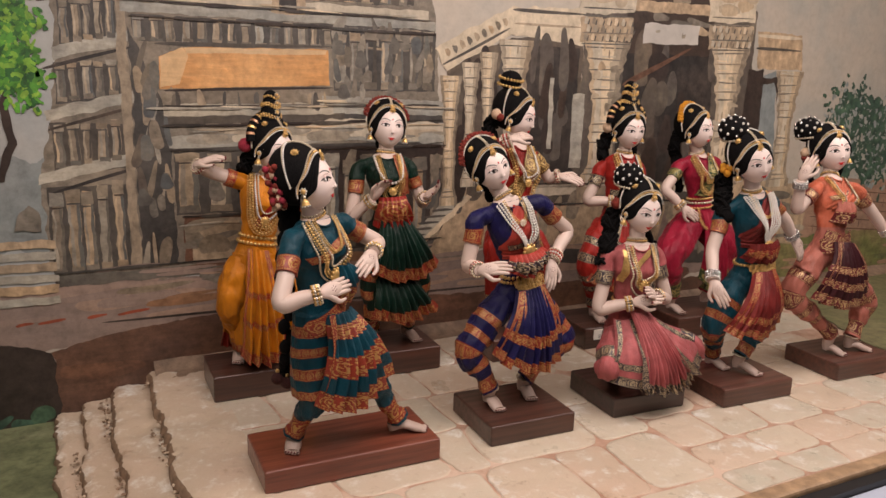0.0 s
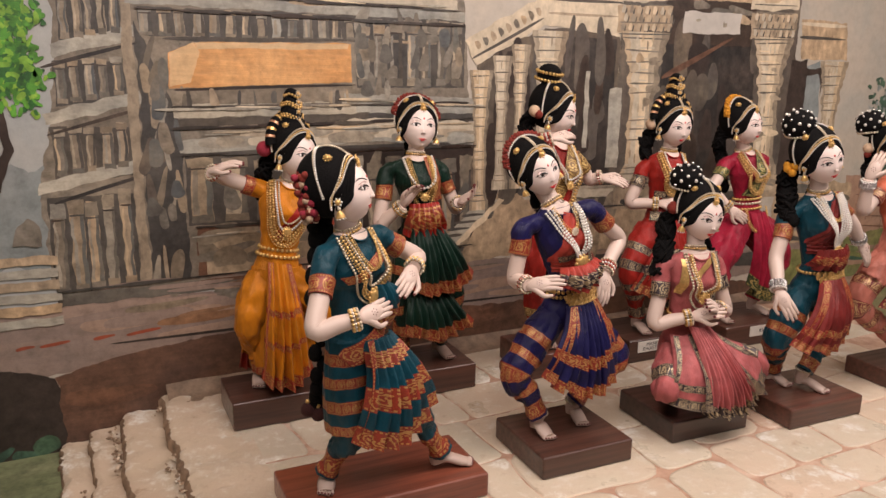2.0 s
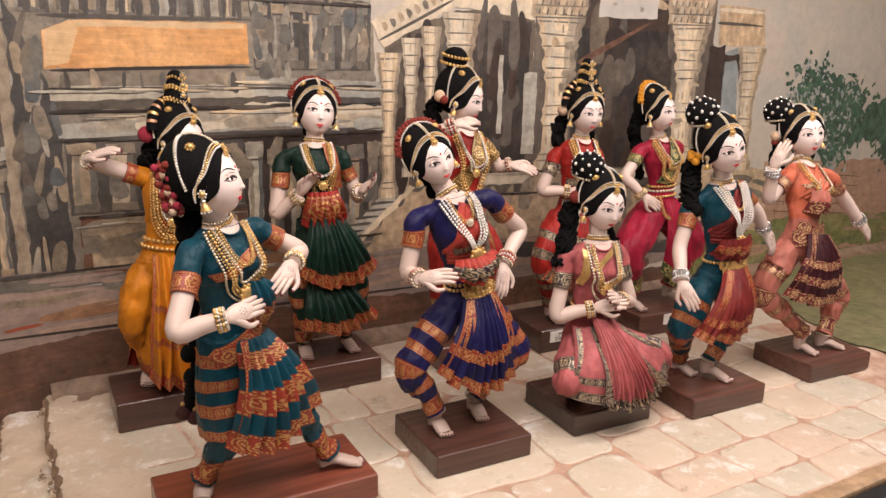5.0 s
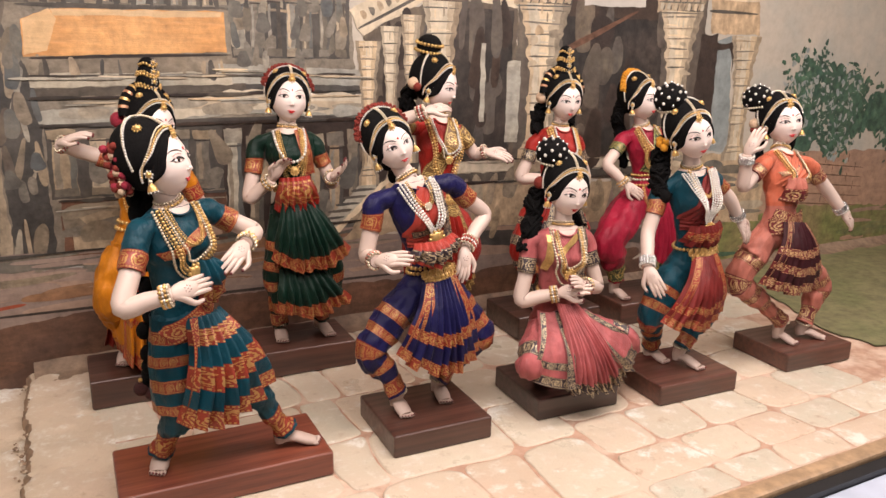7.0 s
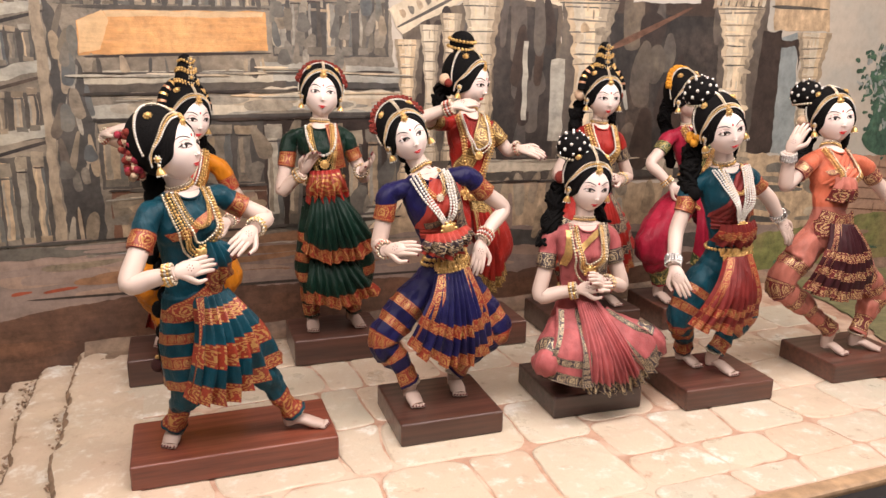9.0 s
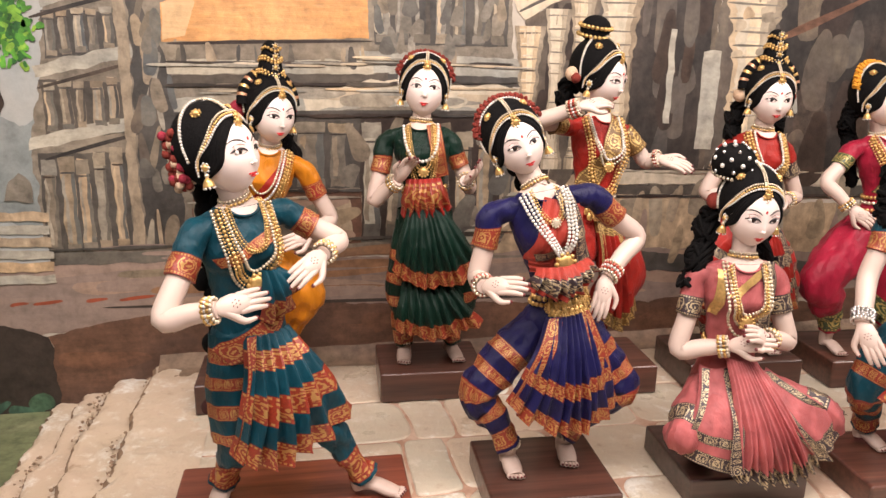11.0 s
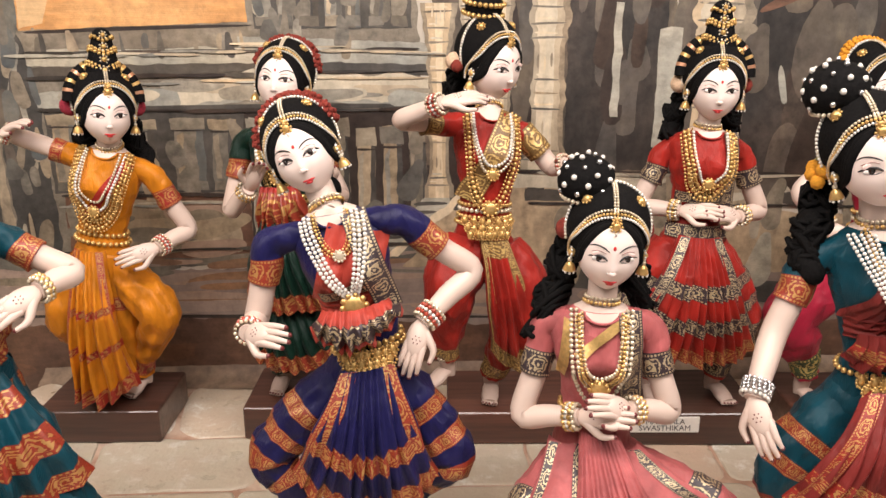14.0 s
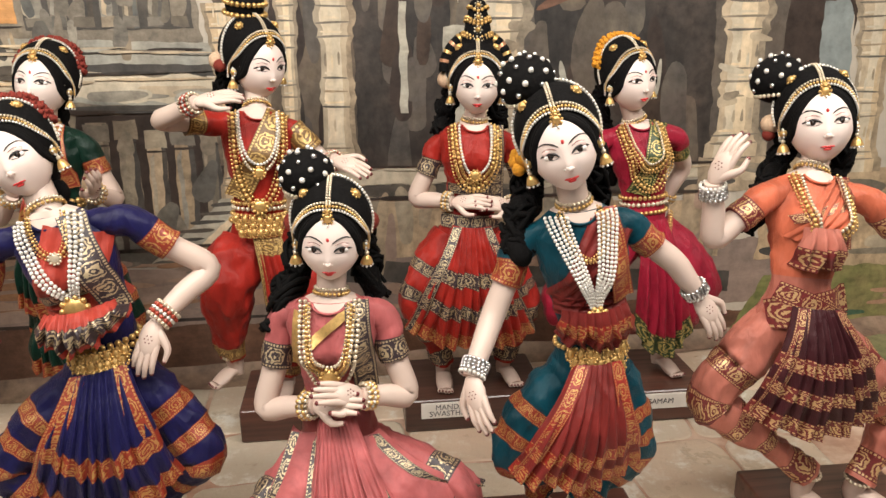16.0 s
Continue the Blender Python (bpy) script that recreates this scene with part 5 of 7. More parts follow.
def leg(sh, hip, knee, ankle, m, bands, fat=0.78):
    sh.tube([hip, mixp(hip, knee, 0.5) + vec(0, 0, 0.004), knee, mixp(knee, ankle, 0.35), mixp(knee, ankle, 0.72), ankle], [0.030 * fat, 0.034 * fat, 0.030 * fat, 0.0255 * fat, 0.0185 * fat, 0.0140], m, 40, bands=bands, smooth=8, ripple=(9, 0.03), crumple=(0.0062, 42))


class Body:
    """The torso of a doll: rings from hip to neck, and points on its front."""
    H = (0.0, 0.25, 0.45, 0.66, 0.84, 0.93, 1.0)
    W = (0.036, 0.0255, 0.0290, 0.0360, 0.0385, 0.0305, 0.0125)
    D = (0.026, 0.0195, 0.0220, 0.0265, 0.0215, 0.0165, 0.0120)
    B = (0.027, 0.0190, 0.0205, 0.0215, 0.0195, 0.0155, 0.0120)

    def __init__(self, hip, waist, neck, S):
        self.P = [np.array(hip, float), np.array(waist, float), np.array(neck, float) + vec(0, 0, 0.006)]
        U = unit(self.P[2] - self.P[0])
        self.S = unit(S - U * np.dot(S, U))
        self.U, self.F = U, np.cross(self.S, U)

    def centre(self, h):
        c = np.array([np.interp(h, (0, 0.25, 1.0), [p[k] for p in self.P]) for k in range(3)])
        return c + vec(0, 0, 1) * min(0.0, h) * 0.14

    def bust(self, x, h):
        return 0.0112 * math.exp(-((h - 0.67) / 0.105) ** 2) * (math.exp(-((x - 0.0165) / 0.0115) ** 2) + math.exp(-((x + 0.0165) / 0.0115) ** 2))

    def front(self, x, h, off=0.0025):
        w, d = np.interp(h, self.H, self.W), np.interp(h, self.H, self.D)
        off += self.bust(x, h)
        t = max(0.05, 1 - (x / w) ** 2)
        return self.centre(h) + self.S * x + self.F * (d * math.sqrt(t) + off)

    def around(self, a, h, off=0.0):
        w = np.interp(h, self.H, self.W) + off
        d = np.interp(h, self.H, self.D if math.sin(a) > 0 else self.B) + off
        if math.sin(a) > 0:
            d += self.bust(w * math.cos(a), h) / max(0.35, math.sin(a))
        return self.centre(h) + self.S * w * math.cos(a) + self.F * d * math.sin(a)

    def torso(self, sh, blouse, lower):
        hs = np.linspace(0, 1, 33)
        rows = [[self.around(a, h, 0.0022 * noise.noise(Vector((a * 2.2 + h * 7, h * 16, self.P[0][0] * 50)))) for a in np.linspace(0, 2 * np.pi, 44, endpoint=False)] for h in hs]
        sh.grid(rows, [lower if h < 0.28 else (SKIN if h > 0.955 else blouse) for h in hs[:-1]], True)
        # scooped neckline
        sh.grid([[self.front(x * 0.0140 * math.sqrt(t), 0.912 + 0.058 * t, 0.0019) for x in np.linspace(-1, 1, 9)] for t in np.linspace(0.02, 1, 9)], SKIN)
        rim = [self.front(0.0140 * math.sin(a), 0.97 - 0.058 * math.cos(a), 0.0022) for a in np.linspace(-1.5, 1.5, 15)]
        sh.tube(rim, 0.0012, blouse, 6)

    def strip(self, sh, x0, h0, x1, h1, width, m, off=0.003, n=14, sag=0.0, pleat=(0, 0.0)):
        """A band of cloth laid over the front between two places, with border UVs."""
        rows, cols = [], 24 if pleat[1] else 4
        du, dh = x1 - x0, (h1 - h0) * 0.17
        L = math.hypot(du, dh)
        px, ph = -dh / L * width / 2, du / L * width / 2 / 0.17
        for i in range(n + 1):
            t = i / n
            x, h = x0 + du * t, h0 + (h1 - h0) * t - sag * math.sin(math.pi * t)
            rows.append([self.front(x + px * q, h + ph * q, off + pleat[1] * math.sin(pleat[0] * math.pi * q + 2.5 * t)) for q in np.linspace(-1, 1, cols + 1)])
        k = L / width

        s0 = len(sh.v)
        for r in rows:
            sh.v.extend([tuple(p) for p in r])
        for i in range(n):
            for j in range(cols):
                a = s0 + (cols + 1) * i + j
                sh.face((a, a + 1, a + cols + 2, a + cols + 1), m, [(i / n * k, j / cols), (i / n * k, (j + 1) / cols), ((i + 1) / n * k, (j + 1) / cols), ((i + 1) / n * k, j / cols)])

    def necklace(self, sh, width, h0, drop, r, m, off=0.005, pendant=0.0, pmat=None, vee=0.0):
        pts = [self.front(width * math.cos(t), h0 - drop * ((1 - vee) * math.sin(t) ** 0.8 + vee * (1 - abs(math.cos(t)))), off) for t in np.linspace(0, math.pi, 15)]
        sh.beads(pts, r * 0.78, m, smooth=4)
        if m is GOLD:
            for side in (-1, 1):
                sh.beads([p + self.S * side * r * 1.1 * math.copysign(1, 7 - i) * (i != 7) - self.U * side * r * 0.9 for i, p in enumerate(pts)], r * 0.46, m, 2.6, smooth=4, n=5, rows=3)
        if pendant:
            c = pts[7] + self.F * 0.002
            sh.ball(c, (pendant, pendant * 0.5, pendant), pmat or GOLD, 12, 8, np.array([self.S, self.F, self.U]).T)
            for a in range(10):
                sh.ball(c + (self.S * math.cos(a * 0.628) + self.U * math.sin(a * 0.628)) * pendant + self.F * 0.001, pendant * 0.28, pmat or GOLD, 5, 4)

    def ring(self, sh, h, r, m, off=0.003, n=24, lift=0.0):
        sh.beads([self.around(a, h, off * 0.45) + self.U * lift for a in np.linspace(0, 2 * np.pi, n)], r, m, smooth=2)

    def fringe(self, sh, h, rows, r, m, half=0.028):
        rr = random.Random(5)
        for j in range(rows):
            k = 7 - (j > 2)
            for i in range(k):
                x = half * (2 * i / (k - 1) - 1) * (1 - 0.12 * j)
                p = self.front(x * 0.9, h, 0.010) - self.U * (0.0065 * j) + self.F * 0.002 * j
                sh.ball(p + vec(rr.uniform(-1, 1), 0, rr.uniform(-1, 1)) * 0.001, (r, r * 0.7, r * 1.4), m, 6, 4)
                sh.beads([p + vec(r * 1.2 * math.cos(a), -0.001, r * 1.6 * math.sin(a)) for a in np.linspace(0, 6.28, 7)], r * 0.35, m, smooth=1, n=4, rows=3)


BANG_GOLD = ((0.80, GOLD, 0.0021), (0.85, PEARL, 0.0018), (0.90, GOLD, 0.0023), (0.955, CHAMP, 0.0020))
BANG_RED = ((0.76, CHAMP, 0.0019), (0.81, REDBEAD, 0.0021), (0.86, PEARL, 0.0019), (0.91, REDBEAD, 0.0021), (0.96, CHAMP, 0.0019))
BANG_SILVER = ((0.76, SILVER, 0.0019), (0.81, SILVER, 0.0020), (0.86, SILVER, 0.0019), (0.91, SILVER, 0.0020), (0.96, PEARL, 0.0018))


def doll(label, J, top, face, blouse, lower, band_mat, sash, bangles, style="plain_hair", flower=None, head_k=1.07, bun_x=0.0, bun_z=0.039, body_yaw=None, rn=(0, -1, 0.3), ln=(0, -1, 0.3), rflip=1.0, lflip=-1.0, cover=0.52, curl=0.5, fat=0.78, legband=None, extra=None):
    """One dressed dancer doll as a single mesh. J: joint places; top: height of its plinth; face: yaw, pitch, roll."""
    J = {k: vec(*p) for k, p in J.items()}
    sh = Shape()
    S = vec(math.cos(radians(body_yaw)), math.sin(radians(body_yaw)), 0) if body_yaw is not None else unit((J["ls"] - J["rs"]) * vec(1, 1, 0.4))
    body = Body(J["hip"], J["waist"], J["neck"], S)
    body.torso(sh, blouse, lower)
    H, F, hc, hr = head(sh, J["head"] - vec(0, 0, 0.0015), face[0], face[1], face[2], head_k, style, flower, bun_x, bun_z)
    sh.tube([body.centre(0.95), J["neck"], H(0, -0.006, -0.022)], [0.0135, 0.0122, 0.0122], SKIN, 12)
    for s, a, n, fl, cv in (("r", -1, rn, rflip, cover), ("l", 1, ln, lflip, cover)):
        start = body.centre(0.87) + body.S * a * 0.022
        arm(sh, start, J[s + "s"], J[s + "e"], J[s + "w"], J[s + "h"], blouse, band_mat, bangles, a, n, fl, cv, curl)
    sh.ball(body.centre(0.02), (0.037, 0.028, 0.028), lower, 16, 10, np.array([body.S, body.F, body.U]).T)
    if True:
        bands = legband if legband is not None else ((0.22, 0.30, band_mat), (0.39, 0.46, band_mat), (0.54, 0.61, band_mat), (0.69, 0.76, band_mat), (0.86, 0.98, band_mat))
        for s, a in (("r", -1), ("l", 1)):
            leg(sh, body.centre(0.0) + body.S * a * 0.018, J[s + "k"], J[s + "a"], lower, bands, fat)
            foot(sh, J[s + "a"], J[s + "t"], top)
    if sash:
        body.strip(sh, 0.027, 0.95, -0.024, 0.34, 0.021, sash)
    # choker and belt of beads
    nx = unit(H(0, -0.006, -0.022) - J["neck"])
    e1 = unit(np.cross(nx, body.F))
    e2 = np.cross(nx, e1)
    for up, rad, r, m in ((0.010, 0.0132, 0.0016, CHAMP), (0.0065, 0.0142, 0.0017, GOLD)):
        sh.beads([J["neck"] + nx * up + (e1 * math.cos(a) + e2 * math.sin(a)) * rad for a in np.linspace(0, 2 * np.pi, 15)], r, m, smooth=3)
    if extra:
        extra(sh, body, H, F, J)
    o = (float(J["ra"][0] + J["la"][0]) / 2, float(J["ra"][1] + J["la"][1]) / 2, top)
    ob = sh.build("dancer_doll", o)
    return tagged(ob, label, "doll", group="dancer dolls on plinths")


TEAL, NAVY, GREEN = cloth("teal_silk", (0.003, 0.043, 0.064)), cloth("navy_silk", (0.010, 0.009, 0.056)), cloth("dark_green_silk", (0.003, 0.018, 0.011))
YELLOW, ORANGE_SILK, SALMON = cloth("marigold_silk", (0.5, 0.17, 0.008)), cloth("orange_silk", (0.4, 0.055, 0.022)), cloth("salmon_silk", (0.43, 0.145, 0.105))
PINK, RED, MAROON = cloth("rose_silk", (0.40, 0.105, 0.105)), cloth("red_silk", (0.29, 0.018, 0.012)), cloth("maroon_silk", (0.14, 0.013, 0.014))
CORALRED, BRICK = cloth("coral_red_silk", (0.36, 0.045, 0.030)), cloth("brick_red_silk", (0.165, 0.020, 0.017))
CORAL = cloth("coral_silk", (0.50, 0.125, 0.065))
MAGENTA, PLUM = cloth("magenta_silk", (0.3, 0.013, 0.035)), cloth("plum_silk", (0.045, 0.01, 0.013))
RUSTB = border("rust_gold_border", (0.24, 0.028, 0.012))
REDB = border("red_gold_border", (0.26, 0.018, 0.01))
BLACKB = border("black_gold_border", (0.035, 0.022, 0.026), (0.58, 0.46, 0.28))
WINEB = border("wine_gold_border", (0.15, 0.018, 0.018), (0.66, 0.46, 0.22))
GREENB = border("green_gold_border", (0.035, 0.055, 0.018), (0.55, 0.42, 0.15))
GOLDB = border("gold_cloth_border", (0.16, 0.085, 0.025), (0.62, 0.43, 0.16))
FLOWER_RED = plain("red_yarn_flower", (0.19, 0.022, 0.012), 0.9, var=0.3, scale=400, relief=0.8)
FLOWER_PINK = plain("crimson_yarn_flower", (0.30, 0.02, 0.04), 0.9, var=0.3, scale=400, relief=0.8)
FLOWER_CREAM = plain("cream_yarn_flower", (0.60, 0.42, 0.28), 0.9, var=0.2, scale=400, relief=0.8)
FLOWER_YELLOW = plain("yellow_yarn_flower", (0.60, 0.26, 0.015), 0.9, var=0.3, scale=400, relief=0.8)
POMPOM = plain("dark_red_pompom", (0.05, 0.012, 0.010), 0.95, var=0.5, scale=600, relief=1.0)

plinth(0.181, 0.414, 0.822, 0.932, 0.031, -1.0, "reddish-brown varnished wooden plinth, long and low", timber=red_wood)
plinth(0.493, 0.630, 0.818, 0.944, 0.031, -2.0, "dark brown wooden plinth on the painted paving")
plinth(0.710, 0.844, 0.822, 0.945, 0.032, -3.0, "nearly black wooden plinth under the kneeling doll", timber=black_wood)
plinth(0.895, 1.040, 0.783, 0.900, 0.031, -3.0, "dark brown wooden plinth with a waxed top")
plinth(1.164, 1.312, 0.785, 0.900, 0.031, -3.0, "dark wooden plinth near the front edge")
plinth(0.171, 0.314, 1.112, 1.218, 0.042, -1.0, "brown wooden plinth beside the rough steps")
plinth(0.412, 0.556, 1.112, 1.222, 0.042, -2.0, "brown wooden plinth close to the mural")
plinth(0.653, 0.800, 1.092, 1.205, 0.042, -2.0, "brown wooden plinth set back beneath the painted hall")
plinth(0.847, 1.020, 1.082, 1.200, 0.042, -2.0, "dark wooden plinth with a two-line name card", ("MANDALA", "SWASTHIKAM"), -0.0275)
plinth(1.060, 1.222, 1.062, 1.185, 0.042, -3.0, "dark wooden plinth with a one-line name card", ("RSAMAM",), 0.016)


def teal_dress(sh, b, H, F, J):
    sh.tube([b.centre(0.10), b.centre(-0.15), vec(0.264, 0.86, 0.148), vec(0.267, 0.862, 0.116)], [0.036, 0.041, 0.045, 0.046], TEAL, 48, ripple=(12, 0.02), crumple=(0.002, 45), flat=0.72, side=b.S, bands=((0.12, 0.26, RUSTB), (0.40, 0.52, RUSTB), (0.64, 0.76, RUSTB), (0.88, 1.0, RUSTB)), caps=False)
    fan(sh, b.front(0.006, 0.10, 0.004), b.S, b.F, 0.045, (0.244, 0.815, 0.110), (0.294, 0.802, 0.106), (0.358, 0.850, 0.132), 7, TEAL, ((0.10, 0.24, RUSTB), (0.42, 0.64, RUSTB), (0.82, 1.0, RUSTB)), 0.014, 0.009, edge_mat=RUSTB, edges=(0,), wide=0.022)
    fan(sh, b.front(0.012, 0.55, 0.004), b.S, b.F, 0.020, b.front(0.0, 0.18, 0.012), b.front(0.026, 0.17, 0.020), b.front(0.045, 0.42, 0.024), 4, TEAL, ((0.55, 1.0, RUSTB),), 0.010)
    b.strip(sh, -0.036, -0.04, 0.028, 0.20, 0.024, RUSTB, 0.008)
    b.strip(sh, -0.030, 0.62, 0.024, 0.80, 0.012, RUSTB, 0.003)
    b.necklace(sh, 0.019, 0.97, 0.42, 0.0021, CHAMP, 0.006)
    b.necklace(sh, 0.024, 0.96, 0.50, 0.0026, GOLD, 0.007, 0.0085)
    b.necklace(sh, 0.028, 0.96, 0.56, 0.0021, CHAMP, 0.005)
    b.necklace(sh, 0.016, 0.97, 0.28, 0.0018, GOLD, 0.005)
    braid(sh, [H(0.012, -0.036, -0.006), b.centre(0.9) - b.F * 0.030 - b.S * 0.012, b.centre(0.4) - b.F * 0.036 - b.S * 0.018, b.centre(-0.3) - b.F * 0.040 - b.S * 0.015, vec(0.228, 0.90, 0.125)], 0.0125, POMPOM)
    for q in range(80):
        a = q * 0.95
        sh.ball(H(-0.021 + 0.006 * math.sin(a * 1.7), -0.035 + 0.006 * math.cos(a * 2.3), 0.026 - 0.0006 * q + 0.003 * math.sin(a * 3.1)), 0.0042, (FLOWER_RED, FLOWER_PINK, FLOWER_RED, FLOWER_CREAM)[(q // 5) % 4], 6, 4)


doll("dancer doll in a teal silk sari lunging sideways", dict(hip=(0.262, 0.862, 0.205), waist=(0.258, 0.858, 0.237), neck=(0.257, 0.862, 0.328), head=(0.251, 0.856, 0.3760), rs=(0.222, 0.838, 0.308), re=(0.199, 0.800, 0.247), rw=(0.243, 0.790, 0.257), rh=(0.277, 0.803, 0.262), ls=(0.297, 0.880, 0.318), le=(0.346, 0.885, 0.289), lw=(0.331, 0.858, 0.283), lh=(0.312, 0.838, 0.272), rk=(0.246, 0.850, 0.100), lk=(0.330, 0.850, 0.115), ra=(0.229, 0.872, 0.052), la=(0.366, 0.860, 0.052), rt=(0.223, 0.858, 0.034), lt=(0.400, 0.850, 0.034)), 0.031, (56, 10, -3), TEAL, TEAL, RUSTB, None, BANG_GOLD, flower=None, rn=(0.5, 0.8, -0.2), ln=(0.2, 0.9, -0.2), legband=((0.80, 0.98, RUSTB),), fat=0.52, head_k=1.006, extra=teal_dress)


def navy_dress(sh, b, H, F, J):
    fan(sh, b.front(0.0, 0.14, 0.006), b.S, b.F, 0.044, (0.512, 0.858, 0.116), (0.574, 0.838, 0.092), (0.634, 0.862, 0.110), 10, NAVY, ((0.54, 0.68, RUSTB), (0.87, 1.0, RUSTB)), 0.012, edge_mat=RUSTB, wide=0.021)
    b.strip(sh, 0.020, 0.88, -0.012, 0.48, 0.050, CORALRED, 0.004, pleat=(5, 0.0012))
    b.strip(sh, -0.030, 0.50, 0.030, 0.50, 0.020, CORALRED, 0.004, pleat=(3, 0.0012))
    fan(sh, b.front(0.0, 0.50, 0.006), b.S, b.F, 0.054, b.front(-0.044, 0.40, 0.016), b.front(-0.004, 0.31, 0.028), b.front(0.036, 0.44, 0.018), 9, CORALRED, ((0.30, 0.86, BLACKB),), 0.010, 0.008)
    b.strip(sh, 0.018, 0.97, 0.026, 0.42, 0.020, BLACKB, 0.007)
    b.strip(sh, -0.026, 0.56, 0.032, 0.62, 0.010, BLACKB, 0.006)
    b.necklace(sh, 0.017, 0.97, 0.40, 0.0024, PEARL, 0.010, vee=0.6)
    b.necklace(sh, 0.021, 0.97, 0.44, 0.0024, PEARL, 0.010, vee=0.6)
    b.necklace(sh, 0.025, 0.95, 0.44, 0.0024, PEARL, 0.010, 0.0095, vee=0.6)
    b.necklace(sh, 0.014, 0.98, 0.20, 0.0020, GOLD, 0.006, 0.0045, CHAMP)
    b.ring(sh, 0.24, 0.0030, GOLD, 0.005, 26)
    b.ring(sh, 0.20, 0.0026, GOLD, 0.007, 26)
    b.fringe(sh, 0.20, 5, 0.0042, GOLD, 0.022)
    braid(sh, [H(0, -0.034, -0.010), b.centre(0.85) - b.F * 0.030, b.centre(0.3) - b.F * 0.034, b.centre(-0.2) - b.F * 0.040], 0.011)


doll("dancer doll in navy sari with pearls and knees bent outwards", dict(hip=(0.573, 0.905, 0.188), waist=(0.577, 0.903, 0.224), neck=(0.548, 0.905, 0.330), head=(0.528, 0.913, 0.3767), rs=(0.500, 0.900, 0.306), re=(0.486, 0.895, 0.245), rw=(0.485, 0.862, 0.244), rh=(0.512, 0.838, 0.252), ls=(0.606, 0.905, 0.323), le=(0.664, 0.915, 0.276), lw=(0.622, 0.888, 0.240), lh=(0.609, 0.872, 0.205), rk=(0.490, 0.893, 0.118), lk=(0.648, 0.890, 0.114), ra=(0.524, 0.885, 0.058), la=(0.592, 0.900, 0.056), rt=(0.526, 0.862, 0.034), lt=(0.590, 0.876, 0.034)), 0.031, (1, 1, -22), NAVY, NAVY, RUSTB, None, BANG_RED, flower=((-18, 1.06, 0.0064, (FLOWER_RED, FLOWER_RED), 0),), rn=(0.3, 0.7, -0.6), ln=(0.2, 0.95, 0.0), fat=0.66, head_k=0.95, extra=navy_dress)


def rose_dress(sh, b, H, F, J):
    fan(sh, b.front(0.002, 0.20, 0.006), b.S, b.F, 0.030, (0.736, 0.800, 0.050), (0.788, 0.786, 0.044), (0.838, 0.804, 0.054), 12, PINK, ((0.86, 1.0, BLACKB),), 0.022, 0.008)
    fan(sh, b.front(-0.022, 0.14, 0.004), b.S, b.F, 0.030, (0.690, 0.838, 0.062), (0.714, 0.808, 0.058), (0.744, 0.796, 0.056), 2, PINK, ((0.60, 0.72, BLACKB), (0.84, 1.0, BLACKB)), 0.020, 0.002, edge_mat=BLACKB)
    fan(sh, b.front(0.024, 0.12, 0.004), b.S, b.F, 0.026, (0.828, 0.802, 0.060), (0.862, 0.812, 0.066), (0.888, 0.838, 0.088), 2, PINK, ((0.78, 1.0, BLACKB),), 0.020, 0.002, edge_mat=BLACKB)
    b.strip(sh, 0.022, 0.97, 0.030, 0.20, 0.019, BLACKB, 0.004)
    b.strip(sh, 0.016, 0.93, -0.018, 0.72, 0.009, GOLD, 0.003)
    b.strip(sh, -0.026, 0.92, -0.030, 0.52, 0.007, GOLD, 0.004)
    for w, dr, r in ((0.016, 0.40, 0.0023), (0.020, 0.52, 0.0026), (0.024, 0.62, 0.0026)):
        b.necklace(sh, w, 0.97, dr, r, CHAMP, 0.006)
    b.necklace(sh, 0.018, 0.96, 0.46, 0.0022, GOLD, 0.007, 0.0075)
    b.ring(sh, 0.24, 0.0028, GOLD, 0.004, 26)
    lock(sh, [H(-0.020, -0.030, -0.005), H(-0.030, -0.034, -0.025), b.centre(0.9) - b.S * 0.040 - b.F * 0.014, b.centre(0.72) - b.S * 0.048 - b.F * 0.010], 0.015, 0.017, 2)
    lock(sh, [H(0.020, -0.030, -0.005), H(0.026, -0.034, -0.025), b.centre(0.90) + b.S * 0.034 - b.F * 0.020], 0.013, 0.014, 5)
    sh.ball(H(0.030, -0.024, 0.006), 0.009, FLOWER_RED, 10, 6)
    sh.ball(H(-0.032, -0.024, 0.004), 0.009, FLOWER_RED, 10, 6)


doll("kneeling dancer doll in rose sari with wrists crossed before her", dict(hip=(0.768, 0.885, 0.115), waist=(0.766, 0.880, 0.170), neck=(0.766, 0.874, 0.256), head=(0.768, 0.869, 0.3102), rs=(0.726, 0.890, 0.235), re=(0.706, 0.878, 0.160), rw=(0.748, 0.850, 0.172), rh=(0.780, 0.828, 0.184), ls=(0.808, 0.878, 0.235), le=(0.826, 0.866, 0.168), lw=(0.786, 0.845, 0.180), lh=(0.752, 0.824, 0.198), rk=(0.700, 0.838, 0.078), lk=(0.868, 0.836, 0.084), ra=(0.752, 0.885, 0.050), la=(0.806, 0.885, 0.050), rt=(0.760, 0.905, 0.036), lt=(0.800, 0.905, 0.036)), 0.032, (-6, -10, 2), PINK, PINK, BLACKB, None, BANG_GOLD, style="bun", bun_x=-0.020, bun_z=0.046, rn=(0, 0.7, -0.6), ln=(0, 0.7, -0.6), legband=((0.34, 0.46, BLACKB), (0.80, 0.95, BLACKB)), fat=0.62, head_k=0.99, extra=rose_dress)


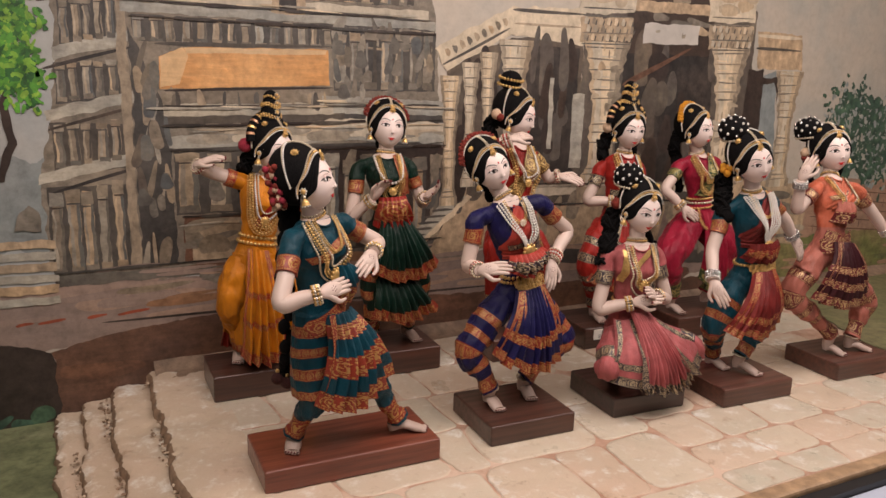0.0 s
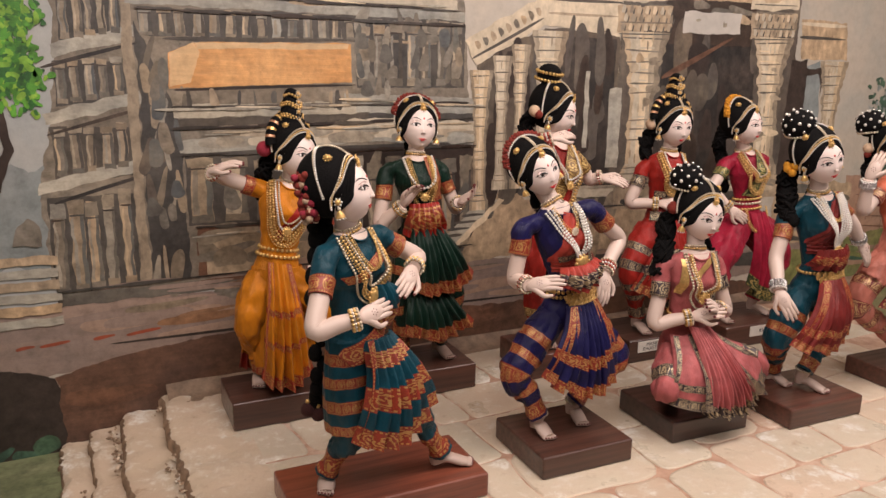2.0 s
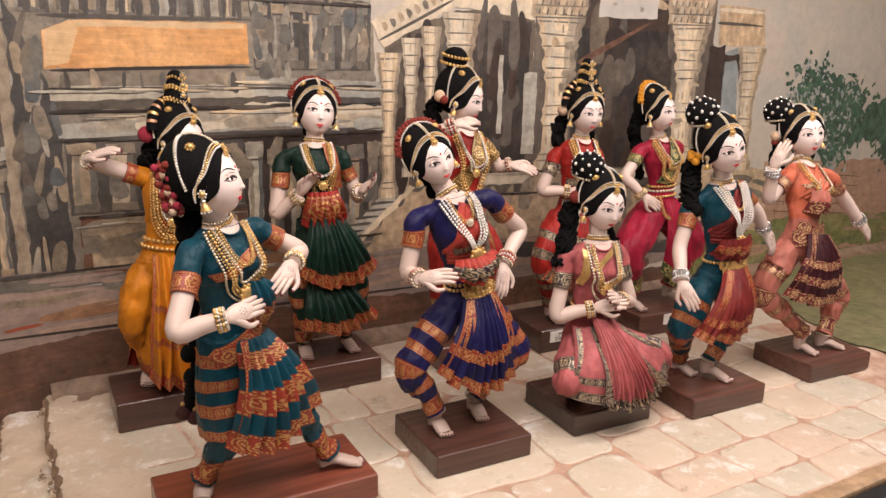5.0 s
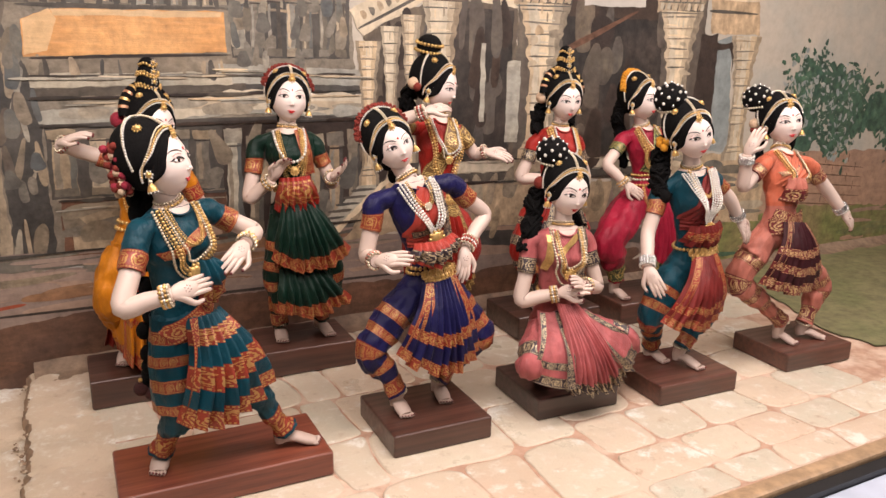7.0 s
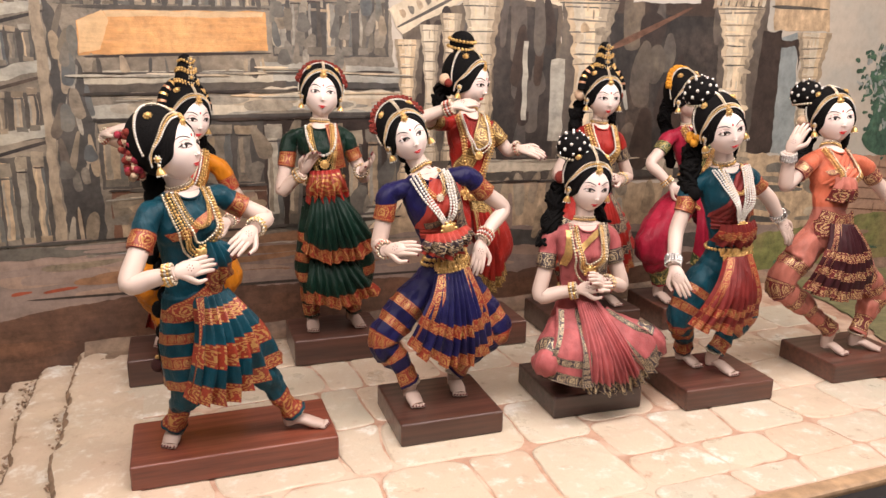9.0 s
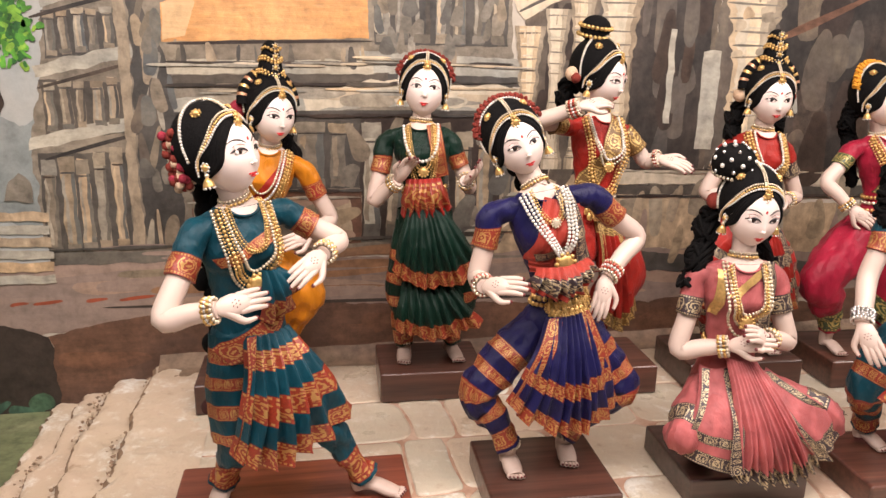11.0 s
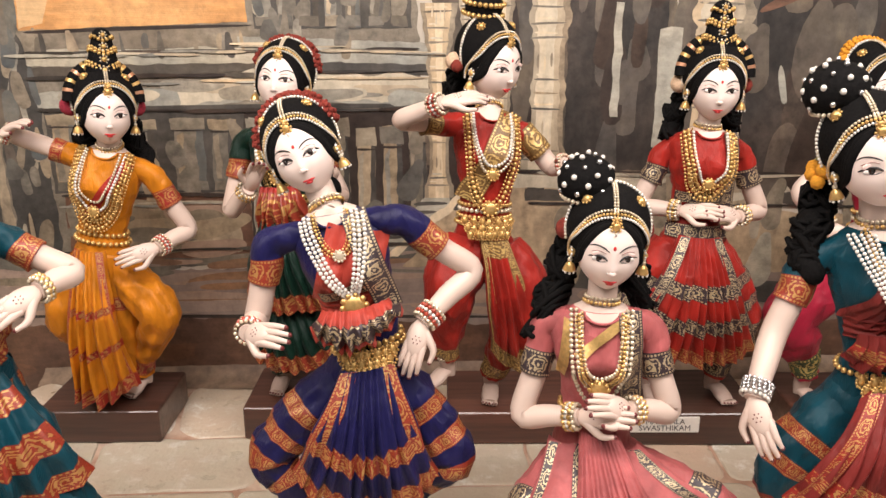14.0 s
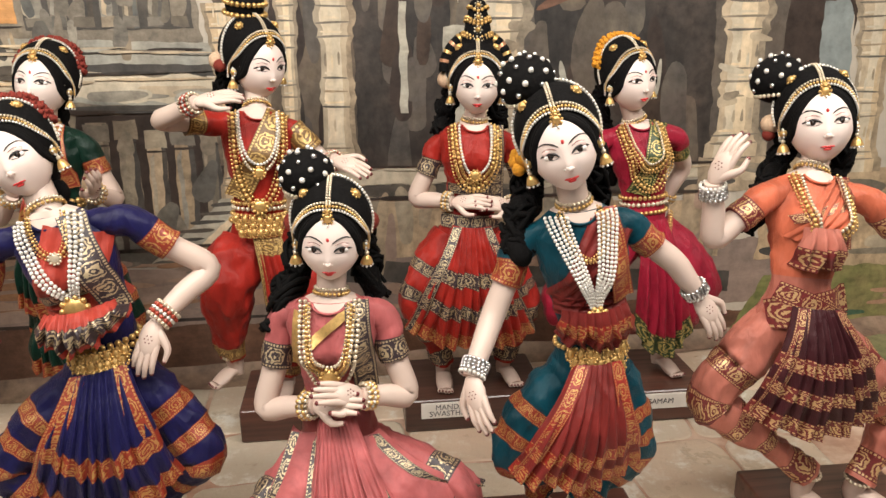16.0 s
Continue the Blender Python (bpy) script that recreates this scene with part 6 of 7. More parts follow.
def peacock_dress(sh, b, H, F, J):
    fan(sh, b.front(0.0, 0.16, 0.006), b.S, b.F, 0.036, (0.902, 0.806, 0.120), (0.958, 0.790, 0.108), (1.016, 0.806, 0.126), 9, BRICK, ((0.66, 0.78, REDB), (0.88, 1.0, REDB)), 0.014, 0.006, edge_mat=REDB)
    b.strip(sh, 0.024, 0.88, -0.018, 0.46, 0.040, BRICK, 0.003, pleat=(5, 0.0012))
    b.strip(sh, -0.030, 0.46, 0.030, 0.46, 0.022, BRICK, 0.003, pleat=(3, 0.0012))
    fan(sh, b.front(0.0, 0.46, 0.005), b.S, b.F, 0.052, b.front(-0.034, 0.26, 0.008), b.front(0.0, 0.23, 0.012), b.front(0.034, 0.26, 0.008), 9, BRICK, ((0.30, 0.72, REDB),), 0.006, 0.004)
    b.strip(sh, 0.020, 0.97, 0.026, 0.46, 0.020, RUSTB, 0.006)
    for i, w in enumerate((0.012, 0.016, 0.020, 0.024, 0.028)):
        b.necklace(sh, w, 0.96, 0.42 + 0.03 * i, 0.0021, PEARL, 0.009 + 0.0006 * i, 0.008 if i == 4 else 0, vee=0.9)
    b.necklace(sh, 0.016, 0.98, 0.24, 0.0020, GOLD, 0.008)
    b.ring(sh, 0.20, 0.0026, GOLD, 0.005, 26)
    b.fringe(sh, 0.19, 3, 0.0038, GOLD, 0.024)
    lock(sh, [H(-0.020, -0.030, -0.008), H(-0.032, -0.034, -0.030), b.centre(0.9) - b.S * 0.046 - b.F * 0.012, b.centre(0.72) - b.S * 0.054], 0.015, 0.016, 4)
    lock(sh, [H(0.018, -0.032, -0.008), H(0.022, -0.036, -0.030), b.centre(0.85) + b.S * 0.02 - b.F * 0.030], 0.014, 0.013, 8)
    for q in range(8):
        sh.ball(H(-0.034 + 0.004 * math.cos(q), -0.022 + 0.006 * math.sin(2 * q), -0.008 + 0.005 * math.sin(q)), 0.006, FLOWER_YELLOW, 6, 4)


doll("dancer doll in peacock blue blouse and maroon pleats, leaning", dict(hip=(0.980, 0.845, 0.185), waist=(0.980, 0.841, 0.228), neck=(0.962, 0.842, 0.331), head=(0.946, 0.831, 0.3841), rs=(0.920, 0.856, 0.297), re=(0.897, 0.848, 0.242), rw=(0.873, 0.818, 0.203), rh=(0.879, 0.790, 0.168), ls=(1.008, 0.846, 0.315), le=(1.052, 0.846, 0.280), lw=(1.076, 0.846, 0.250), lh=(1.094, 0.838, 0.218), rk=(0.916, 0.845, 0.120), lk=(1.022, 0.840, 0.112), ra=(0.950, 0.874, 0.056), la=(0.978, 0.840, 0.058), rt=(0.958, 0.852, 0.034), lt=(0.988, 0.810, 0.034)), 0.031, (-11, -6, -17), TEAL, TEAL, RUSTB, None, BANG_SILVER, style="bun", bun_x=-0.013, bun_z=0.051, rn=(0.5, 0.85, 0.1), ln=(-0.3, 0.95, 0.1), fat=0.68, head_k=1.001, extra=peacock_dress)


def salmon_dress(sh, b, H, F, J):
    fan(sh, b.front(0.0, 0.12, 0.006), b.S, b.F, 0.040, (1.118, 0.822, 0.142), (1.180, 0.797, 0.130), (1.246, 0.820, 0.142), 10, PLUM, ((0.38, 0.50, WINEB), (0.62, 0.74, WINEB), (0.86, 1.0, WINEB)), 0.014, edge_mat=WINEB)
    fan(sh, b.front(-0.006, 0.62, 0.004), b.S, b.F, 0.030, b.front(-0.024, 0.38, 0.010), b.front(0.0, 0.34, 0.014), b.front(0.024, 0.40, 0.010), 5, SALMON, ((0.50, 1.0, WINEB),), 0.006, 0.006)
    b.strip(sh, -0.036, 0.06, 0.036, 0.18, 0.028, WINEB, 0.008)
    b.strip(sh, 0.036, 0.04, -0.030, 0.20, 0.018, WINEB, 0.009)
    b.strip(sh, 0.022, 0.90, -0.014, 0.50, 0.034, CORAL, 0.003, pleat=(5, 0.0014))
    b.strip(sh, 0.022, 0.97, 0.028, 0.48, 0.019, WINEB, 0.005)
    b.strip(sh, -0.028, 0.66, 0.018, 0.78, 0.010, WINEB, 0.003)
    b.necklace(sh, 0.022, 0.96, 0.44, 0.0028, GOLD, 0.006, 0.0072)
    b.necklace(sh, 0.018, 0.96, 0.40, 0.0022, CHAMP, 0.007)
    lock(sh, [H(-0.016, -0.034, -0.008), H(-0.026, -0.036, -0.034), b.centre(0.84) - b.S * 0.030 - b.F * 0.024, b.centre(0.55) - b.S * 0.034 - b.F * 0.026], 0.015, 0.011, 6)
    lock(sh, [H(0.018, -0.034, -0.008), H(0.028, -0.036, -0.030), b.centre(0.88) + b.S * 0.034 - b.F * 0.020], 0.013, 0.011, 3)
    sh.ball(H(-0.034, -0.024, 0.002), 0.009, FLOWER_CREAM, 10, 6)
    sh.ball(H(-0.036, -0.024, -0.007), 0.006, FLOWER_RED, 8, 6)


doll("dancer doll in salmon silk raising one hand to her brow", dict(hip=(1.172, 0.850, 0.215), waist=(1.172, 0.848, 0.256), neck=(1.187, 0.876, 0.341), head=(1.194, 0.882, 0.3890), rs=(1.135, 0.862, 0.326), re=(1.092, 0.858, 0.296), rw=(1.082, 0.850, 0.346), rh=(1.101, 0.842, 0.395), ls=(1.236, 0.858, 0.320), le=(1.284, 0.850, 0.276), lw=(1.312, 0.838, 0.242), lh=(1.346, 0.832, 0.210), rk=(1.102, 0.855, 0.144), lk=(1.288, 0.845, 0.114), ra=(1.198, 0.838, 0.066), la=(1.250, 0.834, 0.056), rt=(1.208, 0.818, 0.034), lt=(1.274, 0.814, 0.034)), 0.031, (-21, 5, -7), CORAL, SALMON, WINEB, None, BANG_SILVER, style="bun", bun_x=-0.027, bun_z=0.040, rn=(0.9, 0.3, 0.2), ln=(-0.2, 0.9, -0.3), fat=0.66, head_k=1.032, extra=salmon_dress)


def marigold_dress(sh, b, H, F, J):
    sh.tube([b.centre(0.10), b.centre(-0.2), vec(0.248, 1.168, 0.13), vec(0.246, 1.172, 0.062)], [0.035, 0.040, 0.044, 0.034], YELLOW, 48, ripple=(12, 0.04), flat=0.80, side=b.S, bands=((0.28, 0.38, REDB), (0.92, 1.0, REDB)), caps=False)
    fan(sh, b.front(-0.004, 0.16, 0.004), b.S, b.F, 0.032, (0.214, 1.118, 0.068), (0.250, 1.102, 0.052), (0.288, 1.122, 0.070), 5, YELLOW, ((0.36, 0.41, REDB), (0.62, 0.67, REDB), (0.90, 1.0, REDB)), 0.014, 0.012, edge_mat=REDB, wide=0.010)
    fan(sh, b.centre(0.1) - b.F * 0.030, -b.S, -b.F, 0.040, (0.282, 1.205, 0.06), (0.236, 1.208, 0.052), (0.196, 1.200, 0.06), 7, YELLOW, ((0.86, 1.0, REDB),), 0.006)
    b.strip(sh, 0.028, 0.90, -0.010, 0.40, 0.012, RED, 0.004)
    for w, dr, r, m in ((0.018, 0.40, 0.0022, CHAMP), (0.022, 0.48, 0.0024, PEARL), (0.026, 0.56, 0.0030, GOLD), (0.029, 0.64, 0.0030, GOLD)):
        b.necklace(sh, w, 0.96, dr, r, m, 0.006, 0.006 if m is PEARL else 0)
    b.ring(sh, 0.26, 0.0030, GOLD, 0.004, 26)
    b.ring(sh, 0.20, 0.0030, GOLD, 0.005, 26)
    lock(sh, [H(0.020, -0.030, -0.008), H(0.030, -0.032, -0.030), b.centre(0.80) + b.S * 0.040 - b.F * 0.016], 0.013, 0.014, 2)
    lock(sh, [H(-0.014, -0.034, -0.008), H(-0.020, -0.040, -0.034), b.centre(0.72) - b.S * 0.020 - b.F * 0.030], 0.013, 0.012, 9)
    sh.ball(H(-0.034, -0.028, 0.002), 0.011, FLOWER_PINK, 10, 6)
    sh.ball(H(0.034, -0.028, 0.002), 0.011, FLOWER_PINK, 10, 6)


doll("dancer doll in marigold yellow silk with a tall ornamented bun", dict(hip=(0.250, 1.165, 0.205), waist=(0.255, 1.165, 0.246), neck=(0.275, 1.166, 0.339), head=(0.282, 1.151, 0.3842), rs=(0.236, 1.170, 0.332), re=(0.188, 1.170, 0.350), rw=(0.165, 1.156, 0.362), rh=(0.196, 1.140, 0.376), ls=(0.318, 1.168, 0.310), le=(0.350, 1.175, 0.245), lw=(0.325, 1.135, 0.234), lh=(0.296, 1.118, 0.228), rk=(0.206, 1.150, 0.150), lk=(0.318, 1.140, 0.152), ra=(0.224, 1.182, 0.070), la=(0.278, 1.170, 0.068), rt=(0.216, 1.155, 0.046), lt=(0.270, 1.146, 0.046)), 0.042, (27, -6, 4), YELLOW, YELLOW, REDB, None, BANG_RED, style="tower", rn=(0.1, 0.3, -0.9), ln=(0, 0.9, -0.3), legband=((0.86, 0.98, REDB),), fat=0.72, head_k=1.001, extra=marigold_dress)


def green_dress(sh, b, H, F, J):
    fan(sh, b.front(0.0, 0.16, 0.006), b.S, b.F, 0.044, (0.424, 1.112, 0.186), (0.482, 1.092, 0.168), (0.548, 1.112, 0.190), 10, GREEN, ((0.80, 1.0, RUSTB),), 0.014)
    sh.tube([b.centre(0.10), b.centre(-0.25), vec(0.480, 1.150, 0.15), vec(0.484, 1.152, 0.098)], [0.035, 0.042, 0.050, 0.053], GREEN, 48, ripple=(12, 0.04), flat=0.70, side=b.S, bands=((0.90, 1.0, RUSTB),), caps=False)
    fan(sh, b.front(0.0, -0.55, 0.004), b.S, b.F, 0.060, (0.428, 1.108, 0.108), (0.484, 1.096, 0.098), (0.546, 1.106, 0.112), 8, GREEN, ((0.74, 1.0, RUSTB),), 0.010)
    fan(sh, b.front(0.0, 0.42, 0.004), b.S, b.F, 0.044, b.front(-0.034, 0.10, 0.012), b.front(0.0, 0.06, 0.020), b.front(0.036, 0.12, 0.016), 7, RED, ((0.10, 0.80, RUSTB),), 0.008)
    b.strip(sh, 0.016, 0.97, 0.024, 0.42, 0.018, RUSTB, 0.004)
    b.necklace(sh, 0.022, 0.96, 0.36, 0.0032, PEARL, 0.006)
    b.necklace(sh, 0.016, 0.97, 0.48, 0.0024, GOLD, 0.007, 0.006)
    b.necklace(sh, 0.018, 0.96, 0.66, 0.0022, GOLD, 0.006)
    b.ring(sh, 0.30, 0.0034, GOLD, 0.004, 24)
    b.ring(sh, 0.25, 0.0030, GOLD, 0.005, 24)
    b.fringe(sh, 0.25, 1, 0.0030, GOLD, 0.026)
    braid(sh, [H(0, -0.034, -0.010), b.centre(0.85) - b.F * 0.028, b.centre(0.2) - b.F * 0.032], 0.011)


doll("dancer doll in dark green sari with a red pleated waist flap", dict(hip=(0.474, 1.152, 0.245), waist=(0.472, 1.148, 0.284), neck=(0.468, 1.160, 0.368), head=(0.472, 1.158, 0.4160), rs=(0.424, 1.168, 0.346), re=(0.407, 1.155, 0.273), rw=(0.434, 1.130, 0.302), rh=(0.452, 1.115, 0.336), ls=(0.508, 1.155, 0.346), le=(0.532, 1.150, 0.290), lw=(0.520, 1.116, 0.304), lh=(0.532, 1.090, 0.322), rk=(0.440, 1.150, 0.150), lk=(0.530, 1.150, 0.145), ra=(0.450, 1.172, 0.066), la=(0.516, 1.172, 0.066), rt=(0.446, 1.146, 0.046), lt=(0.522, 1.142, 0.046)), 0.042, (-7, 7, 5), GREEN, GREEN, RUSTB, None, BANG_GOLD, flower=((-18, 1.06, 0.0064, (FLOWER_RED, FLOWER_RED), 0),), rn=(0.4, -0.9, 0.1), ln=(0, -0.6, 0.7), curl=0.7, fat=0.60, head_k=1.005, extra=green_dress)


def scarlet_dress(sh, b, H, F, J):
    fan(sh, b.front(0.006, 0.10, 0.004), b.S, b.F, 0.030, (0.700, 1.085, 0.120), (0.728, 1.078, 0.105), (0.760, 1.095, 0.120), 5, RED, ((0.0, 0.12, GOLDB), (0.86, 1.0, GOLDB)), 0.014, edge_mat=GOLDB)
    b.strip(sh, 0.022, 0.97, -0.024, 0.34, 0.026, GOLDB, 0.004)
    b.necklace(sh, 0.020, 0.96, 0.36, 0.0024, PEARL, 0.006)
    b.necklace(sh, 0.022, 0.96, 0.42, 0.0024, CHAMP, 0.006, 0.006)
    b.necklace(sh, 0.026, 0.95, 0.66, 0.0034, GOLD, 0.007, 0.0075)
    b.ring(sh, 0.30, 0.0024, GOLD, 0.004, 24)
    b.ring(sh, 0.26, 0.0027, CHAMP, 0.004, 22)
    b.ring(sh, 0.22, 0.0024, GOLD, 0.005, 24)
    b.ring(sh, 0.18, 0.0026, GOLD, 0.005, 24)
    b.fringe(sh, 0.20, 3, 0.0032, GOLD, 0.028)
    sh.tube([mixp(J["ls"], J["le"], -0.25), mixp(J["ls"], J["le"], 0.1), mixp(J["ls"], J["le"], 0.54)], [0.0124, 0.0142, 0.0142], GOLDB, 24, smooth=7, crumple=(0.002, 70), bands=((0.02, 0.98, GOLDB),))
    lock(sh, [H(-0.010, -0.034, -0.008), H(-0.014, -0.040, -0.034), b.centre(0.80) - b.F * 0.030], 0.015, 0.012, 3)
    sh.ball(H(-0.032, -0.026, 0.0), 0.0095, FLOWER_CREAM, 10, 6)
    sh.ball(H(-0.034, -0.018, -0.003), 0.007, FLOWER_RED, 8, 6)


doll("dancer doll in scarlet blouse and trousers with one foot raised", dict(hip=(0.690, 1.112, 0.235), waist=(0.692, 1.108, 0.282), neck=(0.697, 1.120, 0.384), head=(0.702, 1.128, 0.4346), rs=(0.650, 1.112, 0.374), re=(0.604, 1.085, 0.382), rw=(0.645, 1.056, 0.402), rh=(0.680, 1.062, 0.408), ls=(0.738, 1.122, 0.358), le=(0.766, 1.120, 0.326), lw=(0.778, 1.105, 0.332), lh=(0.792, 1.092, 0.328), rk=(0.652, 1.085, 0.200), lk=(0.738, 1.100, 0.175), ra=(0.650, 1.098, 0.112), la=(0.706, 1.140, 0.070), rt=(0.632, 1.080, 0.086), lt=(0.702, 1.112, 0.046)), 0.042, (36, -12, -1), RED, RED, GOLDB, None, BANG_RED, style="knot", rn=(0.1, 0.5, -0.8), ln=(0, 0.7, -0.6), curl=0.45, legband=((0.86, 0.98, GOLDB),), fat=0.95, head_k=1.044, extra=scarlet_dress)


def vermilion_dress(sh, b, H, F, J):
    fan(sh, b.front(0.0, 0.12, 0.006), b.S, b.F, 0.044, (0.846, 1.090, 0.132), (0.928, 1.066, 0.112), (1.004, 1.090, 0.122), 11, RED, ((0.34, 0.46, BLACKB), (0.62, 0.74, BLACKB), (0.88, 1.0, RUSTB)), 0.016, edge_mat=BLACKB)
    b.strip(sh, 0.024, 0.97, 0.028, 0.30, 0.018, BLACKB, 0.004)
    b.strip(sh, -0.028, 0.40, 0.028, 0.40, 0.016, BLACKB, 0.004)
    b.strip(sh, -0.034, 0.14, 0.034, 0.14, 0.016, BLACKB, 0.006)
    b.necklace(sh, 0.018, 0.96, 0.42, 0.0024, PEARL, 0.006, 0.006)
    b.necklace(sh, 0.022, 0.96, 0.48, 0.0032, GOLD, 0.006)
    b.necklace(sh, 0.026, 0.95, 0.54, 0.0034, GOLD, 0.006)
    lock(sh, [H(-0.020, -0.030, -0.008), H(-0.030, -0.034, -0.028), b.centre(0.88) - b.S * 0.036 - b.F * 0.014], 0.013, 0.014, 2)
    lock(sh, [H(0.020, -0.030, -0.008), H(0.028, -0.034, -0.028), b.centre(0.92) + b.S * 0.030 - b.F * 0.018], 0.012, 0.012, 7)
    sh.ball(H(-0.034, -0.022, 0.000), 0.010, FLOWER_CREAM, 10, 6)
    sh.ball(H(0.034, -0.022, 0.000), 0.009, FLOWER_RED, 10, 6)


doll("dancer doll in vermilion sari with black borders and tall bun", dict(hip=(0.928, 1.122, 0.232), waist=(0.931, 1.124, 0.274), neck=(0.935, 1.124, 0.362), head=(0.936, 1.113, 0.4113), rs=(0.894, 1.138, 0.336), re=(0.870, 1.138, 0.278), rw=(0.908, 1.108, 0.278), rh=(0.944, 1.082, 0.284), ls=(0.978, 1.132, 0.336), le=(1.008, 1.136, 0.272), lw=(0.972, 1.104, 0.272), lh=(0.938, 1.086, 0.282), rk=(0.868, 1.118, 0.160), lk=(0.992, 1.118, 0.150), ra=(0.898, 1.130, 0.070), la=(0.976, 1.130, 0.070), rt=(0.896, 1.100, 0.046), lt=(0.984, 1.102, 0.046)), 0.042, (-9, -7, 1), RED, RED, BLACKB, None, BANG_GOLD, style="tower", rn=(0, 0.7, -0.6), ln=(0, 0.7, -0.6), head_k=1.001, extra=vermilion_dress)


def magenta_dress(sh, b, H, F, J):
    fan(sh, b.front(0.004, 0.14, 0.004), b.S, b.F, 0.034, (1.128, 1.088, 0.110), (1.168, 1.078, 0.078), (1.206, 1.092, 0.110), 6, MAGENTA, ((0.84, 1.0, GREENB),), 0.014, edge_mat=None)
    b.strip(sh, 0.024, 0.97, -0.014, 0.34, 0.026, GREENB, 0.004)
    b.necklace(sh, 0.022, 0.96, 0.40, 0.0030, GOLD, 0.006)
    b.necklace(sh, 0.018, 0.96, 0.34, 0.0022, CHAMP, 0.007)
    b.necklace(sh, 0.026, 0.94, 0.56, 0.0034, GOLD, 0.006)
    for h in (0.30, 0.24, 0.18):
        b.ring(sh, h, 0.0028, CHAMP if h == 0.24 else GOLD, 0.004, 26)
    b.necklace(sh, 0.026, 0.18, 0.26, 0.0022, GOLD, 0.016)
    lock(sh, [H(-0.012, -0.034, -0.008), H(-0.016, -0.040, -0.036), b.centre(0.75) - b.S * 0.026 - b.F * 0.028, b.centre(0.40) - b.S * 0.030 - b.F * 0.030], 0.015, 0.011, 4)


doll("dancer doll in magenta silk with green and gold drape", dict(hip=(1.143, 1.132, 0.222), waist=(1.148, 1.132, 0.264), neck=(1.135, 1.140, 0.356), head=(1.123, 1.131, 0.4090), rs=(1.092, 1.140, 0.336), re=(1.052, 1.130, 0.292), rw=(1.078, 1.108, 0.258), rh=(1.104, 1.096, 0.240), ls=(1.188, 1.142, 0.338), le=(1.216, 1.172, 0.296), lw=(1.200, 1.184, 0.250), lh=(1.190, 1.184, 0.218), rk=(1.045, 1.100, 0.155), lk=(1.212, 1.108, 0.160), ra=(1.078, 1.112, 0.076), la=(1.180, 1.120, 0.070), rt=(1.082, 1.086, 0.046), lt=(1.190, 1.092, 0.046)), 0.042, (14, 0, -5), MAGENTA, MAGENTA, GREENB, None, BANG_GOLD, flower=((-18, 1.06, 0.0064, (FLOWER_YELLOW, FLOWER_YELLOW), 0),), rn=(0.2, 0.9, -0.2), ln=(0, 0.9, -0.2), legband=((0.82, 0.98, GREENB),), fat=0.98, head_k=1.031, extra=magenta_dress)


# ---------- paving stones ----------
stone_mat = stone_paint("paving_paint", [(0.0, (0.62, 0.44, 0.31)), (0.25, (0.64, 0.53, 0.40)), (0.5, (0.53, 0.51, 0.41)), (0.75, (0.66, 0.58, 0.45)), (1.0, (0.60, 0.42, 0.30))], 0.36)
prng = random.Random(21)


def bend(a, b, seed):
    """How far a joint wanders from its straight line."""
    return 0.0075 * noise.noise((a * 9, b * 9, seed)) + 0.0022 * noise.noise((a * 42, b * 42, seed + 3))


def paver(x0, x1, y0, y1, tilt0, tilt1):
    """One uneven stone between two wandering courses, with soft corners and a worn rim."""
    g = prng.uniform(0.0012, 0.0030)
    w, d = x1 - x0, y1 - y0
    r = min(w, d) * prng.uniform(0.10, 0.26)
    flat = []
    for cx, cy, a0 in ((1, 1, 0), (0, 1, 90), (0, 0, 180), (1, 0, 270)):
        px, py = (x1 - r if cx else x0 + r), (y1 - r if cy else y0 + r)
        flat += [(px + r * math.cos(radians(a0 + 30 * k)), py + r * math.sin(radians(a0 + 30 * k))) for k in range(4)]
    ring = []
    for i, (ax, ay) in enumerate(flat):
        bx, by = flat[(i + 1) % len(flat)]
        n = max(1, int(math.hypot(bx - ax, by - ay) / 0.012))
        ring += [(ax + (bx - ax) * k / n, ay + (by - ay) * k / n) for k in range(n)]
    c = ((x0 + x1) / 2, (y0 + y1) / 2)
    out = []
    for px, py in ring:
        v = (py - y0) / d
        qx = px + (tilt0 if px < c[0] else tilt1) * (v - 0.5) + bend(px, py, 1.0)
        qy = py + bend(px, py, 8.0)
        ux, uy = c[0] - qx, c[1] - qy
        ln = math.hypot(ux, uy)
        out.append((qx + ux / ln * g, qy + uy / ln * g))
    n = len(out)
    zt = prng.uniform(-0.0004, 0.0006)
    v = [(x - c[0], y - c[1], -0.0030) for x, y in out] + [((x - c[0]) * 0.990, (y - c[1]) * 0.988, zt - 0.0003) for x, y in out] + [((x - c[0]) * 0.95, (y - c[1]) * 0.94, zt) for x, y in out]
    f = [(i, (i + 1) % n, n + (i + 1) % n, n + i) for i in range(n)] + [(n + i, n + (i + 1) % n, 2 * n + (i + 1) % n, 2 * n + i) for i in range(n)] + [tuple(range(2 * n, 3 * n))]
    me = bpy.data.meshes.new("paving_stone")
    me.from_pydata(v, [], f)
    me.materials.append(stone_mat)
    me.polygons.foreach_set("use_smooth", [True] * len(f))
    ob = new("paving_stone", me)
    ob.location = (c[0], c[1], 0)
    ob.parent = paving


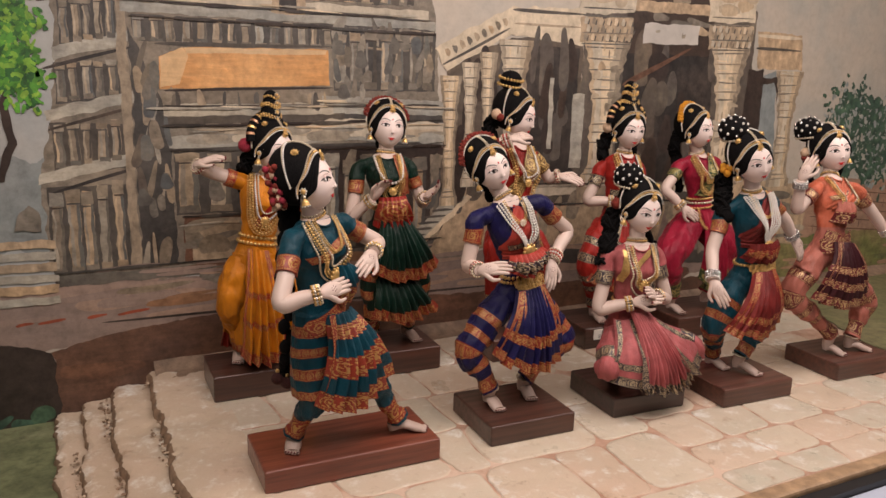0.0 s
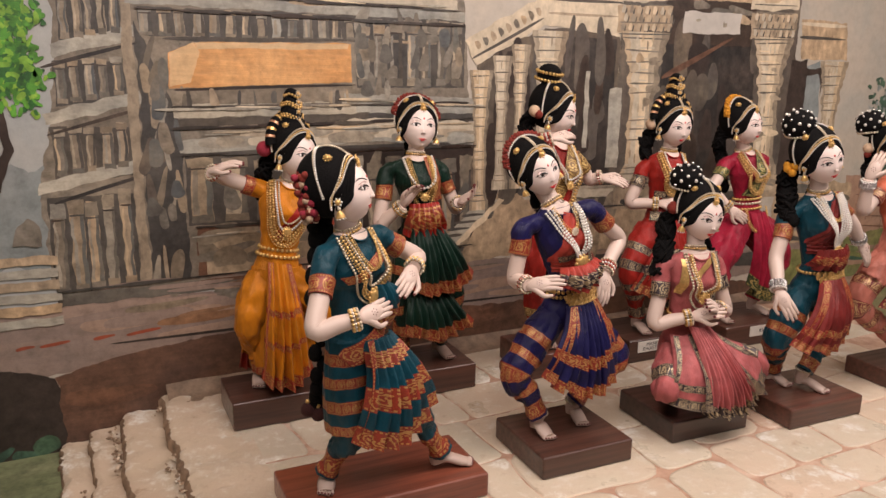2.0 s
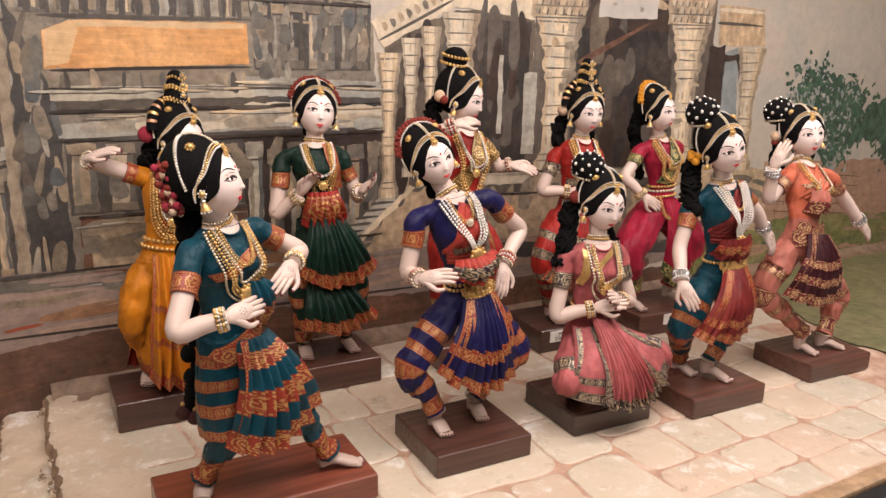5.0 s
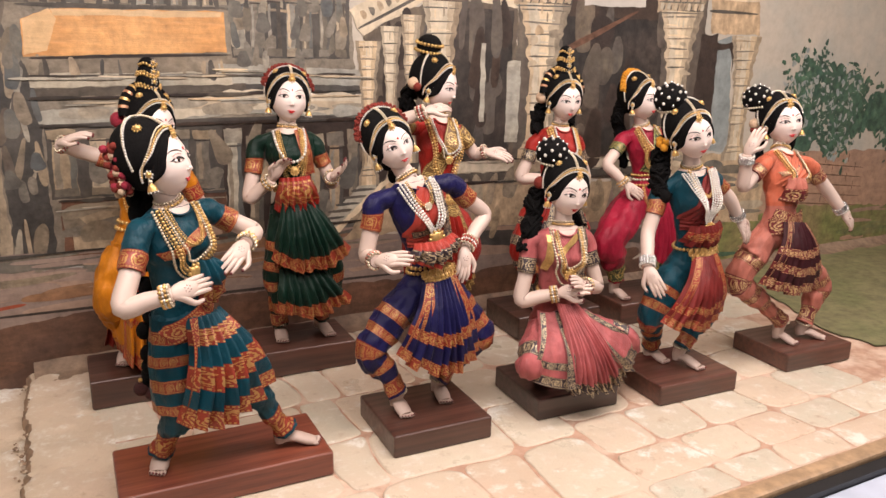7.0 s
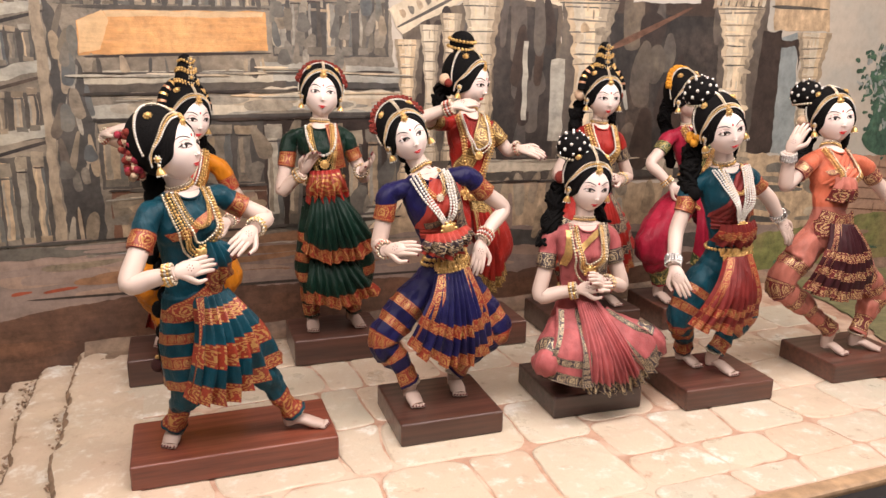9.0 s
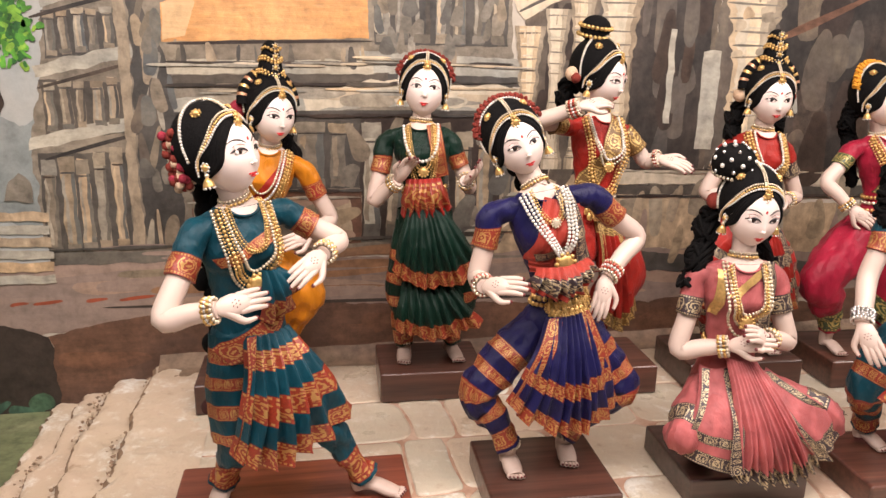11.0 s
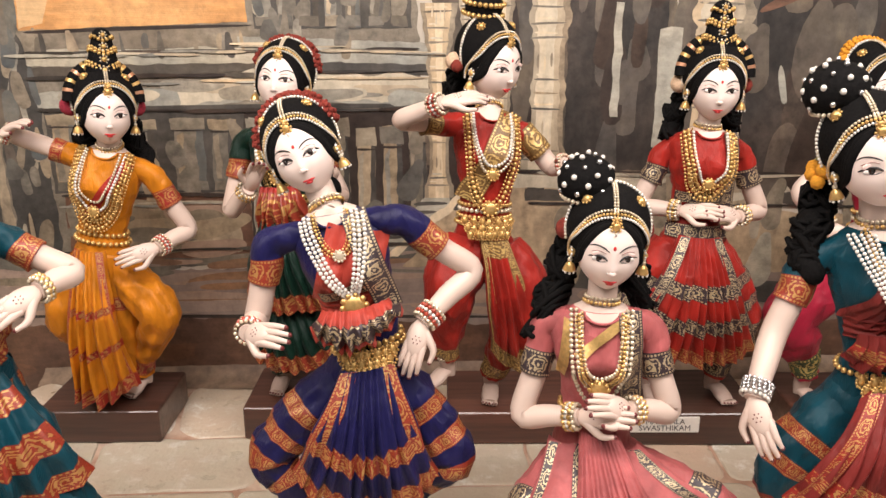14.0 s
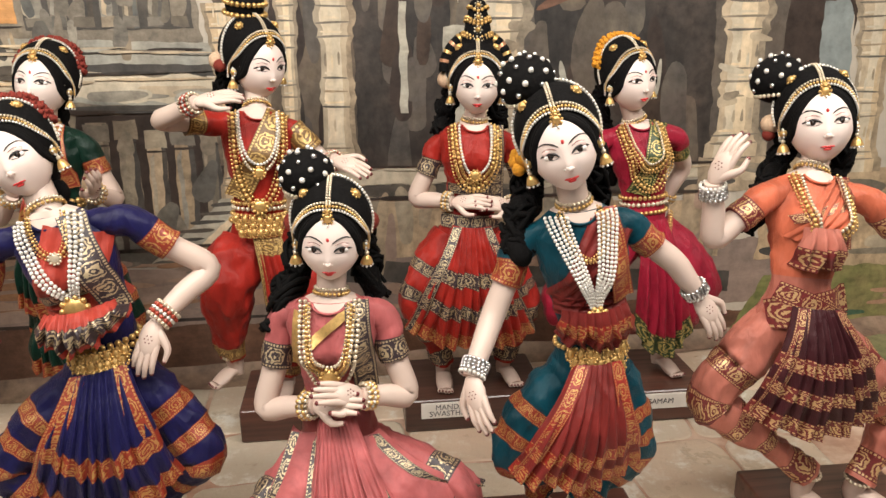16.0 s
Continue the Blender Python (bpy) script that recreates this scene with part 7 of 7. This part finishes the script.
# painted grass that meets the paving beyond the last plinth
turf = Shape()
rim = []
for (ax, ay), (bx, by) in (((1.530, 1.284), (1.460, 1.05)), ((1.460, 1.05), (1.395, 0.88)), ((1.395, 0.88), (1.410, 0.800)), ((1.410, 0.800), (1.62, 0.745)), ((1.62, 0.745), (X1, 0.70))):
    for i in range(8):
        t = i / 8
        rim.append((ax + (bx - ax) * t + prng.uniform(-1, 1) * 0.006, ay + (by - ay) * t + prng.uniform(-1, 1) * 0.006, 0.0015))
rim += [(X1, 0.70, 0.0015), (X1, 1.284, 0.0015)]
turf.poly(rim[::-1], paint("turf_paint", (0.20, 0.185, 0.095), 0.3, (7, 7, 7), 0.55, (0.13, 0.15, 0.06)))
turf.poly([(x, y, 0.0) for x, y, z in rim], MATS["turf_paint"])
tagged(turf.build("painted_turf", flat=True), "painted green and brown turf beyond the paving", "ground", kind="structure")

# courses near the steps, then the shallower courses beyond them
COURSES = (
    (0.589, 0.640, (0.150, 0.265, 0.395, 0.500, 0.590, 0.728)),
    (0.640, 0.775, (0.150, 0.330, 0.440, 0.558, 0.630, 0.740)),
    (0.775, 0.892, (0.150, 0.265, 0.415, 0.478, 0.650, 0.748)),
    (0.892, 1.012, (0.150, 0.275, 0.425, 0.480, 0.605, 0.745)),
    (1.012, 1.120, (0.150, 0.245, 0.438, 0.492, 0.620, 0.742)),
    (1.120, 1.262, (0.150, 0.310, 0.460, 0.600, 0.742)),
    (0.589, 0.642, (0.728, 0.840, 0.938, 1.050, 1.190)),
    (0.642, 0.711, (0.740, 0.850, 0.948, 1.040, 1.150)),
    (0.711, 0.802, (0.745, 0.830, 0.925, 1.035, 1.130)),
    (0.802, 0.900, (0.748, 0.870, 0.970, 1.090, 1.200)),
    (0.900, 1.012, (0.745, 0.860, 0.985, 1.080, 1.200)),
    (1.012, 1.120, (0.742, 0.845, 0.960, 1.090, 1.190)),
    (1.120, 1.262, (0.742, 0.880, 1.010, 1.130, 1.260)),
)
for y0, y1, cuts in COURSES:
    cuts = list(cuts)
    while cuts[0] > 0.7 and cuts[-1] < 2.3:
        cuts.append(cuts[-1] + prng.uniform(0.085, 0.150))
    slant = [prng.uniform(-0.016, 0.016) if 0.2 < x < 0.7 or x > 0.8 else 0.0 for x in cuts]
    for x0, x1, a, b in zip(cuts, cuts[1:], slant, slant[1:]):
        if x1 < 1.37 + max(0.0, 0.35 * (y0 - 0.85)) or y1 < 0.80:
            paver(x0, x1, y0, y1, a, b)
